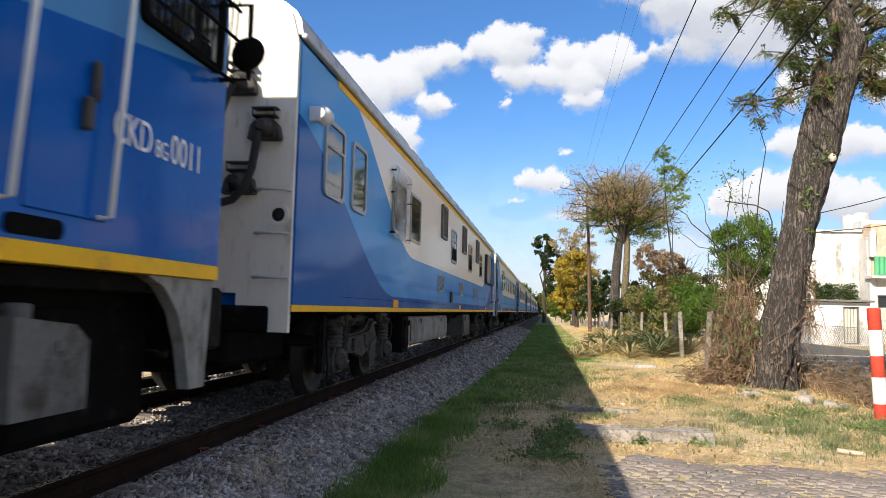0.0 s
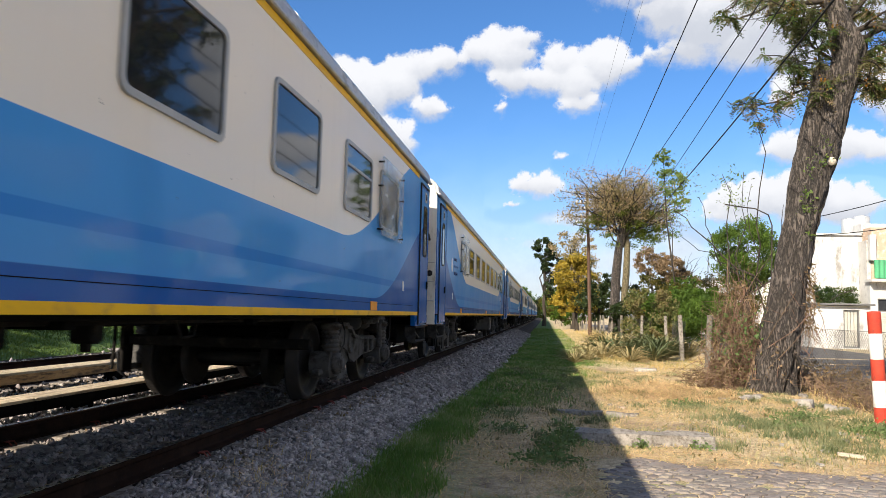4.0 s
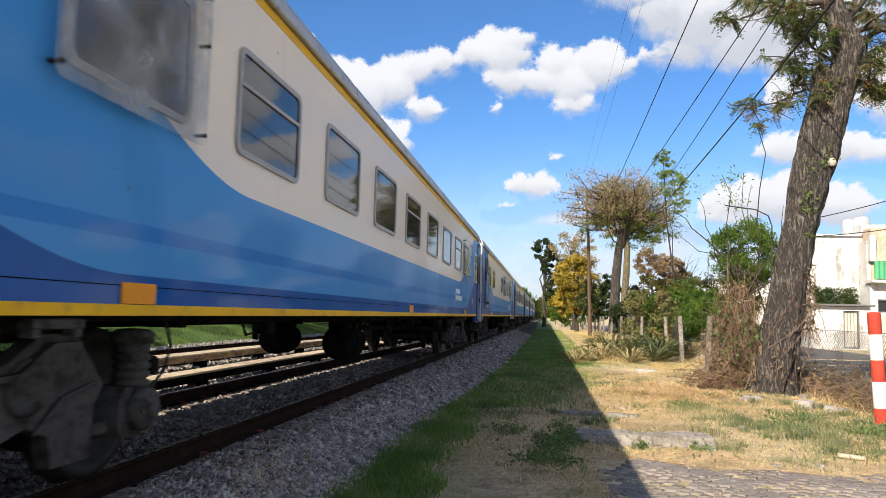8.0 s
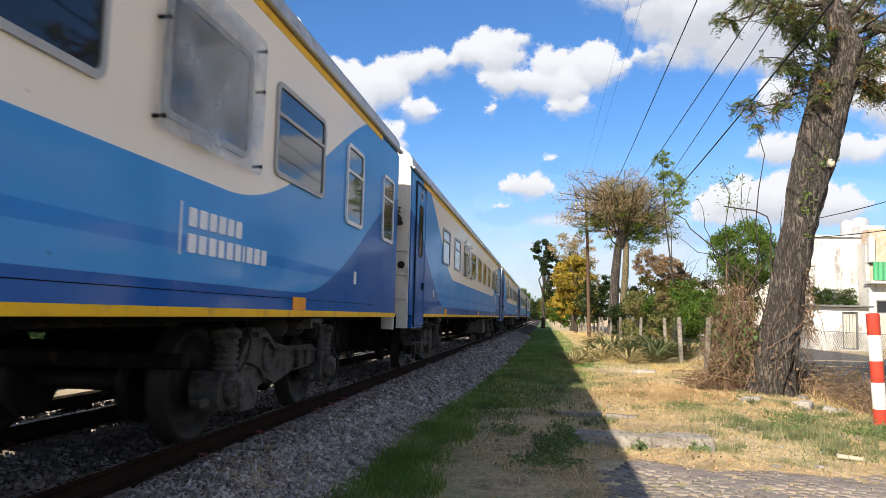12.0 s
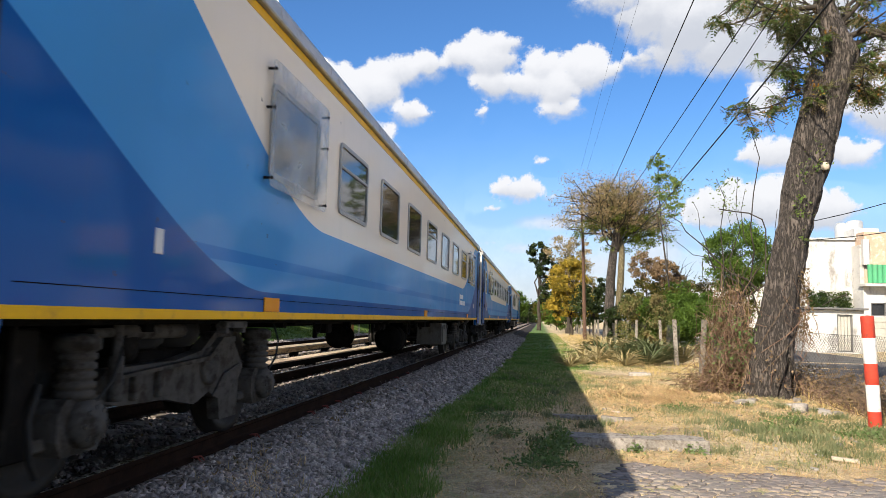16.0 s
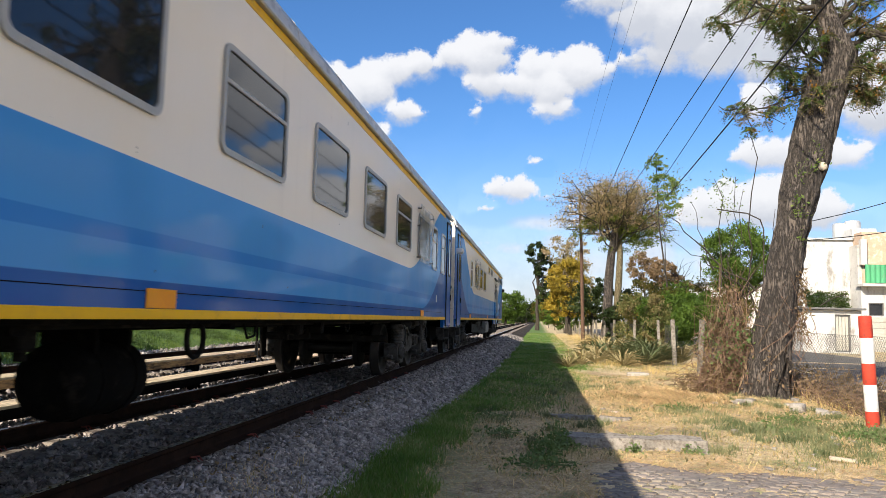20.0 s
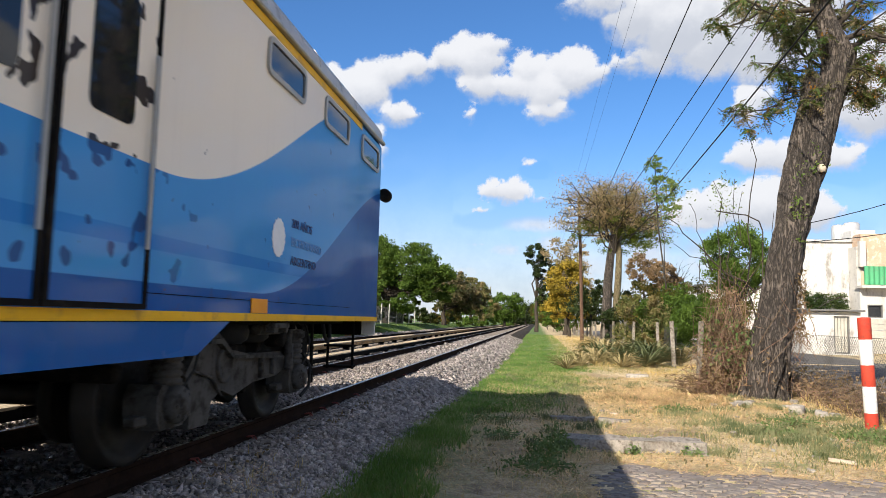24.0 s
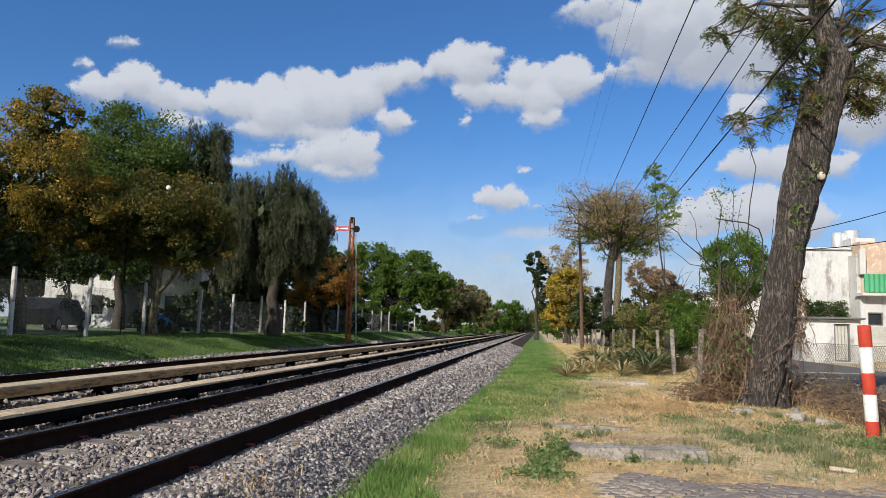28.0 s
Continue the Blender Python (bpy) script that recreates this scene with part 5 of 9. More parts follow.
    for k, (q, y, l, h, *at) in enumerate(plan):
        if q == "t":
            part("air_tank", shared("tank%s%s%s" % (kind, k, y), lambda y=y, l=l, h=h, at=at: tank(y, l, h, *at), M["black"]), None, parent, "black cylindrical air tank slung under the floor")
        else:
            part("equipment_box", shared("box%s%s%s" % (kind, k, y), lambda y=y, l=l, h=h: box(y, l, h), M["box_pale" if kind == 6 or kind == 1 and l > 3 else "black" if l < 0.6 else "box_grey"]), None, parent, "grey dented equipment box under the floor")


def text_mesh(body, size, name):
    c = bpy.data.curves.new(name, "FONT")
    c.body, c.size, c.extrude = body, size, 0.002
    tmp = bpy.data.objects.new("lettering_source", c)
    me = bpy.data.meshes.new_from_object(tmp)
    bpy.data.objects.remove(tmp)
    bpy.data.curves.remove(c)
    return me


def lettering(parent, body, y, z, size, mat, sx=1.0, name="lettering", label=""):
    me = text_mesh(body, size, name)
    me.materials.append(mat)
    m = Matrix.Translation((HW + 0.006, y, z)) @ Matrix(((0, 0, 1, 0), (1, 0, 0, 0), (0, 1, 0, 0), (0, 0, 0, 1))) @ Matrix.Diagonal((sx, 1, 1, 1))
    ob = new(name, me)
    ob.parent, ob.matrix_basis = parent, m
    if label:
        tagged(ob, label)
    return ob


def word_bars(parent, y, z):
    """The operator's two-line mark, drawn as plain bars."""
    mark = part("operator_mark", Geo().box((0, 0.0, 0.0), (0.006, 0.016, 0.33)), M["letter_white"], parent, "white two-line mark of plain bars", pose(HW + 0.004, y, z))
    for wds, zz in (((0.11, 0.11, 0.10, 0.11, 0.10, 0.10), 0.083), ((0.11, 0.11, 0.11, 0.09, 0.11, 0.10, 0.035, 0.11, 0.11, 0.10), -0.083)):
        x = 0.10
        for wd in wds:
            part("mark_bar", shared("mark_bar%s" % wd, lambda: Geo().prism(rounded(0, wd, -0.06, 0.06, 0.012, 2), -0.003, 0.003), M["letter_white"]), None, mark, m=pose(0, x, zz))
            x += wd + 0.036


def coach(n, windows, guards, doors, under, label, narrow=(), extras=None, f=0.0):
    c = empty("passenger_coach", pose(NEAR_X, 0, RAIL_Z), label, "train coach", "coaches of the passing train")
    part("body", shared("coach_body%s_%s" % (f, n == 9), lambda: body_mesh(LEN, f), M["livery_stained" if n == 9 else "livery"]), None, c, "cream and two-tone blue painted coach body")
    part("roof", shared("coach_roof%s" % f, lambda: roof_mesh(LEN, f), M["roof"]), None, c, "ribbed silver-grey roof")
    part("gutter", shared("gutter%s" % f, lambda: gutter_mesh(f), M["roof"]), None, c)
    part("eave_stripe", shared("eave_stripe%s" % f, lambda: stripe_mesh(EAVE - 0.045, EAVE + 0.03, f + 1.2, LEN - 1.2), M["yellow"]), None, c, "thin yellow stripe under the gutter")
    s0 = max([f] + [y1 + 0.06 for y0, y1 in doors if y1 < 5])
    s1 = min([LEN] + [y0 - 0.06 for y0, y1 in doors if y0 > 20])
    part("sole_stripe", shared("sole_stripe%s_%s" % (s0, s1), lambda: stripe_mesh(SOLE - 0.025, SOLE + 0.035, s0, s1), M["yellow"]), None, c, "yellow stripe along the sole bar")
    def seam():
        g = Geo()
        g.box((HW + 0.001, LEN / 2, 1.165), (0.004, LEN - 3.0, 0.005))
        return g
    part("panel_joint", shared("panel_joint", seam, M["black"]), None, c)
    for y in (4.36, 11.1 if n == 8 else 12.68, 20.95):
        part("reflector", shared("reflector", lambda: Geo().box((0, 0, 0), (0.01, 0.34, 0.115), bev=0.003), M["orange"]), None, c, "orange rectangular reflector", pose(HW + 0.008, y + 0.17, 1.125))
    if 1 < n < 9:
        for y in (2.67, 23.07):
            part("number_plate", shared("number_plate", lambda: Geo().box((0.004, 0, 0), (0.012, 0.09, 0.15), bev=0.004), M["frame_white"]), None, c, "small pale plate on the blue side", pose(HW, y, 1.46))
    for y0, y1, style in windows:
        window(c, y0, y1, style=style)
    for y0, y1 in narrow:
        window(c, y0, y1, 2.05, 2.97, "sash", True, "narrow_window")
    for y0, y1 in guards:
        guard(c, y0, y1)
    for y0, y1 in doors:
        door(c, y0, y1)
        step_unit(c, (y0 + y1) / 2)
    end_set(c, f, 0)
    end_set(c, LEN, 180)
    underframe(c, under)
    for y in (3.75, 21.6):
        bogie(c, y)
        part("jacking_bracket", shared("jacking_bracket", lambda: Geo().box((1.42, 0, 0.965), (0.10, 0.36, 0.05), bev=0.008).box((1.42, -0.15, 0.93), (0.08, 0.05, 0.06), bev=0.006).box((1.42, 0.15, 0.93), (0.08, 0.05, 0.06), bev=0.006), M["bogie_grey"]), None, c, "grey steel jacking bracket under the sole bar", pose(0, y + 0.2, 0))
    if extras:
        extras(c)
    return c


def run(start, step, count, w, styles="sppspps"):
    return [(round(start + step * k, 2), round(start + step * k + w, 2), "sash" if styles[k % len(styles)] == "s" else "plain") for k in range(count)]


def generator_fittings(c):
    def vent():
        g = Geo().ring(rounded(0, 0.88, 0, 0.36, 0.15), rounded(0.025, 0.855, 0.025, 0.335, 0.13), 0.0, 0.02)
        for k in range(12):
            h = abs(k - 5.5) / 5.5
            g.box((0.012, 0.44, 0.042 + 0.025 * k), (0.024, 0.82 - 0.16 * h * h, 0.010))
        return g
    for y in (8.8, 12.6, 16.5):
        part("louvre", shared("louvre", vent, M["frame_alu"]), None, c, "grey slatted louvre in the blue side", pose(HW, y, 1.42))
    def mesh_panel():
        g = Geo().ring(rounded(0, 0.82, 0, 0.72, 0.03), rounded(0.05, 0.77, 0.05, 0.67, 0.02), 0.0, 0.05)
        for k in range(13):
            g.box((0.03, 0.41, 0.07 + 0.048 * k), (0.012, 0.74, 0.012)).box((0.035, 0.07 + 0.056 * k, 0.36), (0.012, 0.012, 0.62))
        g.box((0.006, 0.41, 0.36), (0.006, 0.76, 0.66))
        return g
    for y in (9.08, 13.1, 16.95):
        part("mesh_grille", shared("mesh_grille", mesh_panel, M["grille"]), None, c, "dark wire-mesh grille", pose(HW, y, 2.58))
    def radiator(w):
        g = Geo()
        for k in range(int(w / 0.075)):
            g.box((0.085, 0.04 + 0.075 * k, 0.52), (0.05, 0.034, 0.98), bev=0.006)
        for k in range(10):
            g.box((0.05, w / 2, 0.08 + 0.093 * k), (0.03, w - 0.04, 0.012))
        return g
    def casing(w):
        return Geo().ring([(0, 0), (w, 0), (w, 1.04), (0, 1.04)], [(0.03, 0.03), (w - 0.03, 0.03), (w - 0.03, 1.01), (0.03, 1.01)], 0.0, 0.105).box((0.02, w / 2, 0.52), (0.03, w - 0.05, 0.98))
    for y, mt, lb in ((20.45, "fin_brown", "brown-grey finned radiator grille"), (22.28, "fin_blue", "blue finned radiator grille")):
        r = part("radiator_grille", shared("radiator_casing%s" % mt, lambda: casing(1.62), M["radiator_case"]), None, c, lb, pose(HW, y, 2.06))
        part("fin", shared("radiator_fins%s" % mt, lambda: radiator(1.60), M[mt]), None, r)
    part("fuel_filler", Geo().box((0.03, 0, 0), (0.06, 0.22, 0.26), bev=0.02), M["box_grey"], c, "grey filler hatch", pose(HW, 10.9, 1.35))
    side_lamp(c, 0.35, 2.86)
    for y in (24.12, 25.33):
        part("handrail", shared("van_handrail", lambda: Geo().tube([(0.0, 0, 1.47), (0.07, 0, 1.47), (0.07, 0.0, 2.66), (0.0, 0, 2.66)], 0.018, 8), M["rail_white"]), None, c, "white vertical handrail", pose(HW, y, 0))
    d = part("door", Geo().prism(rounded(24.24, 25.24, 1.34, 3.34, 0.03), -0.004, 0.012), M["livery"], c, "blue side door above the yellow stripe", pose(HW, 0, 0))
    part("door_window", Geo().ring(rounded(24.50, 25.14, 2.12, 3.08, 0.05), rounded(24.53, 25.11, 2.15, 3.05, 0.04), 0.010, 0.024), M["rubber"], d)
    part("pane", Geo().prism(rounded(24.52, 25.12, 2.14, 3.06, 0.04), 0.010, 0.017), M["glass"], d, "dark tinted glass pane")
    ld = part("ladder", Geo().box((1.43, 24.52, 0.70), (0.05, 0.03, 0.66), bev=0.006).box((1.43, 25.22, 0.66), (0.05, 0.03, 0.74), bev=0.006).box((1.43, 25.3, 0.30), (0.2, 0.24, 0.03), bev=0.006), M["bogie_grey"], c, "grey steel ladder frame under the door")
    for z in (0.42, 0.72):
        part("rung", shared("van_rung", lambda: Geo().tube([(1.43, 24.52, 0), (1.43, 25.22, 0)], 0.016, 6), M["bogie_grey"]), None, ld, m=pose(0, 0, z))
    part("corner_skirt", Geo().prism([(25.06, 1.0), (25.46, 1.0), (25.46, 0.84), (25.16, 0.84)], HW - 0.05, HW - 0.004), M["dark_blue"], c)
    part("door_sill", Geo().box((0.03, 0, 0), (0.05, 0.86, 0.035), bev=0.008), M["frame_alu"], c, "pale metal door sill", pose(HW, 24.72, 1.36))
    g = Geo()
    for k in range(12):
        g.box((1.1, 5.5 + 1.5 * k, EAVE + 0.42), (0.5, 1.1, 0.08), bev=0.02)
    part("roof_hatch", g, M["roof"], c)


def hinged_door(c):
    """The recessed service door of the dining coach, between two long handrails."""
    d = part("door", Geo().prism(rounded(1.20, 2.02, 1.40, 3.36, 0.02), -0.004, 0.010), M["livery"], c, "blue hinged service door with a tall window", pose(HW, 0, 0))
    part("door_seal", Geo().ring([(1.16, 1.38), (2.06, 1.38), (2.06, 3.38), (1.16, 3.38)], [(1.20, 1.40), (2.02, 1.40), (2.02, 3.36), (1.20, 3.36)], -0.002, 0.016), M["rubber"], d)
    part("door_window", Geo().ring(rounded(1.28, 1.86, 2.32, 3.17, 0.04), rounded(1.31, 1.83, 2.35, 3.14, 0.03), 0.008, 0.022), M["rubber"], d)
    part("pane", Geo().prism(rounded(1.30, 1.84, 2.34, 3.15, 0.03), 0.008, 0.015), M["glass"], d, "dark tinted glass pane")
    part("door_handle", Geo().box((0.03, 1.86, 2.16), (0.04, 0.14, 0.03), bev=0.008), M["frame_alu"], d, "bright metal door handle")
    part("door_lock", Geo().lathe([(0.03, 0.01), (0.03, 0.03), (0.01, 0.04)], "x", 12, (0, 1.90, 1.98)), M["frame_alu"], d)
    part("window_bracket", Geo().tube([(0.03, 1.62, 2.36), (0.05, 1.62, 2.62), (0.05, 1.76, 2.62)], 0.012, 6), M["rubber"], d)
    for y in (1.11, 2.24):
        h = part("handrail", shared("long_handrail", lambda: Geo().tube([(0.0, 0, 1.50), (0.08, 0, 1.50), (0.08, 0, 2.63), (0.0, 0, 2.63)], 0.017, 8), M["frame_alu"]), None, c, "long vertical metal handrail", pose(HW, y, 0))
        for z in (1.50, 2.63):
            part("mount", shared("rail_mount", lambda: Geo().box((0.04, 0, 0), (0.09, 0.07, 0.06), bev=0.008), M["jumper"]), None, h, m=pose(0, 0, z))
    part("rain_strip", Geo().tube([(HW + 0.01, 1.15, 3.43), (HW + 0.05, 1.7, 3.45), (HW + 0.01, 2.36, 3.43)], 0.018, 6), M["door_blue"], c, "blue rain strip over the door")
    part("door_sill", Geo().box((0.04, 0, 0), (0.07, 0.92, 0.035), bev=0.008), M["frame_alu"], c, "pale metal door sill", pose(HW, 1.61, 1.365))
    part("corner_skirt", Geo().prism([(0.0, 1.0), (0.46, 1.0), (0.36, 0.86), (0.0, 0.86)], HW - 0.05, HW - 0.004), M["dark_blue"], c)
    ld = part("ladder", Geo().box((1.43, 1.22, 0.68), (0.05, 0.03, 0.66), bev=0.006).box((1.43, 1.82, 0.68), (0.05, 0.03, 0.66), bev=0.006).box((1.43, 1.52, 0.36), (0.08, 0.62, 0.03)), M["step_grey"], c, "grey steel ladder frame under the door")
    for z in (0.40, 0.68, 0.9):
        part("rung", shared("service_rung", lambda: Geo().tube([(1.43, 1.22, 0), (1.43, 1.82, 0)], 0.016, 6), M["bogie_grey"]), None, ld, m=pose(0, 0, z))


def side_lamp(c, y, z):
    l = part("side_lamp", Geo().lathe([(0.05, 0.0), (0.05, 0.05), (0.085, 0.07), (0.085, 0.2), (0.07, 0.2)], "y", 18, (0.11, -0.1, 0)).box((0.05, -0.02, 0), (0.12, 0.1, 0.14), bev=0.01), M["frame_white"], c, "white round side marker lamp", pose(HW, y, z))
    return l


def bicentenary(c, y, z, s=1.0):
    """Faded round badge and a three-line slogan."""
    part("badge", shared("badge", lambda: Geo().prism([((0.15 + 0.012 * (k % 2)) * math.cos(k * math.pi / 16), (0.16 + 0.012 * (k % 2)) * math.sin(k * math.pi / 16)) for k in range(32)], 0.0, 0.004), M["letter_white"]), None, c, "white scalloped round badge", pose(HW + 0.002, y, z))
    for k, (wd, mt) in enumerate((("200 AÑOS", "letter_dark"), ("BICENTENARIO", "letter_pale"), ("ARGENTINO", "letter_dark"))):
        lettering(c, wd, y + 0.32, z + (0.13 - 0.17 * k) * s, 0.115 * s, M["letter_pale" if s < 0.7 else mt], 1.15)


def build_train():
    A = run(6.57, 2.16, 7, 1.26)
    base = "cream and blue passenger coach on dark bogies"
    cars = []
    cars.append(coach(1, [(0.78, 1.5, "sash"), (1.83, 2.5, "plain"), (5.5, 6.5, "plain"), (10.85, 11.85, "open"), (14.7, 15.7, "open"), (18.2, 19.2, "open")], [(3.95, 5.25)], [], 1,
                      "cream and blue generator van with louvres and radiator grilles", extras=generator_fittings))
    cars.append(coach(2, A, [(4.2, 5.75), (21.15, 22.6)], [(0.35, 1.25), (24.5, 25.3)], 2, base))
    cars.append(coach(3, run(6.36, 2.11, 7, 1.38), [(4.16, 5.65), (20.75, 22.22)], [(0.35, 1.25), (24.5, 25.3)], 3, "cream and blue passenger coach with a faded slogan", extras=lambda c: (bicentenary(c, 2.5, 2.2), bicentenary(c, 21.32, 1.84, 0.8))))
    cars.append(coach(4, run(5.67, 2.15, 7, 1.34), [(3.65, 5.1), (20.35, 21.95)], [(0.2, 1.15), (24.6, 25.4)], 2, "cream and blue passenger coach with a white two-line mark", ((1.78, 2.52), (23.55, 24.3)), lambda c: word_bars(c, 18.9, 1.55)))
    cars.append(coach(5, [(2.7, 4.05, "sash"), (5.0, 6.35, "sash"), (10.95, 12.25, "sash"), (14.85, 16.2, "plain"), (16.75, 18.0, "plain"), (20.35, 21.7, "sash")], [(12.8, 14.45), (18.45, 19.95)], [], 4,
                      "cream and blue dining coach with a long blank side", ((22.55, 23.3), (24.4, 25.1)), lambda c: (word_bars(c, 18.87, 1.55), hinged_door(c)), 0.0))
    cars.append(coach(6, [(3.85, 5.05, "sash"), (5.95, 7.2, "sash")] + run(10.3, 2.15, 5, 1.24), [(8.05, 9.7), (20.45, 21.9)], [(0.45, 1.35), (24.6, 25.4)], 3, "cream and blue passenger coach with a white badge", ((22.05, 22.8), (23.5, 24.2)), lambda c: bicentenary(c, 21.2, 1.8, 0.6)))
    cars.append(coach(7, run(6.4, 2.13, 7, 1.32), [(4.2, 5.75), (21.1, 22.8)], [(0.35, 1.25), (24.5, 25.3)], 5, "cream and blue passenger coach with a white two-line mark", extras=lambda c: word_bars(c, 18.85, 1.56)))
    cars.append(coach(8, run(5.55, 2.13, 7, 1.32), [(3.5, 5.05), (20.3, 21.95)], [(0.25, 1.2), (24.7, 25.45)], 2, base, ((1.7, 2.42), (22.25, 22.95), (23.65, 24.35))))

    def van(c):
        side_lamp(c, 0.25, 2.86)
        for y in (12.9, 14.7, 21.05, 22.68, 24.28):
            window(c, y, y + 0.98, 3.03, 3.36, "plain", False, "top_window")
        bicentenary(c, 21.5, 1.72)
        for y, w in ((18.0, 0), (18.9, 1)):
            dl = part("luggage_door", Geo().box((0, y, 2.03), (0.05, 0.86, 1.9), bev=0.01), M["livery_flat"], c, "peeling cream and blue sliding luggage door", pose(HW + 0.012, 0, 0))
            d = part("door_edge", shared("door_edge", lambda: Geo().ring([(-0.44, 1.07), (0.44, 1.07), (0.44, 2.99), (-0.44, 2.99)], [(-0.40, 1.1), (0.40, 1.1), (0.40, 2.96), (-0.40, 2.96)], 0.02, 0.034), M["steel_dark"]), None, dl, "", pose(0, y, 0))
            part("pane", shared("luggage_pane", lambda: Geo().prism(rounded(-0.2, 0.2, 2.05, 2.75, 0.06), 0.024, 0.032), M["glass"]), None, d)
            part("door_rail", shared("luggage_rail", lambda: Geo().tube([(0.06, 0.36, 1.4), (0.06, 0.36, 2.5)], 0.014, 6), M["frame_alu"]), None, d)
        part("door_track", Geo().box((0.05, 0, 0), (0.08, 2.3, 0.07), bev=0.01), M["box_grey"], c, "", pose(HW, 18.4, 3.04))
        part("tail_lamp", Geo().lathe([(0.06, 0.0), (0.09, 0.02), (0.09, 0.16), (0.07, 0.17)], "y", 18), M["steel_dark"], c, "dark round tail lamp", pose(HW + 0.05, LEN - 0.02, 2.78))
        part("rear_steps", Geo().tube([(1.2, 0, 1.0), (1.2, 0, 0.35)], 0.02, 6).tube([(0.85, 0, 1.0), (0.85, 0, 0.35)], 0.02, 6).box((1.02, 0, 0.38), (0.4, 0.2, 0.03)).box((1.02, 0, 0.66), (0.4, 0.2, 0.03)), M["black"], c, "black rear foot steps", pose(0, LEN - 0.1, 0))
        # block added to fill the dark space and hide the lit ground behind
        part("luggage_bay_tank", Geo().box((0, 16.9, 0.66), (2.3, 3.6, 0.62), bev=0.06), M["black"], c, "black equipment block filling the dark under the luggage doors")
        for x, y, d in ((0.9, LEN - 1.75, 0.30), (0.5, LEN - 1.5, 0.38), (1.1, LEN - 1.25, 0.26), (0.2, LEN - 0.9, 0.42)):
            part("hose", Geo().tube([(x, y, 1.0), (x + 0.02, y + 0.04, 1.0 - d * 0.7), (x + 0.03, y + 0.16, 1.0 - d), (x + 0.02, y + 0.28, 1.0 - d * 0.75), (x, y + 0.32, 0.98)], 0.024, 7), M["rubber"], c, "black hanging brake hose")
        part("blue_skirt", Geo().prism([(16.9, 1.0), (20.6, 1.0), (20.1, 0.78), (17.4, 0.78)], HW - 0.05, HW - 0.008), M["dark_blue"], c)
    cars.append(coach(9, [(8.2, 9.5, "sash"), (10.1, 11.4, "plain")], [(6.0, 7.7)], [(0.5, 1.35)], 6, "cream and blue luggage van with peeling sliding doors", ((4.45, 5.15),), van))
    return cars


def build_loco():
    c = empty("diesel_locomotive", pose(NEAR_X, 0, RAIL_Z), "blue diesel locomotive with a yellow stripe, hauling the train", "locomotive")
    l0, l1 = -20.5, -1.5
    part("body", Geo().prism([(HW, 1.31), (HW, 3.0), (HW - 0.03, 3.45), (0.9, 3.95), (-0.9, 3.95), (-HW + 0.03, 3.45), (-HW, 3.0), (-HW, 1.31)], l0, l1, "y"), M["loco_blue"], c, "glossy blue locomotive body")
    part("yellow_stripe", Geo().box((0, (l0 + l1) / 2, 1.262), (2 * HW + 0.012, l1 - l0, 0.095), bev=0.004), M["yellow"], c)
    part("frame_skirt", Geo().box((0, (l0 + l1) / 2, 1.16), (2 * HW - 0.2, l1 - l0 - 0.02, 0.1), bev=0.01), M["black"], c)
    for s in (-1, 1):
        out = [(-1.52, 1.212), (-2.35, 1.212), (-2.16, 1.15), (-1.98, 1.0), (-1.87, 0.8), (-1.78, 0.51), (-1.58, 0.51)]
        part("end_fairing", Geo().prism(out, s * (HW - 0.02), s * (HW - 0.1), "x"), M["box_pale"], c, "grey curved end fairing")
    for y in (-3.58, -2.89):
        part("handrail", Geo().tube([(0.0, 0, 1.47), (0.08, 0, 1.47), (0.08, 0.11, 2.85), (0.0, 0.11, 2.85)], 0.016, 8), M["rail_white"], c, "white vertical handrail", pose(HW, y, 0))
    part("cab_side_door", Geo().box((0, -3.12, 2.3), (0.02, 0.6, 1.7), bev=0.008), M["loco_blue"], c, "", pose(HW + 0.003, 0, 0))
    # flat black plate drawn for the dark of the recess
    part("step_recess", Geo().prism(rounded(-0.19, 0.19, 1.33, 1.42, 0.04), 0.0, 0.01), M["black"], c, "", pose(HW + 0.002, -3.33, 0))
    part("door_latch", Geo().box((0.03, 0, 1.95), (0.05, 0.05, 0.16), bev=0.01).box((0.03, 0.05, 2.12), (0.04, 0.04, 0.2), bev=0.01), M["bogie_grey"], c, "", pose(HW + 0.012, -3.06, 0))
    part("side_window", Geo().ring(rounded(-2.62, -1.62, 2.6, 3.3, 0.06), rounded(-2.57, -1.67, 2.65, 3.25, 0.04), 0, 0.03), M["black"], c, "", pose(HW, 0, 0))
    part("pane", Geo().prism(rounded(-2.58, -1.66, 2.64, 3.26, 0.04), 0, 0.012), M["glass"], c, "", pose(HW, 0, 0))
    mesh = Geo()
    for k in range(13):
        mesh.tube([(0.1, -2.6 + 0.08 * k, 2.56), (0.14, -2.6 + 0.08 * k, 3.3)], 0.006, 4)
    for z in (2.56, 2.85, 3.05, 3.3):
        mesh.tube([(0.1 + (z - 2.56) * 0.06, -2.65, z), (0.1 + (z - 2.56) * 0.06, -1.6, z)], 0.012, 5)
    part("window_grille", mesh, M["black"], c, "black bars before the side window", pose(HW, 0, 0))
    part("rear_mirror", Geo().lathe([(0.02, -0.04), (0.10, -0.03), (0.12, 0.0), (0.10, 0.03), (0.02, 0.04)], "y", 16, (0.2, -1.62, 2.75)), M["black"], c, "black round mirror on a bracket", pose(HW, 0, 0))
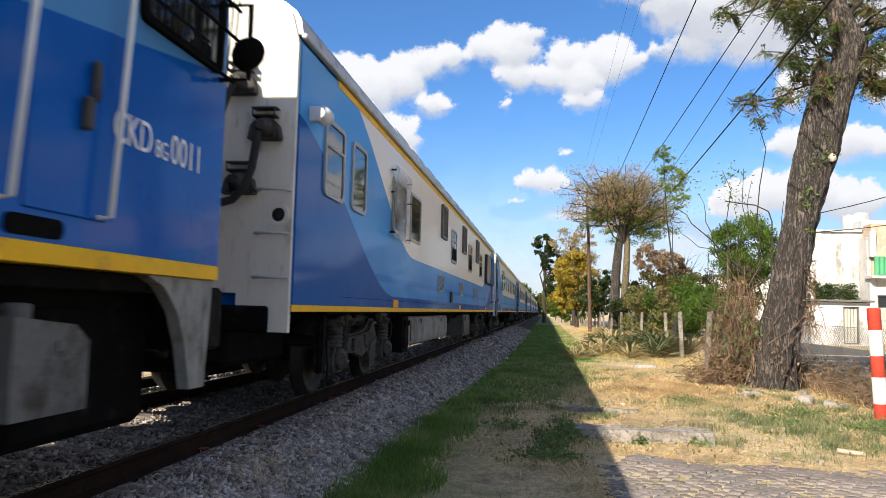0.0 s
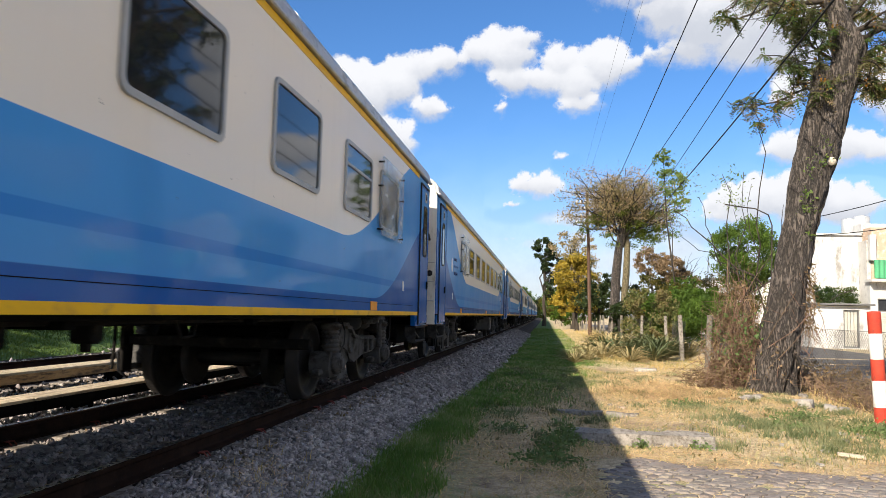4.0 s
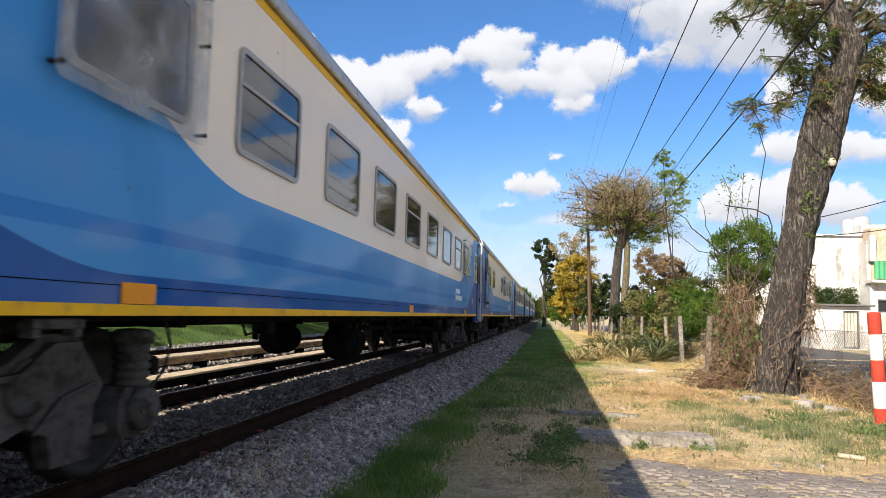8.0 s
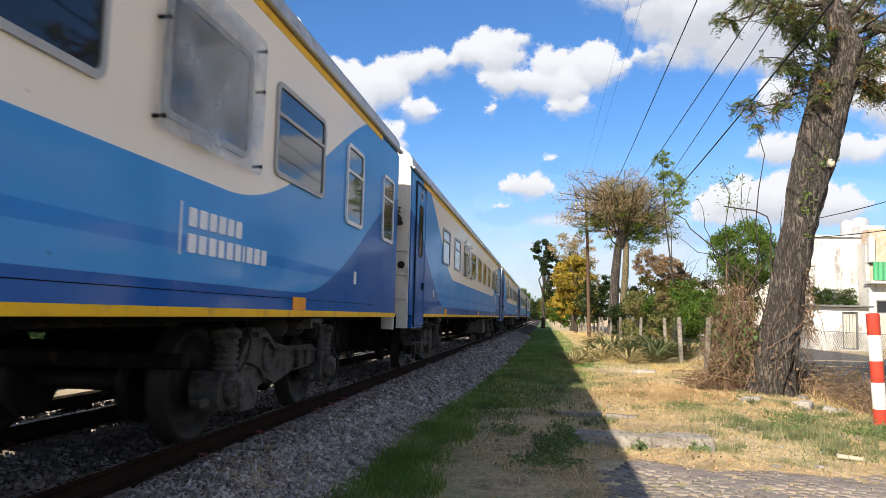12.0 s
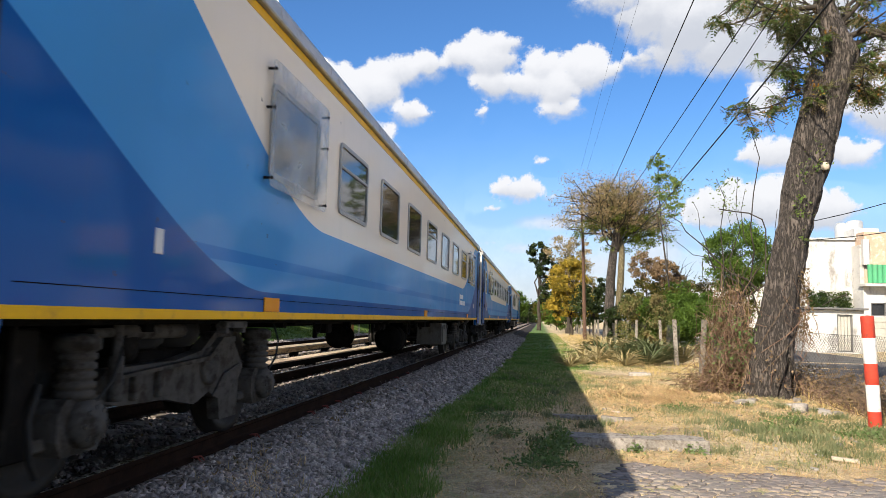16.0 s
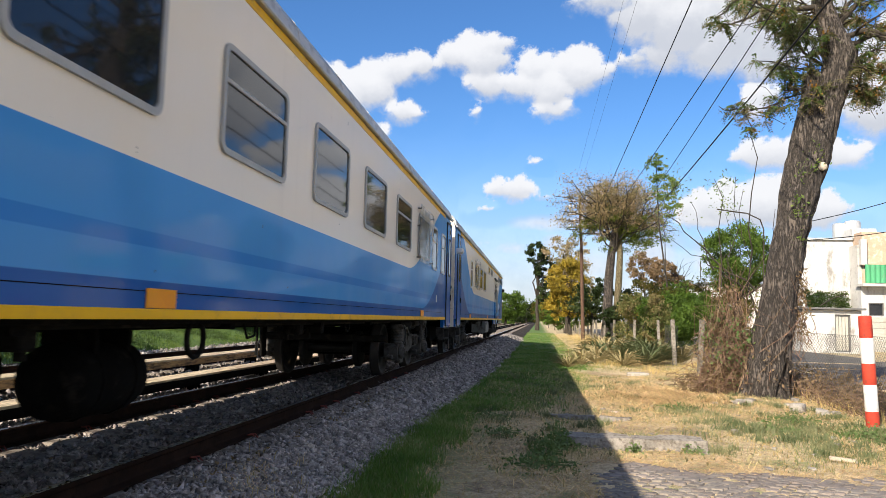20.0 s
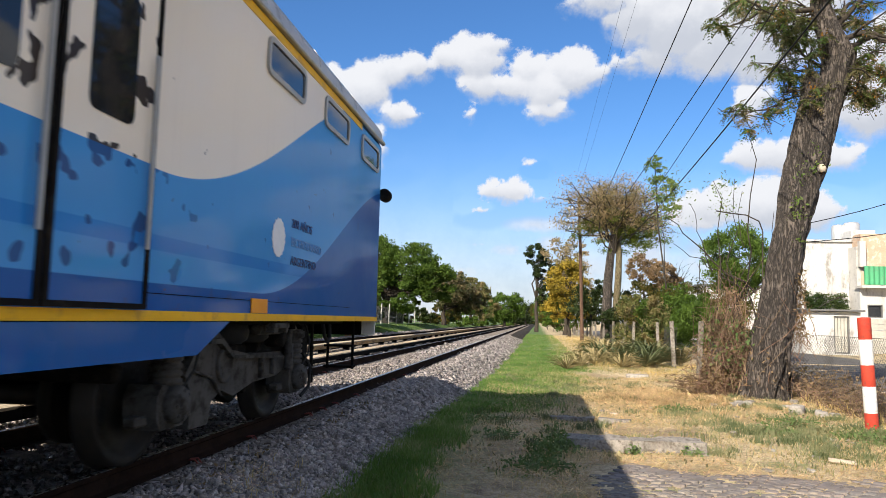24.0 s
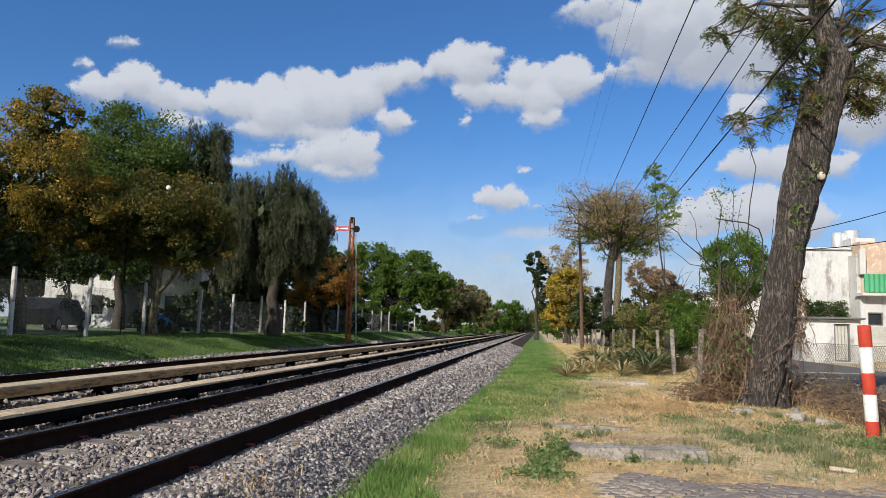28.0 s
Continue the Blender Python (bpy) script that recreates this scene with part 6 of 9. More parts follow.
    part("mirror_bracket", Geo().tube([(0.0, -1.6, 2.58), (0.2, -1.6, 2.58), (0.2, -1.6, 3.1), (0.0, -1.6, 3.1)], 0.018, 6), M["black"], c, "", pose(HW, 0, 0))
    lettering(c, "CKD", -2.80, 1.885, 0.25, M["letter_white"], 0.72, "lettering", "white class lettering")
    lettering(c, "8G", -2.385, 1.885, 0.15, M["letter_white"], 0.8)
    lettering(c, "0011", -2.215, 1.885, 0.25, M["letter_white"], 0.80)
    part("fuel_tank", Geo().prism([(-1.3, 1.2), (1.3, 1.2), (1.35, 0.75), (1.1, 0.3), (-1.1, 0.3), (-1.35, 0.75)], -13.2, -8.6, "y"), M["black"], c, "black fuel tank between the bogies")
    part("sand_box", Geo().prism([(-3.34, 0.52), (-2.80, 0.52), (-2.80, 0.86), (-2.92, 0.94), (-3.34, 0.98)], 1.12, 1.45).box((1.455, -2.98, 0.84), (0.012, 0.14, 0.05)).lathe([(0.07, 0.96), (0.07, 1.03), (0.05, 1.04)], "z", 12, (1.3, -3.15, 0)), M["sand_grey"], c, "grey sand box beside the bogie")
    # added blocks: the dark under the rear end made of black solids
    part("drag_box", Geo().box((0, -2.35, 0.72), (2.3, 1.3, 0.86), bev=0.06).box((0, -5.2, 0.95), (2.3, 5.0, 0.4), bev=0.04), M["black"], c, "black blocks filling the dark around the rear bogie")
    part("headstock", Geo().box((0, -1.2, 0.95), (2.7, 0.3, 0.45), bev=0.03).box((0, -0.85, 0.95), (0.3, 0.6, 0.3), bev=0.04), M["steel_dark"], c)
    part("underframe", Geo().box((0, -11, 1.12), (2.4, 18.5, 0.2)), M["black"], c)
    part("front_cab_window", Geo().prism(rounded(-1.2, 1.2, 2.5, 3.3, 0.1), l0 - 0.01, l0 + 0.01, "y"), M["glass"], c)
    g = Geo()
    for k in range(6):
        g.box((0, -6.5 - 2.1 * k, 3.98), (1.3, 1.5, 0.12), bev=0.03)
    part("roof_hatch", g, M["box_grey"], c)
    for y in (-5.2, -16.8):
        bogie(c, y)
    return c


TRAIN_S = [(0.0, 6.24), (2.4, -21.32), (3.0, -27.72), (5.5, -54.28), (6.5, -64.86), (7.5, -75.34), (10.0, -101.2), (12.5, -125.9), (15.5, -153.75), (18.5, -180.3), (21.5, -206.4), (24.4, -231.75), (28.0, -263.0)]
coaches = build_train()
loco = build_loco()

# ---------------------------------------------------------------- plants
lg = np.random.default_rng(11)


def leaf_mesh(name, pts, size, material, droop=0.0, long=1.7, spread=1.0):
    """A diamond-shaped, slightly folded leaf at each place."""
    n = len(pts)
    s = size * lg.uniform(0.55, 1.3, n)[:, None]
    d = lg.normal(size=(n, 3))
    d[:, 2] = d[:, 2] * (1 - droop) - 1.6 * droop
    d /= np.linalg.norm(d, axis=1)[:, None] + 1e-9
    e = np.cross(d, lg.normal(size=(n, 3)))
    e /= np.linalg.norm(e, axis=1)[:, None] + 1e-9
    nn = np.cross(d, e)
    a, b = pts - d * s * 0.5 * long, pts + d * s * 0.5 * long
    c1 = pts + e * s * 0.42 * spread + nn * s * 0.12
    c2 = pts - e * s * 0.42 * spread + nn * s * 0.12
    v = np.stack([a, c1, b, c2], 1).reshape(-1, 3)
    return fast_mesh(name, v, np.arange(n * 4), 4, material)


def in_ellipsoid(n, c, r, hollow=0.35):
    p = lg.normal(size=(n, 3))
    p /= np.linalg.norm(p, axis=1)[:, None]
    return np.array(c) + p * (hollow + (1 - hollow) * lg.random(n) ** 0.6)[:, None] * np.array(r)


def limb(g, a, b, r0, r1, bend=0.12, n=6, sides=7):
    a, b = Vector(a), Vector(b)
    l = (b - a).length
    off = Vector(lg.normal(size=3)) * l * bend
    pts, rad = [], []
    for k in range(n + 1):
        u = k / n
        w = Vector(lg.normal(size=3)) * l * 0.015 * (0 < k < n)
        pts.append(a.lerp(b, u) + off * math.sin(u * math.pi) + w)
        rad.append(r0 + (r1 - r0) * u)
    g.tube(pts, rad, sides, caps=False)
    return pts


def tree(name, label, base, trunk, crowns, leaf, bark="bark_dark", size=0.2, droop=0.0, per=55, limbs=3, long=1.7, bare=0.0, category="tree", group="", thick=1.0):
    """trunk: places and radii up the stem. crowns: (cx, cy, cz, rx, ry, rz, clusters), places from the base."""
    top = empty(name, pose(*base), label, category, group)
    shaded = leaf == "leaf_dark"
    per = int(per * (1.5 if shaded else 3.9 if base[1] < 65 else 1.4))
    g = Geo()
    g.tube([t[:3] for t in trunk], [t[3] for t in trunk], 10, caps=False)
    ends = []
    for cx, cy, cz, rx, ry, rz, n in crowns:
        many = 2 if category == "tree" and base[1] < 65 and droop < 0.5 else 1
        cl = in_ellipsoid(n * many, (cx, cy, cz), (rx, ry, rz), 0.55)
        for k in range(max(2, n // max(1, limbs) // 2)):
            c = cl[k]
            st = trunk[-1 - (k % min(3, len(trunk) - 1))]
            mid = Vector(st[:3]).lerp(Vector((cx, cy, cz - rz * 0.3)), lg.uniform(0.3, 0.8))
            limb(g, st[:3], mid, st[3] * 0.6 * thick, st[3] * 0.3 * thick, 0.1)
            p = limb(g, mid, c, st[3] * 0.3 * thick, st[3] * 0.07 * thick, 0.12)
            for q in range(2):
                t2 = p[3] + (Vector(cl[(k * 3 + q + 5) % n]) - p[3]) * 0.6
                limb(g, p[3 + q], t2, st[3] * 0.12 * thick, st[3] * 0.03 * thick, 0.1, 4, 5)
        if droop > 0.5:
            strands, along = 30, max(6, per // 30)
            head = np.repeat(cl, strands, 0) + np.clip(lg.normal(size=(len(cl) * strands, 3)), -1.8, 1.8) * np.array([rx, ry, rz]) * 0.10
            drop = lg.uniform(0.25, 1.0, len(head)) * rz * 0.62
            start = np.repeat(head, along, 0)
            u = lg.random(len(start))
            start[:, 2] -= u * np.repeat(drop, along)
            start[:, :2] += lg.normal(size=(len(start), 2)) * 0.035 + np.repeat(lg.normal(size=(len(head), 2)) * 0.10, along, 0) * (u * u)[:, None]
            ends.append(start)
        else:
            sp = min(rx, rz) * 0.13
            w = lg.uniform(0.5, 1.4, len(cl))
            some = int(per * 1.15 / many)
            ends.append(np.repeat(cl, some, 0) + np.clip(lg.normal(size=(len(cl) * some, 3)), -1.7, 1.7) * np.repeat(w, some)[:, None] * np.array([sp, sp, sp * 0.7]))
    part("trunk", g, M[bark], top, "branching trunk and limbs")
    pts = np.concatenate(ends)
    if bare:
        pts = pts[lg.random(len(pts)) > bare]
    me = leaf_mesh("crown", pts, size * (0.7 if shaded else 0.44 if base[1] < 65 else 0.66), M[leaf], min(droop, 0.9), long)
    part("crown", me, None, top)
    if base[0] < -12 and 22 < base[1] < 50 and category == "tree":     # near-black leaves added in the crown: its inner shade put into colour
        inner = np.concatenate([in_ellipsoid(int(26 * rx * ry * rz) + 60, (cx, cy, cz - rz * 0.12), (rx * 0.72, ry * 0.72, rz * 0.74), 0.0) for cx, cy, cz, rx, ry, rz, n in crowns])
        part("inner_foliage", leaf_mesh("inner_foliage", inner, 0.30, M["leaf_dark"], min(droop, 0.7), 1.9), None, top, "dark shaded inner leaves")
    return top


def straight(h, r, lean=(0, 0), wob=0.1, n=5):
    return [(lean[0] * k / n + wob * math.sin(k * 2.1) * (k > 0), lean[1] * k / n + wob * math.cos(k * 1.7) * (k > 0), h * k / n, r * (1.25 if k == 0 else 1 - 0.45 * k / n)) for k in range(n + 1)]


def build_left_trees():
    tree("tree", "tall tree in dull autumn yellow behind the fence", (-18.6, 24.5, 1.0), straight(4.5, 0.22), [(-0.6, 0, 5.2, 3.4, 3.0, 2.6, 60), (0.4, 0, 7.6, 1.6, 1.5, 1.6, 16), (1.6, 0.4, 4.4, 2.0, 2.0, 1.5, 26)], "leaf_yellow", size=0.16, per=95)
    tree("tree", "broad dark green tree rising behind others", (-23.2, 38.5, 1.0), straight(6.5, 0.3), [(0.2, 0, 9.4, 3.3, 3.0, 3.2, 60), (-3.0, 0, 9.2, 1.8, 1.8, 2.4, 26), (0, 0, 5.2, 3.4, 3.0, 2.4, 36)], "leaf_green", size=0.25, per=115)
    forked = [(0.0, 0, 0, 0.2), (-0.05, 0, 0.8, 0.17), (0.05, 0.0, 1.6, 0.16), (0.1, 0, 2.6, 0.14), (0.3, 0, 3.6, 0.1)]
    tree("tree", "olive-green tree turning orange, pale forked trunk at the fence", (-14.75, 26.9, 1.0), forked, [(0.1, 0.2, 4.6, 2.9, 2.6, 1.9, 66), (-1.6, 0, 3.9, 1.6, 1.6, 1.2, 18), (1.6, 0, 3.7, 1.5, 1.6, 1.3, 18)], "leaf_olive", "bark_yellow", 0.17, per=75)
    tree("tree", "grey-green weeping pepper tree behind the olive tree", (-18.6, 40.5, 1.0), straight(6, 0.32), [(-1.0, 0, 9.9, 1.9, 2.0, 2.6, 46), (-3.4, 0, 8.6, 2.0, 2.0, 2.8, 36), (-2.0, 0, 6.2, 2.4, 2.0, 2.2, 30)], "leaf_grey", size=0.10, droop=0.88, per=130, long=6.0)
    tree("tree", "large weeping pepper tree with hanging grey-green sprays", (-13.5, 36.5, 1.0), straight(4.6, 0.34), [(0.2, 0, 6.3, 2.7, 2.6, 2.4, 80), (-1.9, 0, 5.6, 1.8, 2.0, 2.6, 44), (1.0, 0, 4.8, 1.7, 1.8, 1.9, 34)], "leaf_grey", size=0.085, droop=0.88, per=165, long=7.0)
    tree("tree", "small orange autumn tree beside the signal", (-14.4, 48.5, 1.0), straight(2.0, 0.14), [(0.1, 0, 3.5, 2.3, 2.0, 1.7, 46), (-0.8, 0, 2.4, 1.8, 1.6, 1.1, 26)], "leaf_orange", size=0.17, per=60)
    tree("tree", "broad fresh green tree beyond the signal", (-15.9, 76, 1.0), straight(4, 0.35), [(-1.5, 0, 6.4, 3.4, 3.2, 2.8, 110), (2.0, 1, 6.0, 3.6, 3.0, 2.6, 110), (5.0, 2, 4.6, 2.4, 2.6, 2.2, 60), (0, 0, 3.2, 4.8, 3, 2.0, 110)], "leaf_mid", size=0.22, per=120)
    tree("tree", "grey-green tree in the row along the fence", (-11.6, 91, 0.9), straight(3, 0.3), [(0.2, 0, 4.4, 3.0, 3, 2.6, 90), (2.4, 2, 3.2, 2.4, 2, 2.0, 60)], "leaf_street", size=0.28, per=90)
    tree("tree", "brownish half-bare tree far along the fence", (-10.9, 121, 0.8), straight(3, 0.3), [(0, 0, 4.8, 3.2, 3, 3.0, 80), (2.2, 0, 3.0, 2.4, 2, 2.0, 50)], "leaf_mixed", size=0.32, per=80)
    tree("tree", "bright green tree far along the line", (-6.8, 152, 0.4), straight(3, 0.3), [(0, 0, 4.0, 4.2, 3, 3.2, 90), (-3.0, 0, 2.8, 2.6, 2, 2.0, 50)], "leaf_mid", size=0.40, per=70)
    tree("tree", "dark tree at the far end of the line", (-3.6, 222, 0.2), straight(3, 0.3), [(0, 0, 4.2, 3.2, 3, 2.8, 40)], "leaf_dark", size=0.55, per=50)
    # trees out of view on the left, added to shade the bank and the row
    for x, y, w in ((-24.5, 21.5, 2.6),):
        tree("tree", "unseen dense tree added beside the row to cast shade", (x, y, 1.0), straight(4.0, 0.25), [(0, 0, 5.6, w * 1.2, w, 2.6, 50), (0.3, 0.3, 2.8, w, w, 1.4, 30)], "leaf_dark", size=0.3, per=40)
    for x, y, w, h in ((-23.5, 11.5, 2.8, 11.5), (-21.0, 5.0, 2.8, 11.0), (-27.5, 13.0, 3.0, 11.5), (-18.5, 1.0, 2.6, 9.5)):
        tree("tree", "tall unseen tree added to shade the bank and fence row", (x, y, 1.0), straight(h * 0.5, 0.26), [(0, 0, h * 0.66, w, w, h * 0.30, 60), (0.2, 0, h * 0.34, w * 0.9, w * 0.9, h * 0.2, 40)], "leaf_dark", size=0.5, per=20)
    # dark trees added to close the gaps; their leaf colour holds the canopy shade
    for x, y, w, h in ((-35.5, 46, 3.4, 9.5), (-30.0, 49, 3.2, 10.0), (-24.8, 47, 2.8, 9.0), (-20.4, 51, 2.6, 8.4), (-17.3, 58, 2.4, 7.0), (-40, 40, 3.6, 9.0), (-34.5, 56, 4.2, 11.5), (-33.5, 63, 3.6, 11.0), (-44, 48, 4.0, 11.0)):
        tree("tree", "tall dark tree filling the shaded gaps behind the row", (x, y, 1.0), straight(h * 0.5, 0.22), [(0, 0, h * 0.62, w, w * 0.8, h * 0.34, 70), (0.4, 0, h * 0.36, w * 0.8, w * 0.7, h * 0.16, 30)], "leaf_dark", size=0.62, per=26)
    # added dark trees: the shaded lower foliage of the row, put into leaf colour
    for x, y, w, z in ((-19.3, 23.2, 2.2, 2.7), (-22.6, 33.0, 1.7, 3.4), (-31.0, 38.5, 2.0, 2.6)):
        tree("tree", "low dark-leaved tree standing for shaded lower foliage", (x, y, 1.0), straight(1.8, 0.11), [(0, 0, z, w, w * 0.8, 1.35, 46)], "leaf_dark", size=0.16, per=60)
    # undergrowth behind the fence; its dark leaves put the canopy shade into colour
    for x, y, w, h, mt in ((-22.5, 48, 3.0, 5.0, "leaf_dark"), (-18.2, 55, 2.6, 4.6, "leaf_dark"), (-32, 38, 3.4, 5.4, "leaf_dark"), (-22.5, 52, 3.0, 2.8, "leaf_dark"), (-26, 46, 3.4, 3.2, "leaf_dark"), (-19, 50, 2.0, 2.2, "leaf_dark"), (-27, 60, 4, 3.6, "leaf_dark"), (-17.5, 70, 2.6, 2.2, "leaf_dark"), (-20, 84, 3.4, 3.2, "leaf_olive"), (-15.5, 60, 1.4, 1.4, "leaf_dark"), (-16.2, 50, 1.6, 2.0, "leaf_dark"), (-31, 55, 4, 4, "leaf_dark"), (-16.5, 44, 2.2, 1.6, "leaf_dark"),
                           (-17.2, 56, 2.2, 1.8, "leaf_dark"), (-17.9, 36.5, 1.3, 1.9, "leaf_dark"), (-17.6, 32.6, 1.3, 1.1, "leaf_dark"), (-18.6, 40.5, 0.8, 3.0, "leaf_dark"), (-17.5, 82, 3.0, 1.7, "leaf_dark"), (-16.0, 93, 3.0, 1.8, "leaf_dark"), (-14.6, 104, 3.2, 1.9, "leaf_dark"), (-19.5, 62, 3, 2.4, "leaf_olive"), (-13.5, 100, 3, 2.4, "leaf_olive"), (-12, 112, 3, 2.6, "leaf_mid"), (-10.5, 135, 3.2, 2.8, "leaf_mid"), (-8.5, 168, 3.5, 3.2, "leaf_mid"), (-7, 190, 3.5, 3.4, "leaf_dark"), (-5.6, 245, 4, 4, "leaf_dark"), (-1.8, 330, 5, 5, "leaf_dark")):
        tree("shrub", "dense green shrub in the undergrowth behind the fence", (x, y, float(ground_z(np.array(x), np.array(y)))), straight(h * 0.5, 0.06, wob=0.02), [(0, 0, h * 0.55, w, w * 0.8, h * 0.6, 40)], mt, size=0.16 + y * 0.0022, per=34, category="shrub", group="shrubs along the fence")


def frond_mesh(name, pts, length, size, material, pairs=7):
    """Feathery leaves: at each place a drooping stalk with leaflets in pairs."""
    n = len(pts)
    d = lg.normal(size=(n, 3)) * np.array([1, 1, 0.55]) - np.array([0, 0, 0.25])
    d /= np.linalg.norm(d, axis=1)[:, None]
    e = np.cross(d, lg.normal(size=(n, 3)) * 0.35 + np.array([0, 0, 1]))
    e /= np.linalg.norm(e, axis=1)[:, None] + 1e-9
    ln = (length * lg.uniform(0.6, 1.25, n))[:, None]
    out = []
    for k in range(pairs):
        u = (k + 0.6) / pairs
        c = pts + d * ln * u - np.array([0, 0, 1]) * ln * 0.45 * u * u
        for s in (-1, 1):
            ax = e * s * 0.85 + d * 0.5 - np.array([0, 0, 0.25])
            w = np.cross(ax, e + d * 0.3 + lg.normal(size=(n, 3)) * 0.3)
            w = np.cross(ax, w)
            w /= np.linalg.norm(w, axis=1)[:, None] + 1e-9
            sz = size * (1.15 - 0.6 * abs(u - 0.45)) * lg.uniform(0.8, 1.2, n)[:, None]
            out.append(np.stack([c, c + ax * sz * 0.9 + w * sz * 0.42, c + ax * sz * 2.0, c + ax * sz * 0.9 - w * sz * 0.42], 1))
    v = np.concatenate(out, 0).reshape(-1, 3)
    return fast_mesh(name, v, np.arange(len(v)), 4, material)


def big_tree():
    """The old leaning street tree with two stems grown together."""
    top = empty("street_tree", pose(5.37, 17.6, 0.0), "old leaning street tree with deeply furrowed bark and sparse leaves", "tree")
    def stem(rows, sides=64, knob=0.12):
        g = Geo()
        pts, rad = [r[:3] for r in rows], [r[3] * 0.9 for r in rows]
        fine_p, fine_r = [], []
        for i in range(len(pts) - 1):
            for k in range(9):
                u = k / 9
                fine_p.append(tuple(Vector(pts[i]).lerp(Vector(pts[i + 1]), u)))
                fine_r.append(rad[i] + (rad[i + 1] - rad[i]) * u)
        fine_p.append(pts[-1])
        fine_r.append(rad[-1])
        g.tube(fine_p, fine_r, sides, caps=True)
        vs = []
        for n, v in enumerate(g.v):
            i = min(n // sides, len(fine_p) - 1)
            c = Vector(fine_p[i])
            o = Vector(v) - c
            a = math.atan2(o.y, o.x)
            rough = 0.05 * math.sin(a * 11 + v[2] * 1.3 + 2 * math.sin(v[2] * 2.1)) - 0.09 * abs(math.sin(a * 9.5 - v[2] * 1.1 + 3 * noise.noise(Vector(v) * 0.9))) + 0.03 + knob * noise.noise(Vector(v) * 1.6) + 0.05 * noise.noise(Vector(v) * 6)
            vs.append(tuple(c + o * (1 + rough)))
        g.v = vs
        return g
    main = [(-0.30, 0, -0.1, 0.66), (-0.28, 0, 0.25, 0.56), (-0.18, 0, 0.9, 0.49), (0.02, 0, 1.95, 0.43), (0.16, 0, 2.8, 0.40), (0.32, 0, 3.6, 0.40), (0.54, 0, 4.5, 0.41), (0.84, 0.05, 5.3, 0.38), (1.06, 0.05, 6.0, 0.34), (1.22, 0.05, 6.6, 0.32), (1.38, 0, 7.3, 0.33), (1.50, 0, 7.85, 0.42), (1.32, 0, 8.4, 0.31), (1.14, 0, 9.05, 0.25), (1.12, 0, 10.0, 0.22), (1.2, 0.2, 11.0, 0.18), (1.1, 0.4, 12.2, 0.12)]
    part("trunk", stem(main), M["bark"], top, "leaning furrowed grey-brown trunk")
    side = [(0.16, 0.05, 2.6, 0.16), (0.24, 0.06, 3.6, 0.26), (0.36, 0.06, 4.6, 0.28), (0.52, 0.06, 5.4, 0.27), (0.68, 0.05, 6.1, 0.26), (0.84, 0.05, 6.7, 0.25), (0.90, 0.05, 7.1, 0.25), (0.92, 0.05, 7.4, 0.24), (0.94, 0.05, 7.55, 0.12)]
    part("side_stem", stem(side, 44), M["bark"], top, "second stem grown against the trunk")
    for x, z, r, ax in ((0.98, 5.22, 0.10, -0.5),):
        part("cut_limb", Geo().lathe([(r * 1.15, 0.25), (r, 0.05), (r * 0.94, -0.10), (r * 0.8, -0.115), (0.01, -0.118)], "y", 18), M["cut"], top, "pale sawn-off limb stub", pose(x, -0.22, z, 8, 0, -20))
    br = Geo()
    tips = []
    def bough(a, b, r0, r1, sub=3, bend=0.1):
        p = limb(br, a, b, r0 * 0.72, r1 * 0.7, bend * 1.5, 9, 7)
        for k in range(sub):
            s = p[3 + (k * 2) % 5]
            e = s + (Vector(b) - Vector(a)) * lg.uniform(0.25, 0.5) + Vector((lg.normal() * 0.4, lg.normal() * 0.5, lg.normal() * 0.35 + 0.1))
            q = limb(br, s, e, r1 * 0.8 + 0.008, 0.008, 0.15, 5, 5)
            tips.extend([q[2], q[3], q[4], q[5]])
            for j in range(4):
                e2 = q[3] + Vector((lg.normal() * 0.35, lg.normal() * 0.35, lg.normal() * 0.3))
                w = limb(br, q[3], e2, 0.01, 0.004, 0.15, 3, 4)
                tips.extend([w[1], w[2], w[3]])
        tips.extend([p[-1], p[-2], p[-3]])
    for a, b, r0, r1, sub in (((1.36, 0, 8.2), (3.2, -0.3, 8.0), 0.12, 0.04, 4), ((1.45, 0, 7.7), (3.4, 0.2, 7.2), 0.10, 0.03, 4), ((1.5, 0, 8.0), (3.3, 0.4, 8.9), 0.13, 0.05, 4),
                              ((1.36, 0, 8.3), (2.4, 0.2, 9.6), 0.14, 0.06, 4), ((1.32, 0, 9.0), (2.6, -0.5, 10.2), 0.1, 0.04, 4), ((1.3, 0, 9.2), (-0.6, -0.2, 9.25), 0.11, 0.03, 5), ((1.3, 0, 9.3), (-1.2, 0.3, 9.0), 0.08, 0.02, 2),
                              ((1.35, 0, 9.8), (0.2, 0.3, 10.6), 0.1, 0.03, 4), ((1.2, 0, 7.6), (0.1, -0.3, 8.5), 0.06, 0.02, 5), ((1.1, 0, 7.3), (-0.3, 0.3, 7.9), 0.05, 0.015, 5), ((0.9, 0, 7.3), (0.2, -0.2, 7.0), 0.05, 0.015, 4),
                              ((0.8, 0, 7.0), (-0.2, 0.1, 6.5), 0.04, 0.012, 4), ((1.25, 0, 8.6), (0.3, 0.3, 8.8), 0.06, 0.02, 5), ((1.2, 0, 8.5), (0.5, 0.0, 9.4), 0.06, 0.02, 5), ((1.5, 0, 7.4), (2.4, 0.1, 6.7), 0.04, 0.012, 4), ((1.6, 0, 7.9), (2.6, 0.3, 7.0), 0.04, 0.012, 3)):
        bough(a, b, r0, r1, sub)
    part("bough", br, M["bark_dark"], top, "crooked dark boughs and twigs")
    P = np.array([tuple(t) for t in tips])
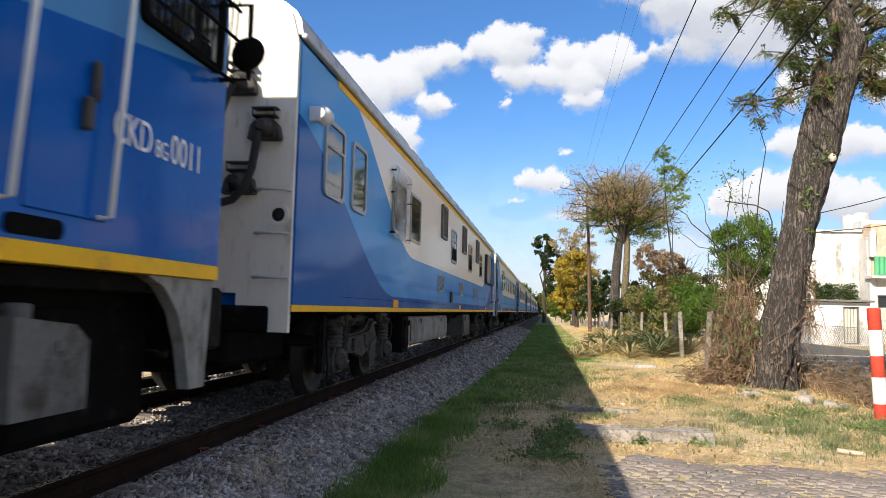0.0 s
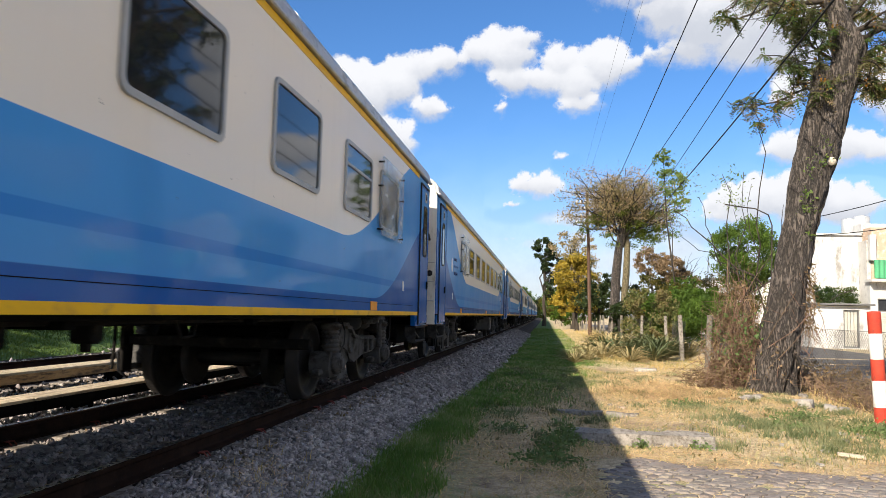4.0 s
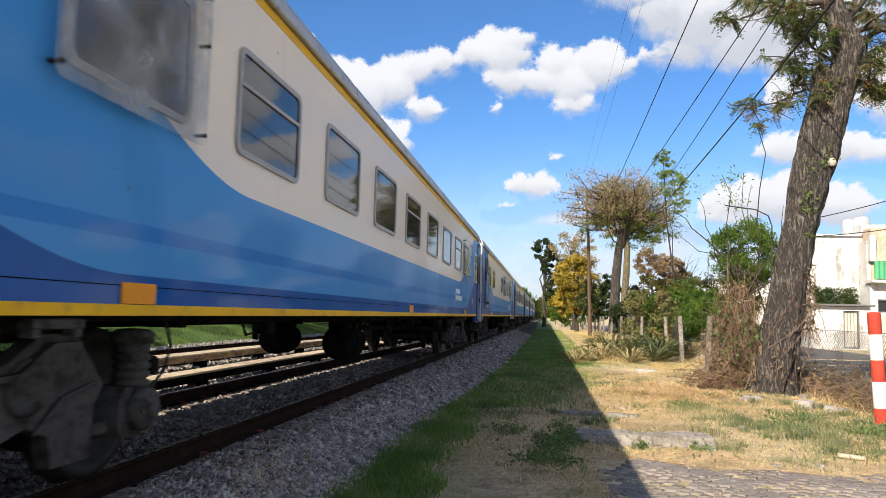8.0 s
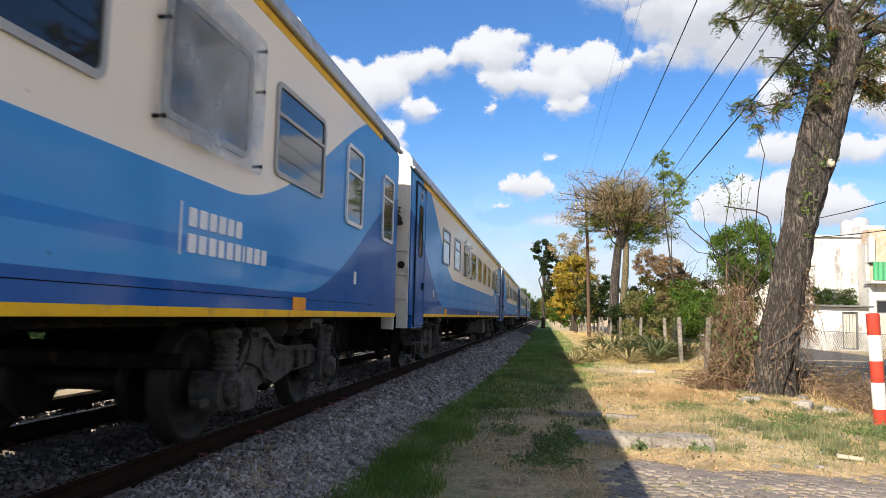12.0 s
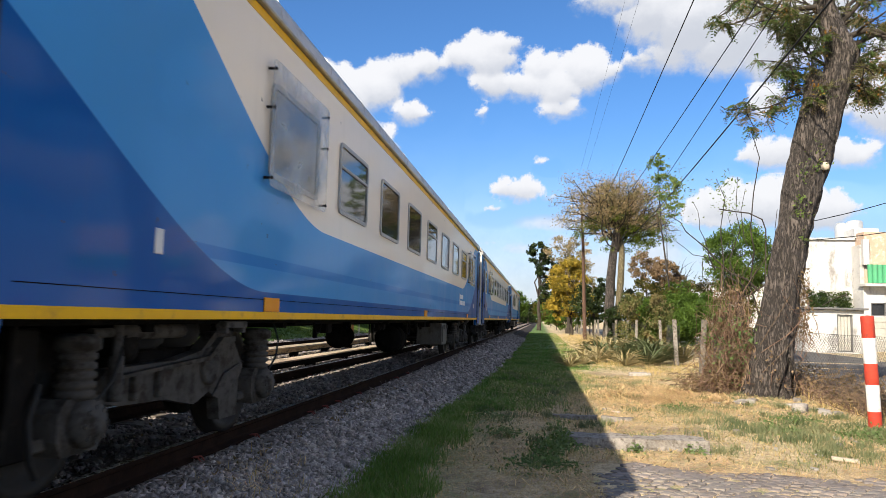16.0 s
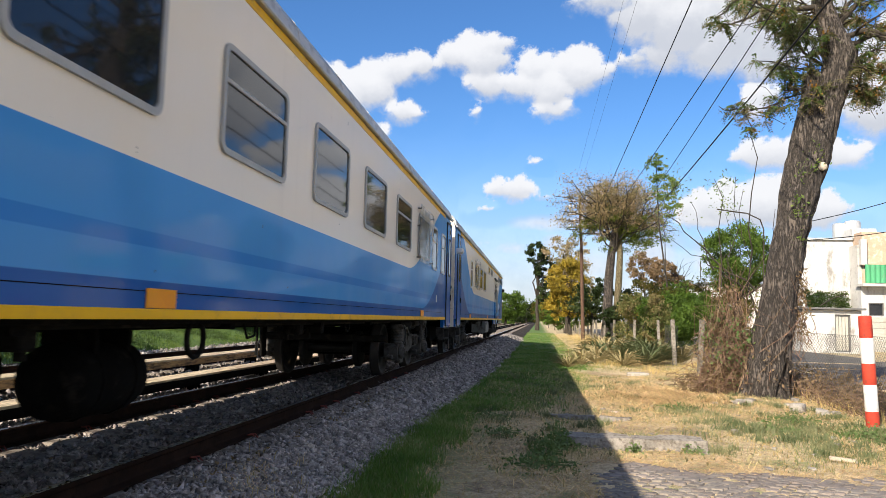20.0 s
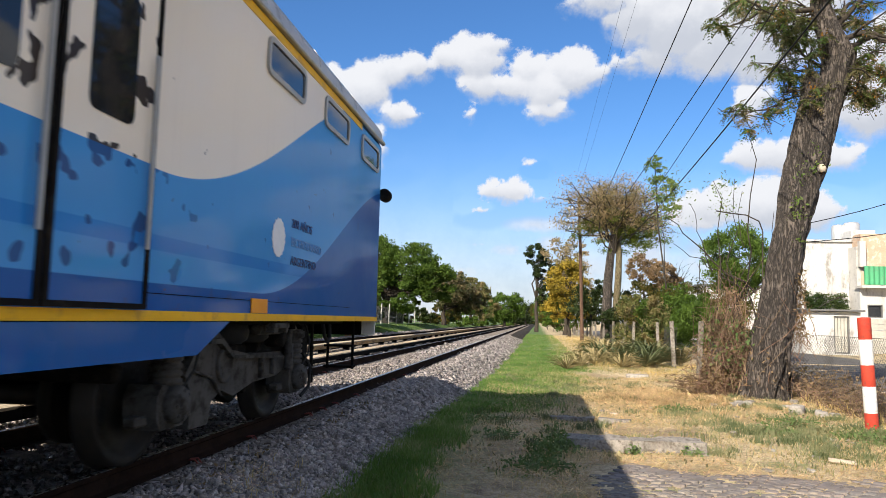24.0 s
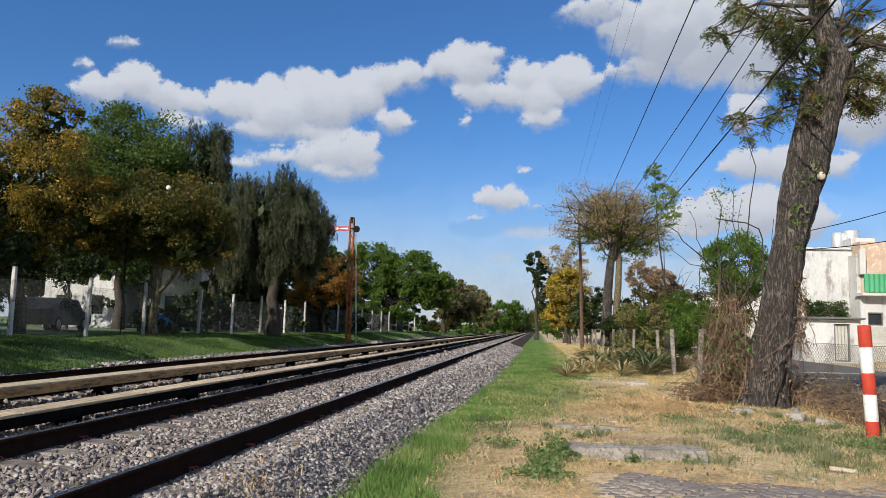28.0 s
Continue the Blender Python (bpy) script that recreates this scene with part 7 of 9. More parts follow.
    P = P[(lg.random(len(P)) < 0.30) & ((P[:, 2] < 9.8) | (lg.random(len(P)) < 0.5))]
    part("crown", frond_mesh("crown", np.repeat(P, 5, 0), 0.30, 0.034, M["leaf_street"]), None, top, "feathery leaves, olive and browning")
    pg = P[lg.random(len(P)) < 0.5]
    part("green_leaves", frond_mesh("green_leaves", np.repeat(pg, 5, 0), 0.28, 0.036, M["leaf_green"]), None, top, "feathery green leaves")
    pb = P[lg.random(len(P)) < 0.16]
    pts = np.repeat(pb, 26, 0) + lg.normal(size=(len(pb) * 26, 3)) * np.array([0.07, 0.07, 0.12])
    part("seed", leaf_mesh("seed_cluster", pts, 0.05, M["leaf_orange"], 0.6, 1.2), None, top, "hanging clusters of orange seeds")["kind"] = "stuff"
    iv = []
    for k in range(9):
        z = lg.uniform(3.4, 5.6)
        iv.append((np.interp(z, [3.4, 5.6], [0.30, 0.95]) + lg.uniform(-0.36, 0.3), -0.4, z))
    pts = np.repeat(np.array(iv), 16, 0) + lg.normal(size=(9 * 16, 3)) * np.array([0.1, 0.04, 0.12])
    part("young_foliage", leaf_mesh("trunk_shoots", pts, 0.05, M["leaf_pale"], 0.2, 1.8), None, top, "tufts of young green leaves on the trunk")["kind"] = "stuff"


def thicket():
    """Dead climbers heaped at the tree's foot, with bare shoots above."""
    top = empty("dead_climber", pose(4.4, 17.9, 0.0), "heap of dead brown climbers and twigs beside the tree", "dry bush")
    g = Geo()
    for k in range(250):
        a = (min(0.5, max(-1.1, -0.05 + lg.normal() * 0.42)), lg.uniform(-0.4, 0.4), 0)
        x = a[0] * 0.8 + lg.normal() * 0.22
        z = lg.uniform(0.25, 0.5 + 2.3 * math.exp(-(x / 0.5) ** 2))
        pts = [a, (a[0] + lg.normal() * 0.25, a[1] + lg.normal() * 0.2, z * 0.45)]
        for q in range(4):
            pts.append((min(0.62, x + lg.normal() * 0.30), lg.normal() * 0.3 - 0.1, z * lg.uniform(0.4, 1.2)))
        g.tube(pts, [0.007, 0.007, 0.006, 0.005, 0.004, 0.003], 4, caps=False)
    for k in range(9):     # tangle round the trunk
        z = lg.uniform(0.4, 2.4)
        r = 0.5
        a0 = lg.uniform(3.4, 5.6)
        c = (0.97 + 0.12 * z * 0.5, -0.3)
        pts = [(c[0] + r * math.cos(a0 + q * 0.45), c[1] + r * math.sin(a0 + q * 0.45), z + lg.normal() * 0.14 - q * lg.uniform(-0.1, 0.15)) for q in range(5)]
        g.tube(pts, 0.004, 4, caps=False)
    for k in range(8):     # stems wound round the lower trunk
        z0, a0 = lg.uniform(0.0, 1.3), lg.uniform(3.0, 6.6)
        turn, up = lg.uniform(-0.5, 0.5), lg.uniform(0.1, 0.5)
        pts = []
        for q in range(6):
            z = z0 + up * q * 0.5
            r = 0.50 - 0.03 * z + lg.uniform(0.0, 0.07)
            pts.append((0.72 + 0.12 * z + r * math.cos(a0 + turn * q), -0.3 + r * math.sin(a0 + turn * q), z))
        g.tube(pts, 0.0065, 4, caps=False)
    for k in range(70):      # a hanging tuft on the far side of the trunk
        x, z = 1.42 + lg.normal() * 0.10, lg.uniform(1.3, 2.9)
        g.tube([(x, -0.35 + lg.normal() * 0.12, z), (x + lg.normal() * 0.1, -0.4, z - 0.2), (x + lg.normal() * 0.14, -0.38, z - lg.uniform(0.3, 0.7))], 0.006, 4, caps=False)
    tagged(part("twig", g, M["leaf_brown_twig"], top, "tangled dry brown stems"), kind="stuff")
    pts = np.concatenate([in_ellipsoid(58, c, (r, r * 0.6, r * 1.2), 0.1) for c, r in [((u, lg.uniform(-0.4, 0.3), (0.4 + 2.2 * math.exp(-(u / 0.45) ** 2)) * lg.random() ** 0.75), lg.uniform(0.07, 0.24)) for u in np.clip(lg.normal(-0.05, 0.42, 44), -1.1, 0.5)]])
    tuft = np.stack([1.46 + lg.normal(size=380) * 0.09, -0.4 + lg.normal(size=380) * 0.12, lg.uniform(1.4, 2.9, 380)], -1)
    low = np.stack([lg.normal(-0.2, 0.4, 300), -0.05 + lg.normal(size=300) * 0.3, np.abs(lg.normal(size=300)) * 0.35], -1)
    wound = np.stack([0.72 + lg.normal(size=40) * 0.33, np.full(40, -0.80) + lg.normal(size=40) * 0.06, 0.2 + lg.random(40) * 0.9], -1)
    pts = np.concatenate([pts, tuft, low, wound])
    part("dead_leaves", leaf_mesh("dead_leaves", pts, 0.05, M["leaf_brown"], 0.4, 1.8), None, top, "withered brown leaves")
    pts = in_ellipsoid(420, (0.1, -0.25, 1.1), (0.8, 0.4, 1.0), 0.1)
    part("green_leaves", leaf_mesh("climber_leaves", pts, 0.07, M["weed"], 0.3, 1.4), None, top)
    sc = empty("dead_scrub", pose(6.2, 17.0, 0.0), "low brown scrub along the wire netting", "dry bush")
    g = Geo()
    for k in range(900):
        x, y = lg.uniform(-0.5, 1.1), lg.uniform(-3.4, 7.5)
        h = lg.uniform(0.15, 0.62)
        g.tube([(x, y, 0), (x + lg.normal() * 0.2, y + lg.normal() * 0.2, h * 0.6), (x + lg.normal() * 0.4, y + lg.normal() * 0.4, h * lg.uniform(0.5, 1.0))], [0.006, 0.005, 0.002], 4, caps=False)
    part("twig", g, M["leaf_brown_twig"], sc)
    pts = np.stack([lg.uniform(-0.5, 1.1, 4200), lg.uniform(-3.4, 7.5, 4200), lg.random(4200) ** 1.6 * 0.66], -1)
    tagged(part("dead_leaves", leaf_mesh("scrub_leaves", pts, 0.05, M["leaf_brown"], 0.3, 1.8), None, sc), kind="stuff")
    sh = empty("bare_sapling", pose(4.6, 18.5, 0.0), "clump of bare upright saplings with a few green leaves", "sapling")
    for a, b, r in (((0.35, 0, 2.2), (0.46, 0, 6.4), 0.028), ((-0.2, 0, 2.4), (-0.36, 0, 5.15), 0.024), ((-0.1, 0, 2.3), (0.14, 0, 5.2), 0.022), ((0.3, 0, 2.3), (0.32, 0, 4.9), 0.018), ((0.5, 0, 2.2), (1.05, 0, 4.4), 0.02), ((0.1, 0, 2.3), (-0.05, 0.2, 4.3), 0.015)):
        q = Geo()
        limb(q, (a[0], a[1], 0.2), b, r * 0.95, r * 0.3, 0.012, 8, 6)
        part("shoot", q, M["bark_dark"], sh)
    q = Geo()
    q.tube([(0.75, 0, 2.2), (0.78, 0, 3.9), (0.7, 0, 4.15), (0.4, 0, 4.3), (0.0, 0, 4.35), (-0.3, 0, 4.4)], 0.016, 6)
    part("bent_shoot", q, M["bark_dark"], sh)
    for a, b, r in (((0.6, 0, 2.4), (-1.5, 0, 4.25), 0.035), ((0.3, 0, 2.5), (-1.3, 0.1, 3.6), 0.025), ((-0.4, 0, 2.9), (-0.9, 0.1, 4.6), 0.02), ((-0.7, 0, 3.1), (-0.75, 0.0, 2.4), 0.016), ((0.8, 0, 2.6), (-0.5, 0, 2.0), 0.03), ((-0.3, 0, 2.4), (-0.1, 0, 3.3), 0.03), ((0.1, 0, 2.1), (0.9, 0, 3.4), 0.028)):
        q = Geo()
        limb(q, a, b, r * 0.75, r * 0.25, 0.05, 8, 6)
        part("dry_branch", q, M["bark_dark"], sh)
    pts = np.concatenate([np.array(c) + lg.normal(size=(n, 3)) * s for c, n, s in (((0.46, 0, 6.3), 40, 0.12), ((-0.15, 0, 5.0), 100, 0.18), ((-0.1, 0, 4.5), 90, 0.16), ((-1.4, 0, 4.9), 220, 0.26), ((-1.5, 0, 4.3), 120, 0.28), ((0.9, 0, 3.3), 60, 0.18))])
    tagged(part("leaf", leaf_mesh("sapling_leaves", pts, 0.042, M["leaf_pale"], 0.2, 1.9), None, sh), kind="stuff")


M["leaf_brown_twig"] = surface("dry_twigs", (0.12, 0.075, 0.05), (0.30, 0.20, 0.13), 0.95, 4, 40, 0.0, 0.002, island=0.3)


def umbrella_tree():
    """A tall tree on two stems: a dense green lower crown under a wide, twiggy, half-bare umbrella."""
    global lg
    lg = np.random.default_rng(29)
    top = empty("tree", pose(5.85, 60, 0.0), "tall twin-trunked tree with a wide half-bare umbrella crown", "tree")
    g = Geo()
    g.tube([(-0.5, 0, -0.1), (-0.45, 0, 1.2), (-0.38, 0, 3.0), (-0.3, 0, 5.0), (-0.12, 0, 6.8), (0.1, 0, 8.6), (0.35, 0, 10.6)], [0.52, 0.42, 0.38, 0.36, 0.32, 0.24, 0.12], 14, caps=False)
    part("trunk", g, M["bark"], top, "stout grey-brown trunk")
    g = Geo()
    g.tube([(0.2, 0.1, -0.1), (0.24, 0.1, 1.5), (0.36, 0.1, 3.2), (0.5, 0.1, 5.0), (0.58, 0.1, 7.0), (0.45, 0.1, 9.0), (0.55, 0, 10.8)], [0.36, 0.28, 0.26, 0.27, 0.24, 0.18, 0.11], 14, caps=False)
    part("second_trunk", g, M["bark_yellow"], top, "second trunk, yellowish and mottled")
    g, tips = Geo(), []
    for k in range(46):
        a, r = k * 2.399, 0.8 + 4.2 * math.sqrt((k + 0.5) / 46)
        x, y = math.cos(a) * r * 0.98 - 0.8 * (k % 3 == 0), math.sin(a) * r * 0.6
        z = 13.8 - 0.105 * r * r - lg.random() ** 1.6 * 2.4
        p = limb(g, (0.25, 0, lg.uniform(7.0, 10.6)), (x, y, z), 0.08, 0.022, 0.09, 7, 6)
        for q in range(5):
            e = p[3 + q % 4] + Vector((lg.normal() * 0.9, lg.normal() * 0.7, lg.uniform(0.1, 0.9)))
            w = limb(g, p[3 + q % 4], e, 0.026, 0.010, 0.12, 4, 4)
            tips.extend([w[2], w[3], w[4]])
            for j in range(2):
                e2 = w[3] + Vector((lg.normal() * 0.5, lg.normal() * 0.4, lg.uniform(-0.1, 0.5)))
                u = limb(g, w[3], e2, 0.013, 0.007, 0.12, 3, 3)
                tips.extend([u[2], u[3]])
        tips.append(p[-1])
    for k in range(9):        # long boughs drooping to the street side
        b = Vector((lg.uniform(3.2, 5.6), lg.normal() * 0.6, lg.uniform(8.6, 11.4)))
        p = limb(g, (0.6, 0, lg.uniform(8.4, 10.0)), b, 0.07, 0.014, 0.10, 7, 5)
        for q in range(4):
            e = p[4 + q % 3] + Vector((lg.normal() * 0.5, lg.normal() * 0.4, lg.uniform(-0.9, 0.3)))
            w = limb(g, p[4 + q % 3], e, 0.018, 0.007, 0.12, 4, 4)
            tips.extend([w[2], w[3], w[4]])
    part("bough", g, M["bark_dark"], top, "spreading dark boughs and twigs")
    P = np.array([tuple(t) for t in tips])
    pts = np.repeat(P, 17, 0) + lg.normal(size=(len(P) * 17, 3)) * np.array([0.32, 0.32, 0.24])
    part("crown", leaf_mesh("crown", pts, 0.085, M["leaf_tan"], 0.2, 1.8), None, top, "thin yellowing leaves")
    pts = np.concatenate([in_ellipsoid(120, c, (0.62, 0.6, 0.36), 0.1) for c in np.concatenate([in_ellipsoid(36, (0.4, 0, 9.0), (2.6, 2.0, 2.0), 0.1), in_ellipsoid(26, (2.7, 0, 8.6), (2.0, 1.2, 2.0), 0.1), in_ellipsoid(12, (-1.8, 0, 8.8), (1.7, 1.0, 1.3), 0.1)])])
    part("lower_crown", leaf_mesh("lower_crown", pts, 0.09, M["leaf_warm"], 0.2, 1.7), None, top, "denser green foliage low in the crown")


def build_right_trees():
    umbrella_tree()
    tree("tree", "bright yellow autumn tree by the fence", (3.3, 80, 0.0), straight(3, 0.2), [(-0.2, 0, 5.9, 2.1, 2, 2.3, 70), (-1.0, 0, 3.2, 1.6, 1.6, 1.7, 28), (1.0, 0, 3.4, 1.5, 1.5, 1.5, 24)], "leaf_bright_yellow", size=0.25, per=80)
    tree("tree", "tall pale orange half-bare tree", (3.4, 92, 0.0), straight(7, 0.25), [(0, 0, 9.4, 2.9, 3, 3.0, 60), (0.6, 0, 6.0, 2.6, 2.4, 2.2, 40)], "leaf_tan", size=0.24, per=46, limbs=1)
    tree("tree", "tall dark evergreen tree at the line's edge", (-0.2, 112, 0.0), straight(8, 0.3), [(0, 0, 11.4, 1.6, 1.6, 1.9, 40), (1.2, 0, 8.6, 1.6, 1.6, 2.0, 30), (1.8, 0, 5.4, 2.0, 2.0, 2.4, 34)], "leaf_dark", size=0.3, per=55)
    tree("tree", "dark green round tree by the pole", (5.0, 71, 0.0), straight(1.6, 0.15), [(0, 0, 3.6, 2.0, 1.8, 2.1, 44)], "leaf_dark", size=0.24, per=55)
    tree("tree", "green street tree with a dense dark crown", (8.4, 32.5, 0.0), straight(2.6, 0.14), [(0, 0, 4.4, 1.35, 1.3, 1.5, 60)], "leaf_mid", size=0.14, per=80)
    tree("tree", "fresh green branch of a tall roadside tree", (8.6, 50, 0.0), [(0, 0, 0, 0.07), (-0.2, 0, 4.0, 0.06), (-0.7, 0, 8.0, 0.045), (-0.9, 0, 12.4, 0.02)], [(-0.9, 0, 11.9, 0.7, 0.7, 1.0, 14), (-0.3, 0, 10.6, 0.95, 0.9, 0.9, 20), (0.2, 0, 9.2, 0.7, 0.7, 0.8, 8)], "leaf_pale", size=0.20, per=20)
    for n, (x, y, w, h, mt) in enumerate(((6.0, 44, 1.7, 3.2, "leaf_mixed"), (7.6, 46, 1.7, 3.4, "leaf_mid"), (9.4, 45, 1.6, 3.3, "leaf_mid"), (8.6, 41, 1.4, 2.8, "leaf_mid"), (7.2, 50, 1.9, 4.2, "leaf_olive"), (9.0, 51, 1.8, 4.0, "leaf_mid"), (11.2, 47, 1.8, 3.4, "leaf_olive"), (6.6, 58, 1.8, 3.0, "leaf_dark"), (8.5, 62, 2.4, 4.0, "leaf_olive"),
                                              (3.2, 95, 2.5, 5.0, "leaf_mid"), (2.6, 120, 3, 6.0, "leaf_olive"), (2.0, 150, 3, 6.5, "leaf_mid"), (2.2, 190, 4, 7.0, "leaf_olive"), (3.5, 260, 6, 8.0, "leaf_dark"), (11, 70, 4, 5, "leaf_dark"), (14, 58, 3.4, 5, "leaf_olive"), (6, 105, 3, 7, "leaf_olive"))):
        tree("shrub", "leafy shrub growing along the lineside fence", (x, y, 0.0), straight(h * 0.4, 0.05, wob=0.02), [(0, 0, h * 0.58, w, w * 0.8, h * 0.5, 42)], mt, size=0.10 + y * 0.0024, per=40, category="shrub", group="shrubs along the fence")
    for x, y, z, w in ((7.6, 55, 5.6, 1.3), (8.9, 54, 5.1, 1.2), (9.9, 55, 4.3, 1.0)):
        tree("tree", "withered tree with dead brown leaves", (x, y, 0), straight(z - 1, 0.09), [(0, 0, z, w, w, w * 0.8, 26)], "leaf_brown", size=0.22, per=34)
    # bare twiggy tree
    top = empty("bare_tree", pose(9.8, 54, 0), "leafless twiggy tree against the sky", "tree")
    g = Geo()
    g.tube(straight3(5.0), [0.1, 0.09, 0.08, 0.06], 7)
    for k in range(34):
        a = lg.uniform(0, 6.28)
        s = (0, 0, lg.uniform(2.5, 5.0))
        limb(g, s, (math.cos(a) * lg.uniform(0.6, 1.9), math.sin(a) * 0.8, s[2] + lg.uniform(0.6, 2.4)), 0.025, 0.006, 0.1, 5, 4)
    part("trunk", g, M["bark"], top, "bare branching trunk")


def straight3(h):
    return [(0, 0, 0), (0.05, 0, h * 0.35), (-0.03, 0, h * 0.7), (0, 0, h)]


# ---------------------------------------------------------------- fences, signal, poles
def strand(vs, fs, a, b, r):
    """A thin three-sided wire from a to b."""
    a, b = np.array(a), np.array(b)
    d = (b - a) / np.linalg.norm(b - a)
    u = np.cross(d, (0.3, 1, 0.2) if abs(d[1]) < 0.9 else (1, 0.2, 0.3))
    u /= np.linalg.norm(u)
    w = np.cross(d, u)
    n = len(vs)
    for p in (a, b):
        for k in range(3):
            t = 2.0944 * k
            vs.append(p + r * (u * math.cos(t) + w * math.sin(t)))
    for k in range(3):
        fs.extend((n + k, n + (k + 1) % 3, n + 3 + (k + 1) % 3, n + 3 + k))


def wire_net(length, height, cell, r):
    """Diamond netting in the y-z plane."""
    vs, fs = [], []
    n = int((length + height) / cell)
    for k in range(n):
        s = k * cell
        a0, a1 = max(0, s - height), min(length, s)
        if a1 > a0:
            strand(vs, fs, (0, a0, s - a0), (0, a1, s - a1), r)
            strand(vs, fs, (0.004, a0, height - (s - a0)), (0.004, a1, height - (s - a1)), r)
    for z in (0.05, height / 2, height):
        strand(vs, fs, (0, 0, z), (0, length, z), r * 1.4)
    return np.array(vs), np.array(fs)


def build_fences():
    f = empty("chain_link_fence", pose(0, 0, 0), "chain-link fence on pale concrete posts along the bank", "fence")
    g = Geo()
    g.box((0, 0, 0.95), (0.11, 0.11, 2.3), bev=0.012)
    g.box((0, 0, 2.16), (0.10, 0.10, 0.16), pose(0, 0, 0), bev=0.01)
    pm = g.mesh("post")
    pm.materials.append(M["post_white"])
    v, q = wire_net(3.75, 1.62, 0.072, 0.0024)
    net = fast_mesh("wire_net", v, q, 4, M["wire_pale"])
    near = (12.2, 15.8, 19.43, 22.93, 26.57, 31.32, 34.86, 38.59)
    for k in range(42):
        y = near[k] if k < 8 else 38.59 + 3.9 * (k - 7)
        x = -15.0 + np.interp(y, [90, 170], [0, 2.5])
        z = float(ground_z(np.array(x), np.array(y)))
        part("post", pm, None, f, m=pose(x, y + random.uniform(-0.1, 0.1), z - 0.24, random.uniform(-1.5, 1.5), random.uniform(-0.5, 2.6), random.uniform(-4, 4)))
        if y < 80:
            gap = (near[k + 1] - y) if k < 7 else 3.75
            part("wire_net", net, None, f, m=pose(x - 0.06, y, z + 0.06) @ Matrix.Diagonal((1, gap / 3.75, 1, 1)))
    # old lineside fence on the other side
    f = empty("lineside_fence", pose(0, 0, 0), "old leaning concrete posts with sagging wire netting", "fence")
    g = Geo()
    g.box((0, 0, 0.8), (0.15, 0.13, 1.9), bev=0.015)
    pm = g.mesh("fence_post")
    pm.materials.append(M["post_grey"])
    v, q = wire_net(3.0, 1.4, 0.09, 0.003)
    net = fast_mesh("sagging_net", v, q, 4, M["wire"])
    for k in range(18):
        y = 29.07 if k == 0 else 38.0 + 5.0 * k
        x = 5.15 + 0.3 * math.sin(k * 0.9)
        part("post", pm, None, f, m=pose(x, y, -0.02, random.uniform(-2, 2), random.uniform(-3, 3), random.uniform(-8, 8)))
        if k < 4:
            part("wire_net", net, None, f, m=pose(x + 0.08, y, 0.1, 0, random.uniform(-4, 4)))
    for px, py in ((5.0, 24.0), (6.3, 40.0)):
        part("post", pm, None, f, m=pose(px, py, -0.02, random.uniform(-3, 3), random.uniform(-2, 4), random.uniform(-8, 8)))
    for y in (13.2, 16.2, 19.2, 22.2, 25.2):
        part("wire_net", net, None, f, m=pose(5.95 + (y - 13.2) * 0.02, y, 0.05, 0, random.uniform(-6, 6)))


def build_signal():
    s = empty("semaphore_signal", pose(-10.95, 42, 0.50), "rusty lattice semaphore signal with a red arm set level", "railway signal")
    g = Geo()
    for x in (-0.12, 0.12):
        for y in (-0.12, 0.12):
            g.box((x * 0.95, y * 0.95, 3.6), (0.06, 0.06, 7.4))
    part("mast", g, M["rust"], s, "rust-red angle-iron mast")
    g = Geo()
    for k in range(17):
        z = 0.2 + 0.42 * k
        for sy in (-0.12, 0.12):
            sg = 1 if k % 2 else -1
            g.tube([(-0.11 * sg, sy, z), (0.11 * sg, sy, z + 0.42)], 0.018, 4)
            g.tube([(sy, -0.11 * sg, z), (sy, 0.11 * sg, z + 0.42)], 0.018, 4)
    part("lattice", g, M["rust"], s)
    part("footing", Geo().box((0, 0, -0.22), (0.6, 0.6, 0.4), bev=0.04), M["concrete"], s)
    arm = part("arm", Geo().box((-0.72, 0, 0), (1.12, 0.03, 0.26), bev=0.006), M["red_paint"], s, "red semaphore arm", pose(0, -0.16, 6.73))
    part("chevron", Geo().prism([(-1.02, 0.1), (-0.86, 0.1), (-0.72, 0), (-0.86, -0.1), (-1.02, -0.1), (-0.88, 0)], -0.022, -0.016, "y").prism([(-0.66, 0.03), (-0.2, 0.06), (-0.2, -0.06), (-0.66, -0.03)], -0.021, -0.016, "y"), M["white_paint"], arm, "white chevron on the arm")
    part("spectacle", Geo().lathe([(0.14, -0.02), (0.2, -0.02), (0.2, 0.02), (0.14, 0.02)], "y", 20, (0.32, -0.16, 6.7)).box((0.15, -0.16, 6.73), (0.3, 0.03, 0.06)), M["steel_dark"], s, "dark round spectacle frame")
    part("head", Geo().box((0, 0, 7.25), (0.2, 0.2, 0.35), bev=0.02).tube([(0.14, 0, 6.2), (0.14, 0, 7.4)], 0.02, 6), M["steel_dark"], s)
    part("counterweight", Geo().lathe([(0.1, -0.03), (0.11, 0.03)], "y", 16, (0.42, -0.14, 4.9)).box((0.2, -0.14, 4.95), (0.5, 0.03, 0.05)), M["rust"], s)
    ld = part("ladder", Geo().tube([(0.5, 0.1, 0.0), (0.26, 0.1, 6.4)], 0.018, 5).tube([(0.5, -0.16, 0.0), (0.26, -0.16, 6.4)], 0.018, 5), M["post_white"], s, "pale slender iron ladder")
    g = Geo()
    for k in range(20):
        z = 0.3 + 0.3 * k
        x = 0.5 - 0.24 * z / 6.4
        g.tube([(x, 0.1, z), (x, -0.16, z)], 0.01, 4)
    part("rung", g, M["post_white"], ld)


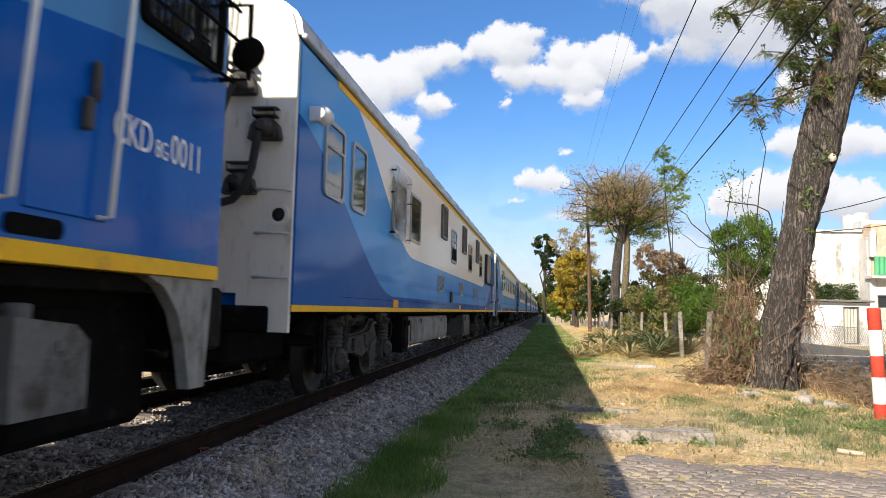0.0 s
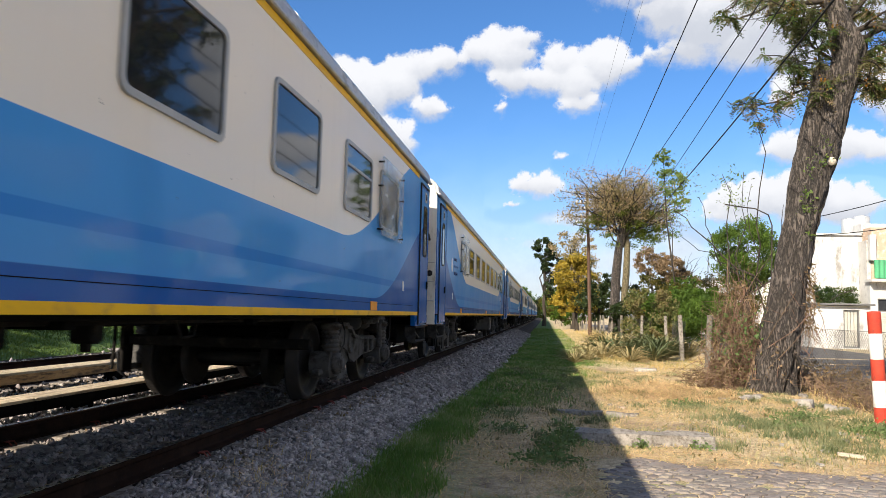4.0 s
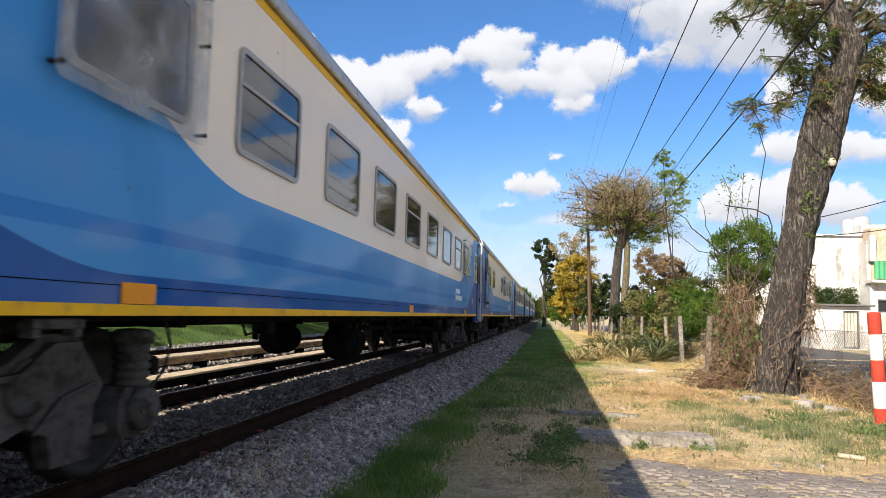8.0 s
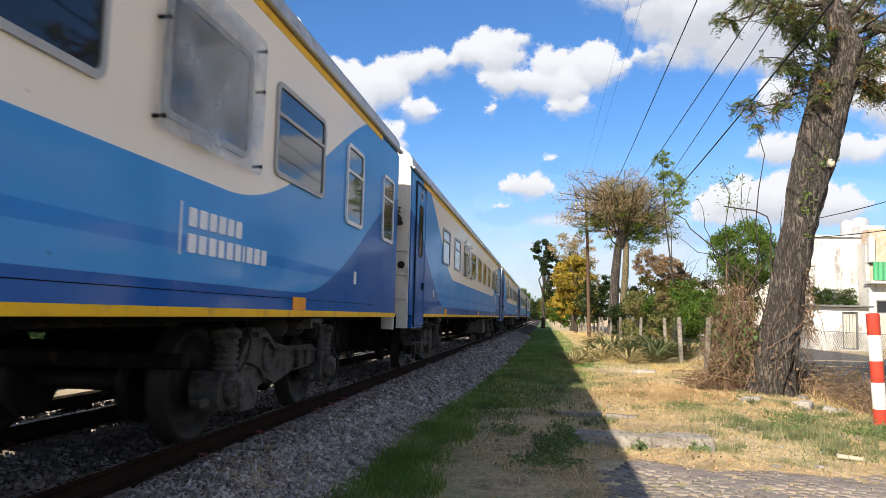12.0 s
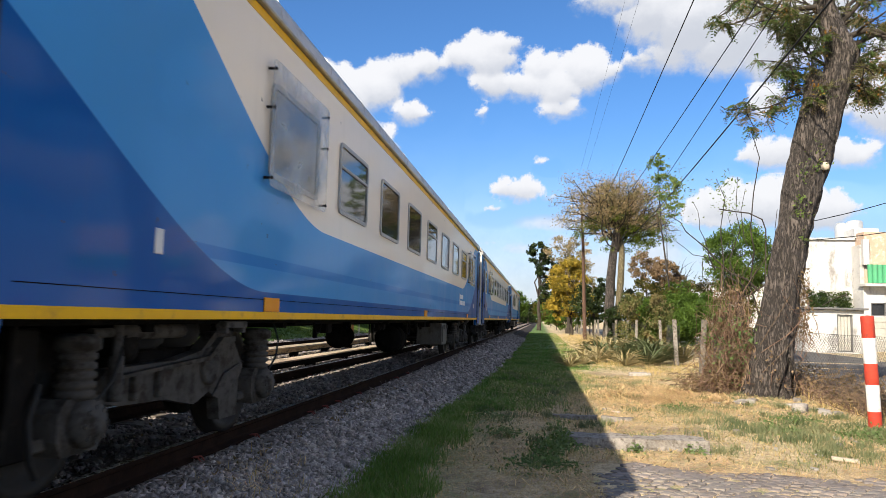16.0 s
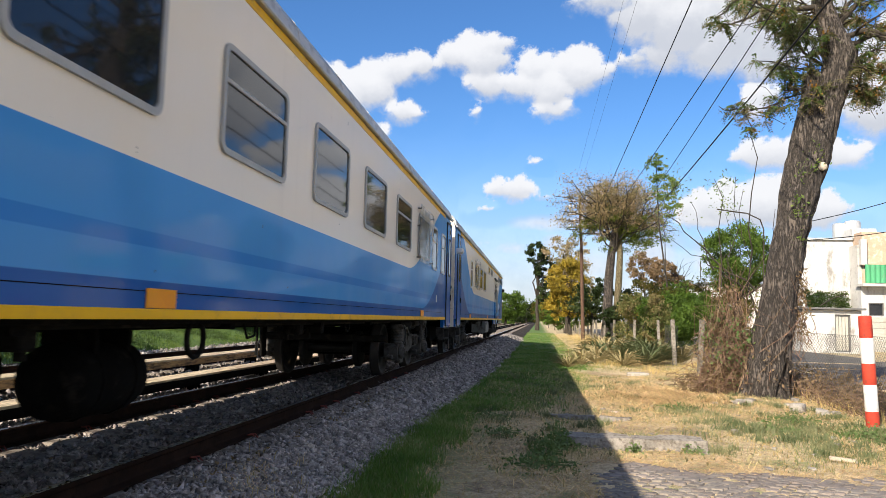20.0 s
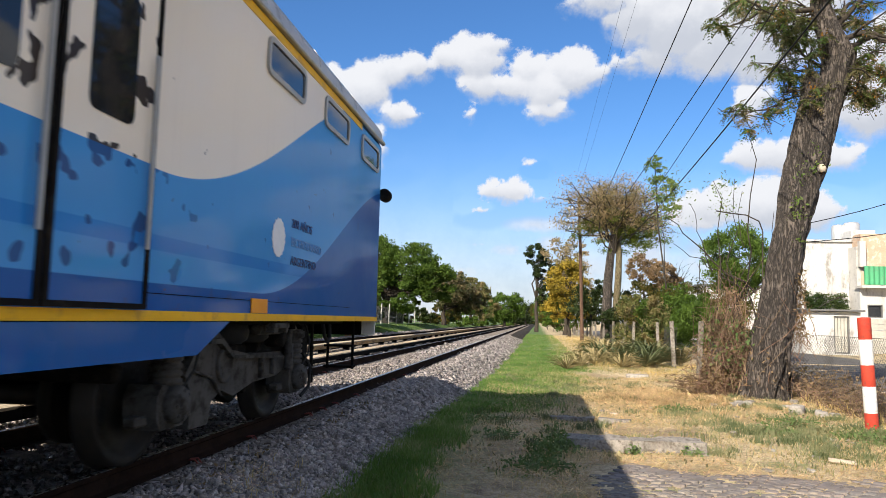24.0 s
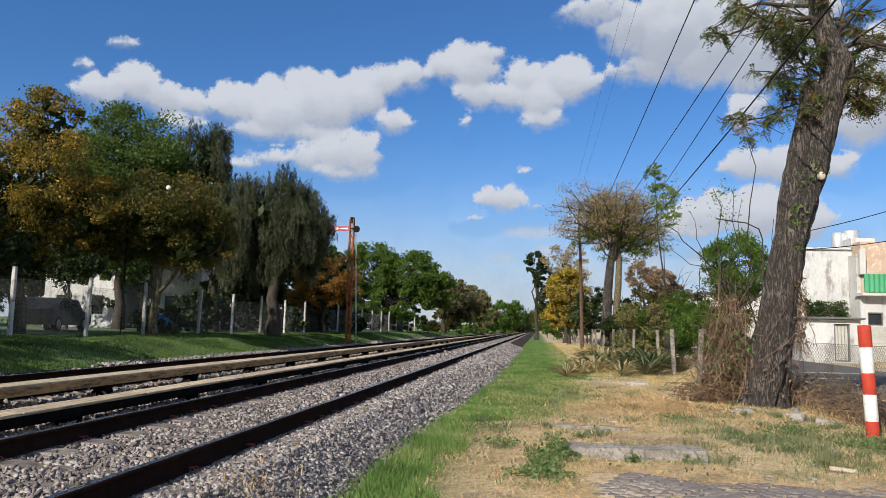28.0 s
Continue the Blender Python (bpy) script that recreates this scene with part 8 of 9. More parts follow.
def build_street_lamp():
    p = empty("street_lamp", pose(-15.3, 25.6, 1.0), "thin street lamp with a round white globe among leaves", "street lamp")
    part("post", Geo().tube([(0, 0, 0), (0, 0, 5.0)], 0.03, 8), M["black"], p)
    part("globe", Geo().lathe([(0.02, 5.36), (0.06, 5.38), (0.09, 5.43), (0.09, 5.48), (0.06, 5.53), (0.01, 5.55)], "z", 18, (1.74, -0.4, 0)), M["white_paint"], p, "round white lamp globe")
    part("bracket", Geo().tube([(0, 0, 4.9), (0.6, -0.1, 5.2), (1.74, -0.4, 5.32)], 0.013, 6), M["black"], p)


def build_poles():
    p = empty("telegraph_pole", pose(3.72, 62.9, 0.0), "tall slender wooden telegraph pole with white insulators", "utility pole")
    part("shaft", Geo().tube([(0, 0, -0.2), (-0.1, 0, 4), (-0.2, 0, 8), (-0.36, 0, 12.2)], [0.17, 0.15, 0.13, 0.10], 10), M["wood_pole"], p)
    im = Geo().lathe([(0.04, -0.12), (0.10, -0.08), (0.06, 0.0), (0.10, 0.04), (0.07, 0.12), (0.0, 0.14)], "z", 8).mesh("insulator")
    im.materials.append(M["white_paint"])
    for k in range(5):
        z = 11.7 - 0.55 * k
        a = part("crossarm", Geo().box((-0.3, -0.14, z), (2.0, 0.08, 0.09), bev=0.01), M["wood_pole"], p)
        for q in range(6):
            part("insulator", im, None, a, m=pose(-1.2 + 0.36 * q, -0.14, z + 0.12))
    for n, (x, z, r, sag) in enumerate(((2.62, 8.25, 0.013, 0.25), (4.07, 8.2, 0.013, 0.3), (3.51, 8.05, 0.012, 0.5), (4.48, 7.95, 0.022, 0.5), (1.6, 8.3, 0.0025, 0.3), (1.9, 8.4, 0.0025, 0.3))):
        g = Geo()
        x2 = {0: 3.68, 1: 4.38, 3: 6.77, 2: 6.3}.get(n, x + 0.05)
        pts = [(x + (x2 - x) * (y + 8) / 70, y, z - sag * (1 - ((y - 27) / 35) ** 2)) for y in np.linspace(-8, 62, 18)]
        g.tube(pts, r, 6)
        part_ob = part("overhead_cable", g, M["cable"])
        tagged(part_ob, "black overhead cable sagging along the line", "cable", "overhead cables")
    for a, b, z0, z1 in (((14.5, 25.5), (8.3, 25), 7.0, 4.9), ((14.5, 25.5), (8.3, 25), 5.55, 4.35)):
        g = Geo()
        g.tube([(a[0] + (b[0] - a[0]) * u, a[1] + (b[1] - a[1]) * u, z0 + (z1 - z0) * u - 0.2 * math.sin(u * math.pi)) for u in np.linspace(0, 1, 10)], 0.014, 5)
        tagged(part("service_cable", g, M["cable"]), "thin black house service cable", "cable", "overhead cables")
    b = empty("marker_post", pose(5.33, 12.75, 0.0, 0, -2.6, 0), "red and white banded iron marker post", "bollard")
    z = 0.0
    for k, h in enumerate((0.27, 0.42, 0.34, 0.41, 0.34)):
        part("band", Geo().lathe([(0.098, z), (0.1, z + 0.004), (0.1, z + h)], "z", 24), M["red_paint" if k % 2 == 0 else "white_paint"], b, "red painted band" if k % 2 == 0 else "white painted band")
        z += h
    part("cap", Geo().lathe([(0.1, z), (0.095, z + 0.012), (0.02, z + 0.02)], "z", 24), M["red_paint"], b)


# ---------------------------------------------------------------- houses and street
def wall_with_window(g, x0, x1, z0, z1, y, th, holes):
    """A wall in the x-z plane with openings through it."""
    xs = sorted({x0, x1, *[h[0] for h in holes], *[h[1] for h in holes]})
    for a, b in zip(xs, xs[1:]):
        cuts = sorted([(h[2], h[3]) for h in holes if h[0] <= a + 1e-6 and h[1] >= b - 1e-6])
        z = z0
        for c, d in cuts:
            if c > z:
                g.box(((a + b) / 2, y + th / 2, (z + c) / 2), (b - a, th, c - z))
            z = d
        if z1 > z:
            g.box(((a + b) / 2, y + th / 2, (z + z1) / 2), (b - a, th, z1 - z))


def pierced(x0, x1, z0, z1, y, th, hole):
    """A wall in the x-z plane with one opening, as a single closed frame."""
    a, b, c, d = hole
    return Geo().ring([(x0, z0), (x1, z0), (x1, z1), (x0, z1)], [(a, c), (b, c), (b, d), (a, d)], y, y + th, "y")


def build_houses():
    far = pose(0, 0, -1.2) @ Matrix.Scale(1.75, 4)
    h = empty("white_house", far, "white plastered two-storey house with stained walls", "house")
    g = Geo()
    wall_with_window(g, 9.42, 11.42, 0.0, 2.20, 28.0, 0.25, [(10.52, 11.06, 0.72, 2.05)])
    g.box((9.54, 29.6, 1.1), (0.24, 2.7, 2.2)).box((11.3, 29.6, 1.1), (0.24, 2.7, 2.2))
    part("wall", g, M["plaster"], h, "white plaster front wall")
    w = part("window", Geo().ring([(10.52, 0.72), (11.06, 0.72), (11.06, 2.05), (10.52, 2.05)], [(10.57, 0.76), (11.01, 0.76), (11.01, 2.0), (10.57, 2.0)], 28.05, 28.12, "y"), M["roof_dark"], h)
    g = Geo()
    for k in range(4):
        g.box((10.625 + 0.11 * k, 28.1, 1.38), (0.095, 0.03, 1.22), bev=0.004)
    part("shutter", g, M["shutter"], w, "closed grey-beige shutter boards")
    part("lean_to_roof", Geo().box((10.42, 29.4, 2.25), (2.2, 3.2, 0.07), pose(0, 0, 0), bev=0.01), M["roof_dark"], h, "dark felt roof edge")
    part("upper_wall", Geo().box((11.7, 33.1, 2.55), (2.5, 4.2, 5.05)), M["plaster"], h, "white upper wall with grey stains")
    part("parapet", Geo().box((11.7, 31.0, 5.1), (2.56, 0.2, 0.08)).box((12.8, 31.3, 5.3), (0.9, 0.8, 0.45)), M["plaster"], h)
    t = empty("water_tank", far @ pose(13.2, 33.0, 5.1), "stainless steel rooftop water tank", "water tank")
    part("drum", Geo().lathe([(0.3, 0.0), (0.32, 0.04), (0.32, 0.92), (0.28, 1.0), (0.08, 1.04)], "z", 24), M["steel_tank"], t)
    part("drum", Geo().lathe([(0.24, 0.0), (0.26, 0.04), (0.26, 0.82), (0.22, 0.9), (0.08, 0.94)], "z", 24, (-0.5, 0.1, 0)), M["steel_tank"], t)
    part("stand", Geo().box((-0.2, 0, -0.04), (1.2, 0.7, 0.1)), M["concrete"], t)
    iv = empty("ivy", far @ pose(10.6, 28.5, 2.45), "dark ivy grown over the low roof and wall", "climbing plant")
    pts = np.concatenate([in_ellipsoid(70, (lg.uniform(-0.15, 1.45), lg.uniform(2.2, 2.42), -0.05 + 0.62 * lg.random()), (0.2, 0.07, 0.12), 0.1) for k in range(46)])
    part("leaf", leaf_mesh("ivy_leaves", pts, 0.055, M["ivy"], 0.4, 1.3), None, iv)
    part("stem", Geo().tube([(-0.4, 0, -0.1), (0.2, 0.5, 0.2), (0.9, 1.0, 0.4)], 0.02, 5), M["bark_dark"], iv)
    h2 = empty("shop_house", far, "pale house with a green balcony and a roller shutter", "house")
    for a, b, holes in ((12.25, 13.2, [(12.5, 13.05, 2.05, 2.55)]), (13.2, 18.0, [(13.3, 16.0, 0.05, 2.4)])):
        part("wall", pierced(a, b, 0.0, 3.25, 30.0, 0.25, holes[0]), M["plaster"], h2, "pale plaster wall")
    part("side_wall", Geo().box((12.35, 34, 2.4), (0.2, 7.5, 4.8)), M["plaster_grey"], h2)
    part("ledge", Geo().box((15.1, 29.9, 3.22), (5.9, 0.7, 0.1)), M["plaster_grey"], h2)
    part("balcony_rail", corrugated(12.3, 18.0, 3.3, 4.0, 29.72), M["green_sheet"], h2, "green corrugated sheet balcony front")
    part("upper_wall", Geo().box((15.2, 32.0, 4.3), (5.6, 3.6, 2.0)), M["brick"], h2, "bare orange-brown hollow brick upper wall")
    for k in range(4):
        part("pier", Geo().box((12.4 + 1.5 * k, 30.1, 4.5), (0.22, 0.22, 1.0), bev=0.01), M["plaster_grey"], h2)
    g = Geo()
    for k in range(22):
        g.box((14.65, 30.12, 0.1 + 0.105 * k), (2.68, 0.03, 0.09), bev=0.01)
    part("roller_shutter", g, M["shutter"], h2, "closed slatted roller shutter")
    g = Geo()
    for k in range(9):
        g.box((12.3, 29.99, 0.15 + 0.22 * k), (1.9, 0.02, 0.2), bev=0.004)
    part("cladding", g, M["shutter"], h2, "pale horizontal cladding boards")
    v = part("window", Geo().ring([(12.5, 2.05), (13.05, 2.05), (13.05, 2.55), (12.5, 2.55)], [(12.54, 2.09), (13.01, 2.09), (13.01, 2.51), (12.54, 2.51)], 30.02, 30.1, "y"), M["roof_dark"], h2)
    part("pane", Geo().box((12.77, 30.1, 2.3), (0.5, 0.02, 0.44)), M["window_dark"], v)
    # street between fence and houses
    st = Geo().box((12.0, 60, 0.012), (9.2, 180, 0.024))
    tagged(part("road", st, M["asphalt"]), "grey asphalt street beyond the fence", "road", kind="structure")
    kb = Geo().box((7.3, 60, 0.05), (0.16, 180, 0.14), bev=0.02)
    tagged(part("kerb", kb, M["concrete"]), "worn concrete kerb", "kerb", kind="structure")
    # far houses seen through the trees
    def far_house(x, y, w, d, z0, hh, mt, label):
        f = empty("far_house", pose(x, y, z0), label, "house", "houses behind the trees")
        g = Geo()
        wall_with_window(g, -w / 2, w / 2, 0, hh, 0, 0.2, [(-w / 4 - 0.4, -w / 4 + 0.4, 0.9, 2.1), (w / 4 - 0.4, w / 4 + 0.4, 0.9, 2.1)])
        part("front_wall", g, M[mt], f)
        for s in (-1, 1):
            part("side_wall", Geo().box((s * (w / 2 - 0.1), d / 2, hh / 2), (0.2, d - 0.4, hh)), M[mt], f)
        part("back_wall", Geo().box((0, d, hh / 2), (w, 0.2, hh)), M[mt], f)
        part("roof", Geo().box((0, d / 2, hh + 0.1), (w + 0.5, d + 0.5, 0.2), bev=0.02), M["roof_dark"], f)
        for s in (-1, 1):
            part("window", Geo().box((s * w / 4, 0.12, 1.5), (0.8, 0.05, 1.2)), M["window_dark"], f)
    far_house(-40.5, 66, 13, 7, 1.0, 4.6, "plaster", "long white house in the sun seen through the trees")
    far_house(-29.6, 44.5, 5.0, 4, 1.0, 3.6, "plaster", "white house wall in the sun between the trees")
    far_house(-21.9, 43.0, 2.6, 3.0, 1.0, 4.0, "plaster", "small white outbuilding between the trees")
    far_house(-23.5, 80, 5.0, 5.0, 1.0, 3.0, "plaster", "low white house seen through the trees")
    far_house(-23.8, 71, 3.8, 6, 1.0, 3.0, "plaster", "low white house seen through the trees")
    far_house(-33, 78, 9, 6, 1.0, 4.2, "brick", "brick house seen through the trees")
    far_house(-26, 112, 6, 6, 1.0, 3.0, "plaster_grey", "low grey house seen through the trees")
    far_house(21, 78, 9, 8, 0, 5.6, "plaster", "white house along the street")
    far_house(19, 104, 8, 8, 0, 4.2, "plaster_grey", "grey house along the street")
    road = Geo().box((-24.5, 60, 1.012), (7.0, 170, 0.03))
    tagged(part("road", road, M["asphalt"]), "grey street behind the trees", "road", kind="structure")


def corrugated(x0, x1, z0, z1, y):
    g = Geo()
    n = int((x1 - x0) / 0.03)
    top = [(x0 + 0.03 * k, y + 0.022 * math.sin(k * 1.05)) for k in range(n + 1)]
    vs = [(x, yy, z0) for x, yy in top] + [(x, yy, z1) for x, yy in top]
    fs = [(k, k + 1, n + 2 + k, n + 1 + k) for k in range(n)]
    g.add(vs, fs)
    vs2 = [(x, yy + 0.01, z) for x, yy, z in vs]
    g.add(vs2, [f[::-1] for f in fs])
    return g


def car(x, y, z, turn, paint_name, label):
    c = empty("parked_car", pose(x, y, z, 0, 0, turn), label, "car", "parked cars")
    out = [(-2.05, 0.3), (2.05, 0.3), (2.1, 0.62), (1.95, 0.82), (1.1, 0.92), (0.55, 1.36), (-1.0, 1.42), (-1.7, 0.98), (-2.05, 0.92)]
    part("body", Geo().prism(out, -0.8, 0.8, "x"), M[paint_name], c)
    part("window", Geo().prism([(0.95, 0.94), (0.5, 1.3), (-0.95, 1.35), (-1.5, 0.98)], -0.81, 0.81, "x"), M["window_dark"], c, "dark car windows")
    for sx in (-0.72, 0.72):
        for sy in (-1.3, 1.3):
            w = part("wheel", Geo().lathe([(0.1, -0.1), (0.3, -0.1), (0.33, -0.06), (0.33, 0.06), (0.3, 0.1), (0.1, 0.1)], "x", 18, (sx, sy, 0.33)), M["rubber"], c)
            part("rim", Geo().lathe([(0.02, -0.105), (0.2, -0.105), (0.2, 0.105), (0.02, 0.105)], "x", 14, (sx, sy, 0.33)), M["galv"], w)


def build_cars():
    car(-20.6, 29.2, 1.0, 12, "box_grey", "grey car parked behind the fence")
    car(-22.6, 45.0, 1.0, 5, "dark_blue", "blue car parked behind the fence")
    car(-20.5, 58.0, 1.0, -5, "roof_dark", "dark car parked under the trees")
    car(-20.0, 70.0, 1.0, 3, "red_paint", "red car parked under the trees")


# ---------------------------------------------------------------- verge
def blades(name, pts, h, material, w=0.010, lean=0.5, label=""):
    """Grass: bent two-piece blades."""
    n = len(pts)
    hh = (h * lg.uniform(0.45, 1.3, n))[:, None]
    a = lg.uniform(0, 6.28, n)
    d = np.stack([np.cos(a), np.sin(a), np.zeros(n)], -1)
    side = np.stack([-np.sin(a), np.cos(a), np.zeros(n)], -1) * (w * lg.uniform(0.6, 1.4, n))[:, None] * 0.5
    side = np.where(lg.random(n)[:, None] < 0.6, np.array([1, 0, 0]) * (w * 0.5), side)
    ln = (lean * lg.uniform(0.1, 1.2, n))[:, None]
    up = np.array([0, 0, 1.0])
    m = pts + up * hh * 0.55 + d * hh * ln * 0.3
    t = pts + up * hh * (1 - 0.25 * ln) + d * hh * ln
    v = np.stack([pts - side, pts + side, m + side * 0.8, m - side * 0.8, t], 1).reshape(-1, 3)
    k = (np.arange(n) * 5)[:, None]
    f = (k + np.array([0, 1, 2, 0, 2, 3, 3, 2, 4])).ravel()
    ob = new(name, fast_mesh(name, v, f, 3, material))
    return tagged(ob, label, "grass", kind="stuff")


def spread(x0, x1, y0, y1, n, bias=1.5, keep=None, lift=0.0):
    x = lg.uniform(x0, x1, n)
    y = y0 + (y1 - y0) * lg.random(n) ** bias
    if keep is not None:
        k = keep(x, y)
        x, y = x[k], y[k]
    return np.stack([x, y, ground_z(x, y) - 0.01 + lift], -1)


def patchy(x, y, s=1.3, cut=0.0):
    return np.sin(x * s * 2.1 + 1.3 * np.sin(y * s * 0.9)) + np.sin(y * s * 1.3 + 1.7 * np.sin(x * s)) + lg.normal(size=len(x)) * 0.5 > cut


def straws(x, y, lift, lo, hi, w):
    n = len(x)
    a, l = lg.uniform(0, 6.28, n), lg.uniform(lo, hi, n)
    d = np.stack([np.cos(a), np.sin(a), lg.normal(size=n) * 0.22], -1) * l[:, None] * 0.5
    s = np.stack([-np.sin(a), np.cos(a), np.zeros(n)], -1) * w
    c = np.stack([x, y, ground_z(x, y) + lift], -1)
    return np.stack([c - d - s, c - d + s, c + d + s, c + d - s], 1).reshape(-1, 3)


def build_verge():
    # lush strip along the ballast, and the green further off
    ragged = lambda x, y: x + 0.22 * np.sin(y * 1.7) + 0.12 * np.sin(y * 4.3) + lg.normal(size=len(x)) * 0.16
    p = np.concatenate([spread(-1.96, -0.9, 5.5, 14, 26000, 1.1, lambda x, y: (ragged(x, y) < np.interp(y, [5.5, 8], [-1.38, -1.12])) & (x > np.interp(y, [6, 14], [-1.96, -1.72]))),
                        spread(-1.66, 2.4, 12.8, 40, 64000, 1.3, lambda x, y: (x > -1.80 + shoulder(y) + 0.06 * lg.normal(size=len(x))) & (ragged(x, y) + 0.25 * np.sin(y * 0.9) + lg.normal(size=len(x)) * 0.32 < np.interp(y, [12.8, 13.6, 15, 17, 27, 40], [-1.0, -0.3, 0.35, 0.75, 1.5, 1.65]))),
                        spread(-1.3, 1.8, 38, 90, 22000, 1.2)])
    k = lg.random(len(p)) < 0.28
    far = p[:, 1] > 12.5 + lg.normal(size=len(p)) * 0.8
    blades("lush_grass", p[~k & ~far], 0.115, M["grass"], 0.009, 0.7, "lush green grass along the ballast")
    blades("bright_grass", p[far & ~k], 0.085, M["grass_bright"], 0.011, 0.7, "bright green grass further along the ballast")
    blades("thin_grass", p[k], 0.09, M["grass_mixed"], 0.007, 1.0, "thin drying grass along the ballast")
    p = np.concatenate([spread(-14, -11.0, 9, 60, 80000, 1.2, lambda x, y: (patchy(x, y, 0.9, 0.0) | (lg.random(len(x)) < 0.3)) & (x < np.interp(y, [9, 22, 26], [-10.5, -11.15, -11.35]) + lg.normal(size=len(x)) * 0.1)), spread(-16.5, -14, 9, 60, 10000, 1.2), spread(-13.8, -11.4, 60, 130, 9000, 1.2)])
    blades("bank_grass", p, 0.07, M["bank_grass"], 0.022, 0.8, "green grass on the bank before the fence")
    p = np.concatenate([spread(-1.2, 5.8, 6.5, 30, 30000, 1.2, lambda x, y: patchy(x, y, 1.2, 1.1) & ~((x > 0.45) & (y < 8.7))),
                        spread(2.4, 6.0, 9.5, 16, 5000, 1.0, lambda x, y: patchy(x, y, 1.6, 1.2)), spread(1.0, 5.5, 26, 70, 12000)])
    cx = np.concatenate([lg.uniform(2.2, 5.6, 60), lg.normal(4.1, 0.6, 36), lg.uniform(-1.0, 5.0, 90)])
    cy = np.concatenate([lg.uniform(9.4, 15.5, 60), lg.normal(12.2, 0.8, 36), lg.uniform(9.0, 22.0, 90)])
    num = lg.integers(25, 110, len(cx))
    wide = np.repeat(lg.uniform(0.04, 0.16, len(cx)), num)
    x, y = np.repeat(cx, num) + lg.normal(size=num.sum()) * wide, np.repeat(cy, num) + lg.normal(size=num.sum()) * wide
    q = np.stack([x, y, ground_z(x, y) - 0.01], -1)
    blades("grass_tuft", q, 0.13, M["tuft"], 0.009, 1.1, "loose tufts of grey-green grass on the dry verge")
    blades("verge_grass", p, 0.09, M["grass_mixed"], 0.009, 0.9, "patchy green grass on the dry verge")
    p = np.concatenate([spread(-1.3, 6.0, 6.0, 30, 44000, 1.2, lambda x, y: patchy(x, y, 0.9, -0.9) & ~((x > 0.6) & (y < 8.5))), spread(1.0, 6.5, 25, 90, 22000, 1.2)])
    blades("dry_grass", p, 0.05, M["grass_dry"], 0.007, 2.2, "dry straw-coloured grass")
    p = np.concatenate([spread(5.6, 7.0, 13, 30, 1100, 1.1), spread(1.6, 5.6, 23.5, 38, 3600, 1.0, lambda x, y: patchy(x, y, 1.1, 0.4)), spread(0.8, 6.0, 34, 80, 5200, 1.0, lambda x, y: lg.random(len(x)) < np.clip((x - 1.0) / 2.5, 0.05, 1))])
    blades("tall_dry_grass", p, 0.26, M["grass_dry"], 0.010, 0.7, "tall dry grass along the fence")
    # mown straw lying about, and the raked heap by the tree
    n = 60000
    x, y = lg.uniform(-1.2, 5.8, n), 6.2 + 17 * lg.random(n) ** 1.2
    k = patchy(x, y, 0.7, -0.5) & ~((x > 0.6) & (x < 3.6) & (y < 8.4))
    x, y = x[k], y[k]
    v1 = straws(x, y, lg.uniform(0.0, 0.03, len(x)), 0.05, 0.22, 0.003)
    n = 12000
    x, y = 2.6 + lg.normal(size=n) * 0.8, 16.6 + lg.normal(size=n) * 1.3
    v2 = straws(x, y, lg.random(n) * 0.13 * np.exp(-((x - 2.6) / 1.2) ** 2 - ((y - 16.6) / 1.8) ** 2), 0.12, 0.4, 0.004)
    v = np.concatenate([v1, v2])
    tagged(new("mown_straw", fast_mesh("mown_straw", v, np.arange(len(v)), 4, M["straw"])), "loose mown straw lying on the verge", "straw", kind="stuff")
    # fallen leaves and pale scraps
    x, y = lg.uniform(-0.9, 6.0, 2400), 8.6 + 12.5 * lg.random(2400)
    q = np.stack([x, y, ground_z(x, y) + 0.03 + 0.02 * lg.random(2400)], -1)
    tagged(new("fallen_leaves", leaf_mesh("fallen_leaves", q, 0.04, M["straw_leaf"], 0.0, 1.5)), "dry fallen leaves strewn over the verge", "leaf litter", kind="stuff")
    x = np.concatenate([lg.normal(-2.38, 0.08, 130), lg.uniform(-4.4, -2.7, 60)])
    y = np.concatenate([lg.uniform(4.8, 13, 130), lg.uniform(4.5, 11, 60)])
    q = np.stack([x, y, bed_z(x) + 0.03 + 0.02 * lg.random(190)], -1)
    tagged(new("fallen_leaves", leaf_mesh("ballast_leaves", q, 0.028, M["leaf_brown"], 0.0, 1.8)), "dead leaves and twigs caught along the rail", "leaf litter", kind="stuff")
    x, y = lg.normal(-2.16, 0.12, 420), lg.normal(5.6, 0.25, 420)
    v = straws(x, y, bed_z(x) + 0.02 + 0.03 * lg.random(420) - ground_z(x, y), 0.04, 0.13, 0.0016)
    tagged(new("straw_wisp", fast_mesh("straw_wisp", v, np.arange(len(v)), 4, M["straw"])), "wisp of dry straw lying on the ballast", "straw", kind="stuff")
    # stalks with pale seed heads at the foot of the ballast
    p = np.concatenate([spread(-2.5, -1.9, 5.2, 6.6, 36), spread(-2.2, -1.62, 4.6, 6.2, 60)])
    p[:, 2] = bed_z(p[:, 0]) - 0.02
    blades("ballast_weeds", p, 0.15, M["grass_dry"], 0.006, 0.9, "dry stalks growing in the ballast")


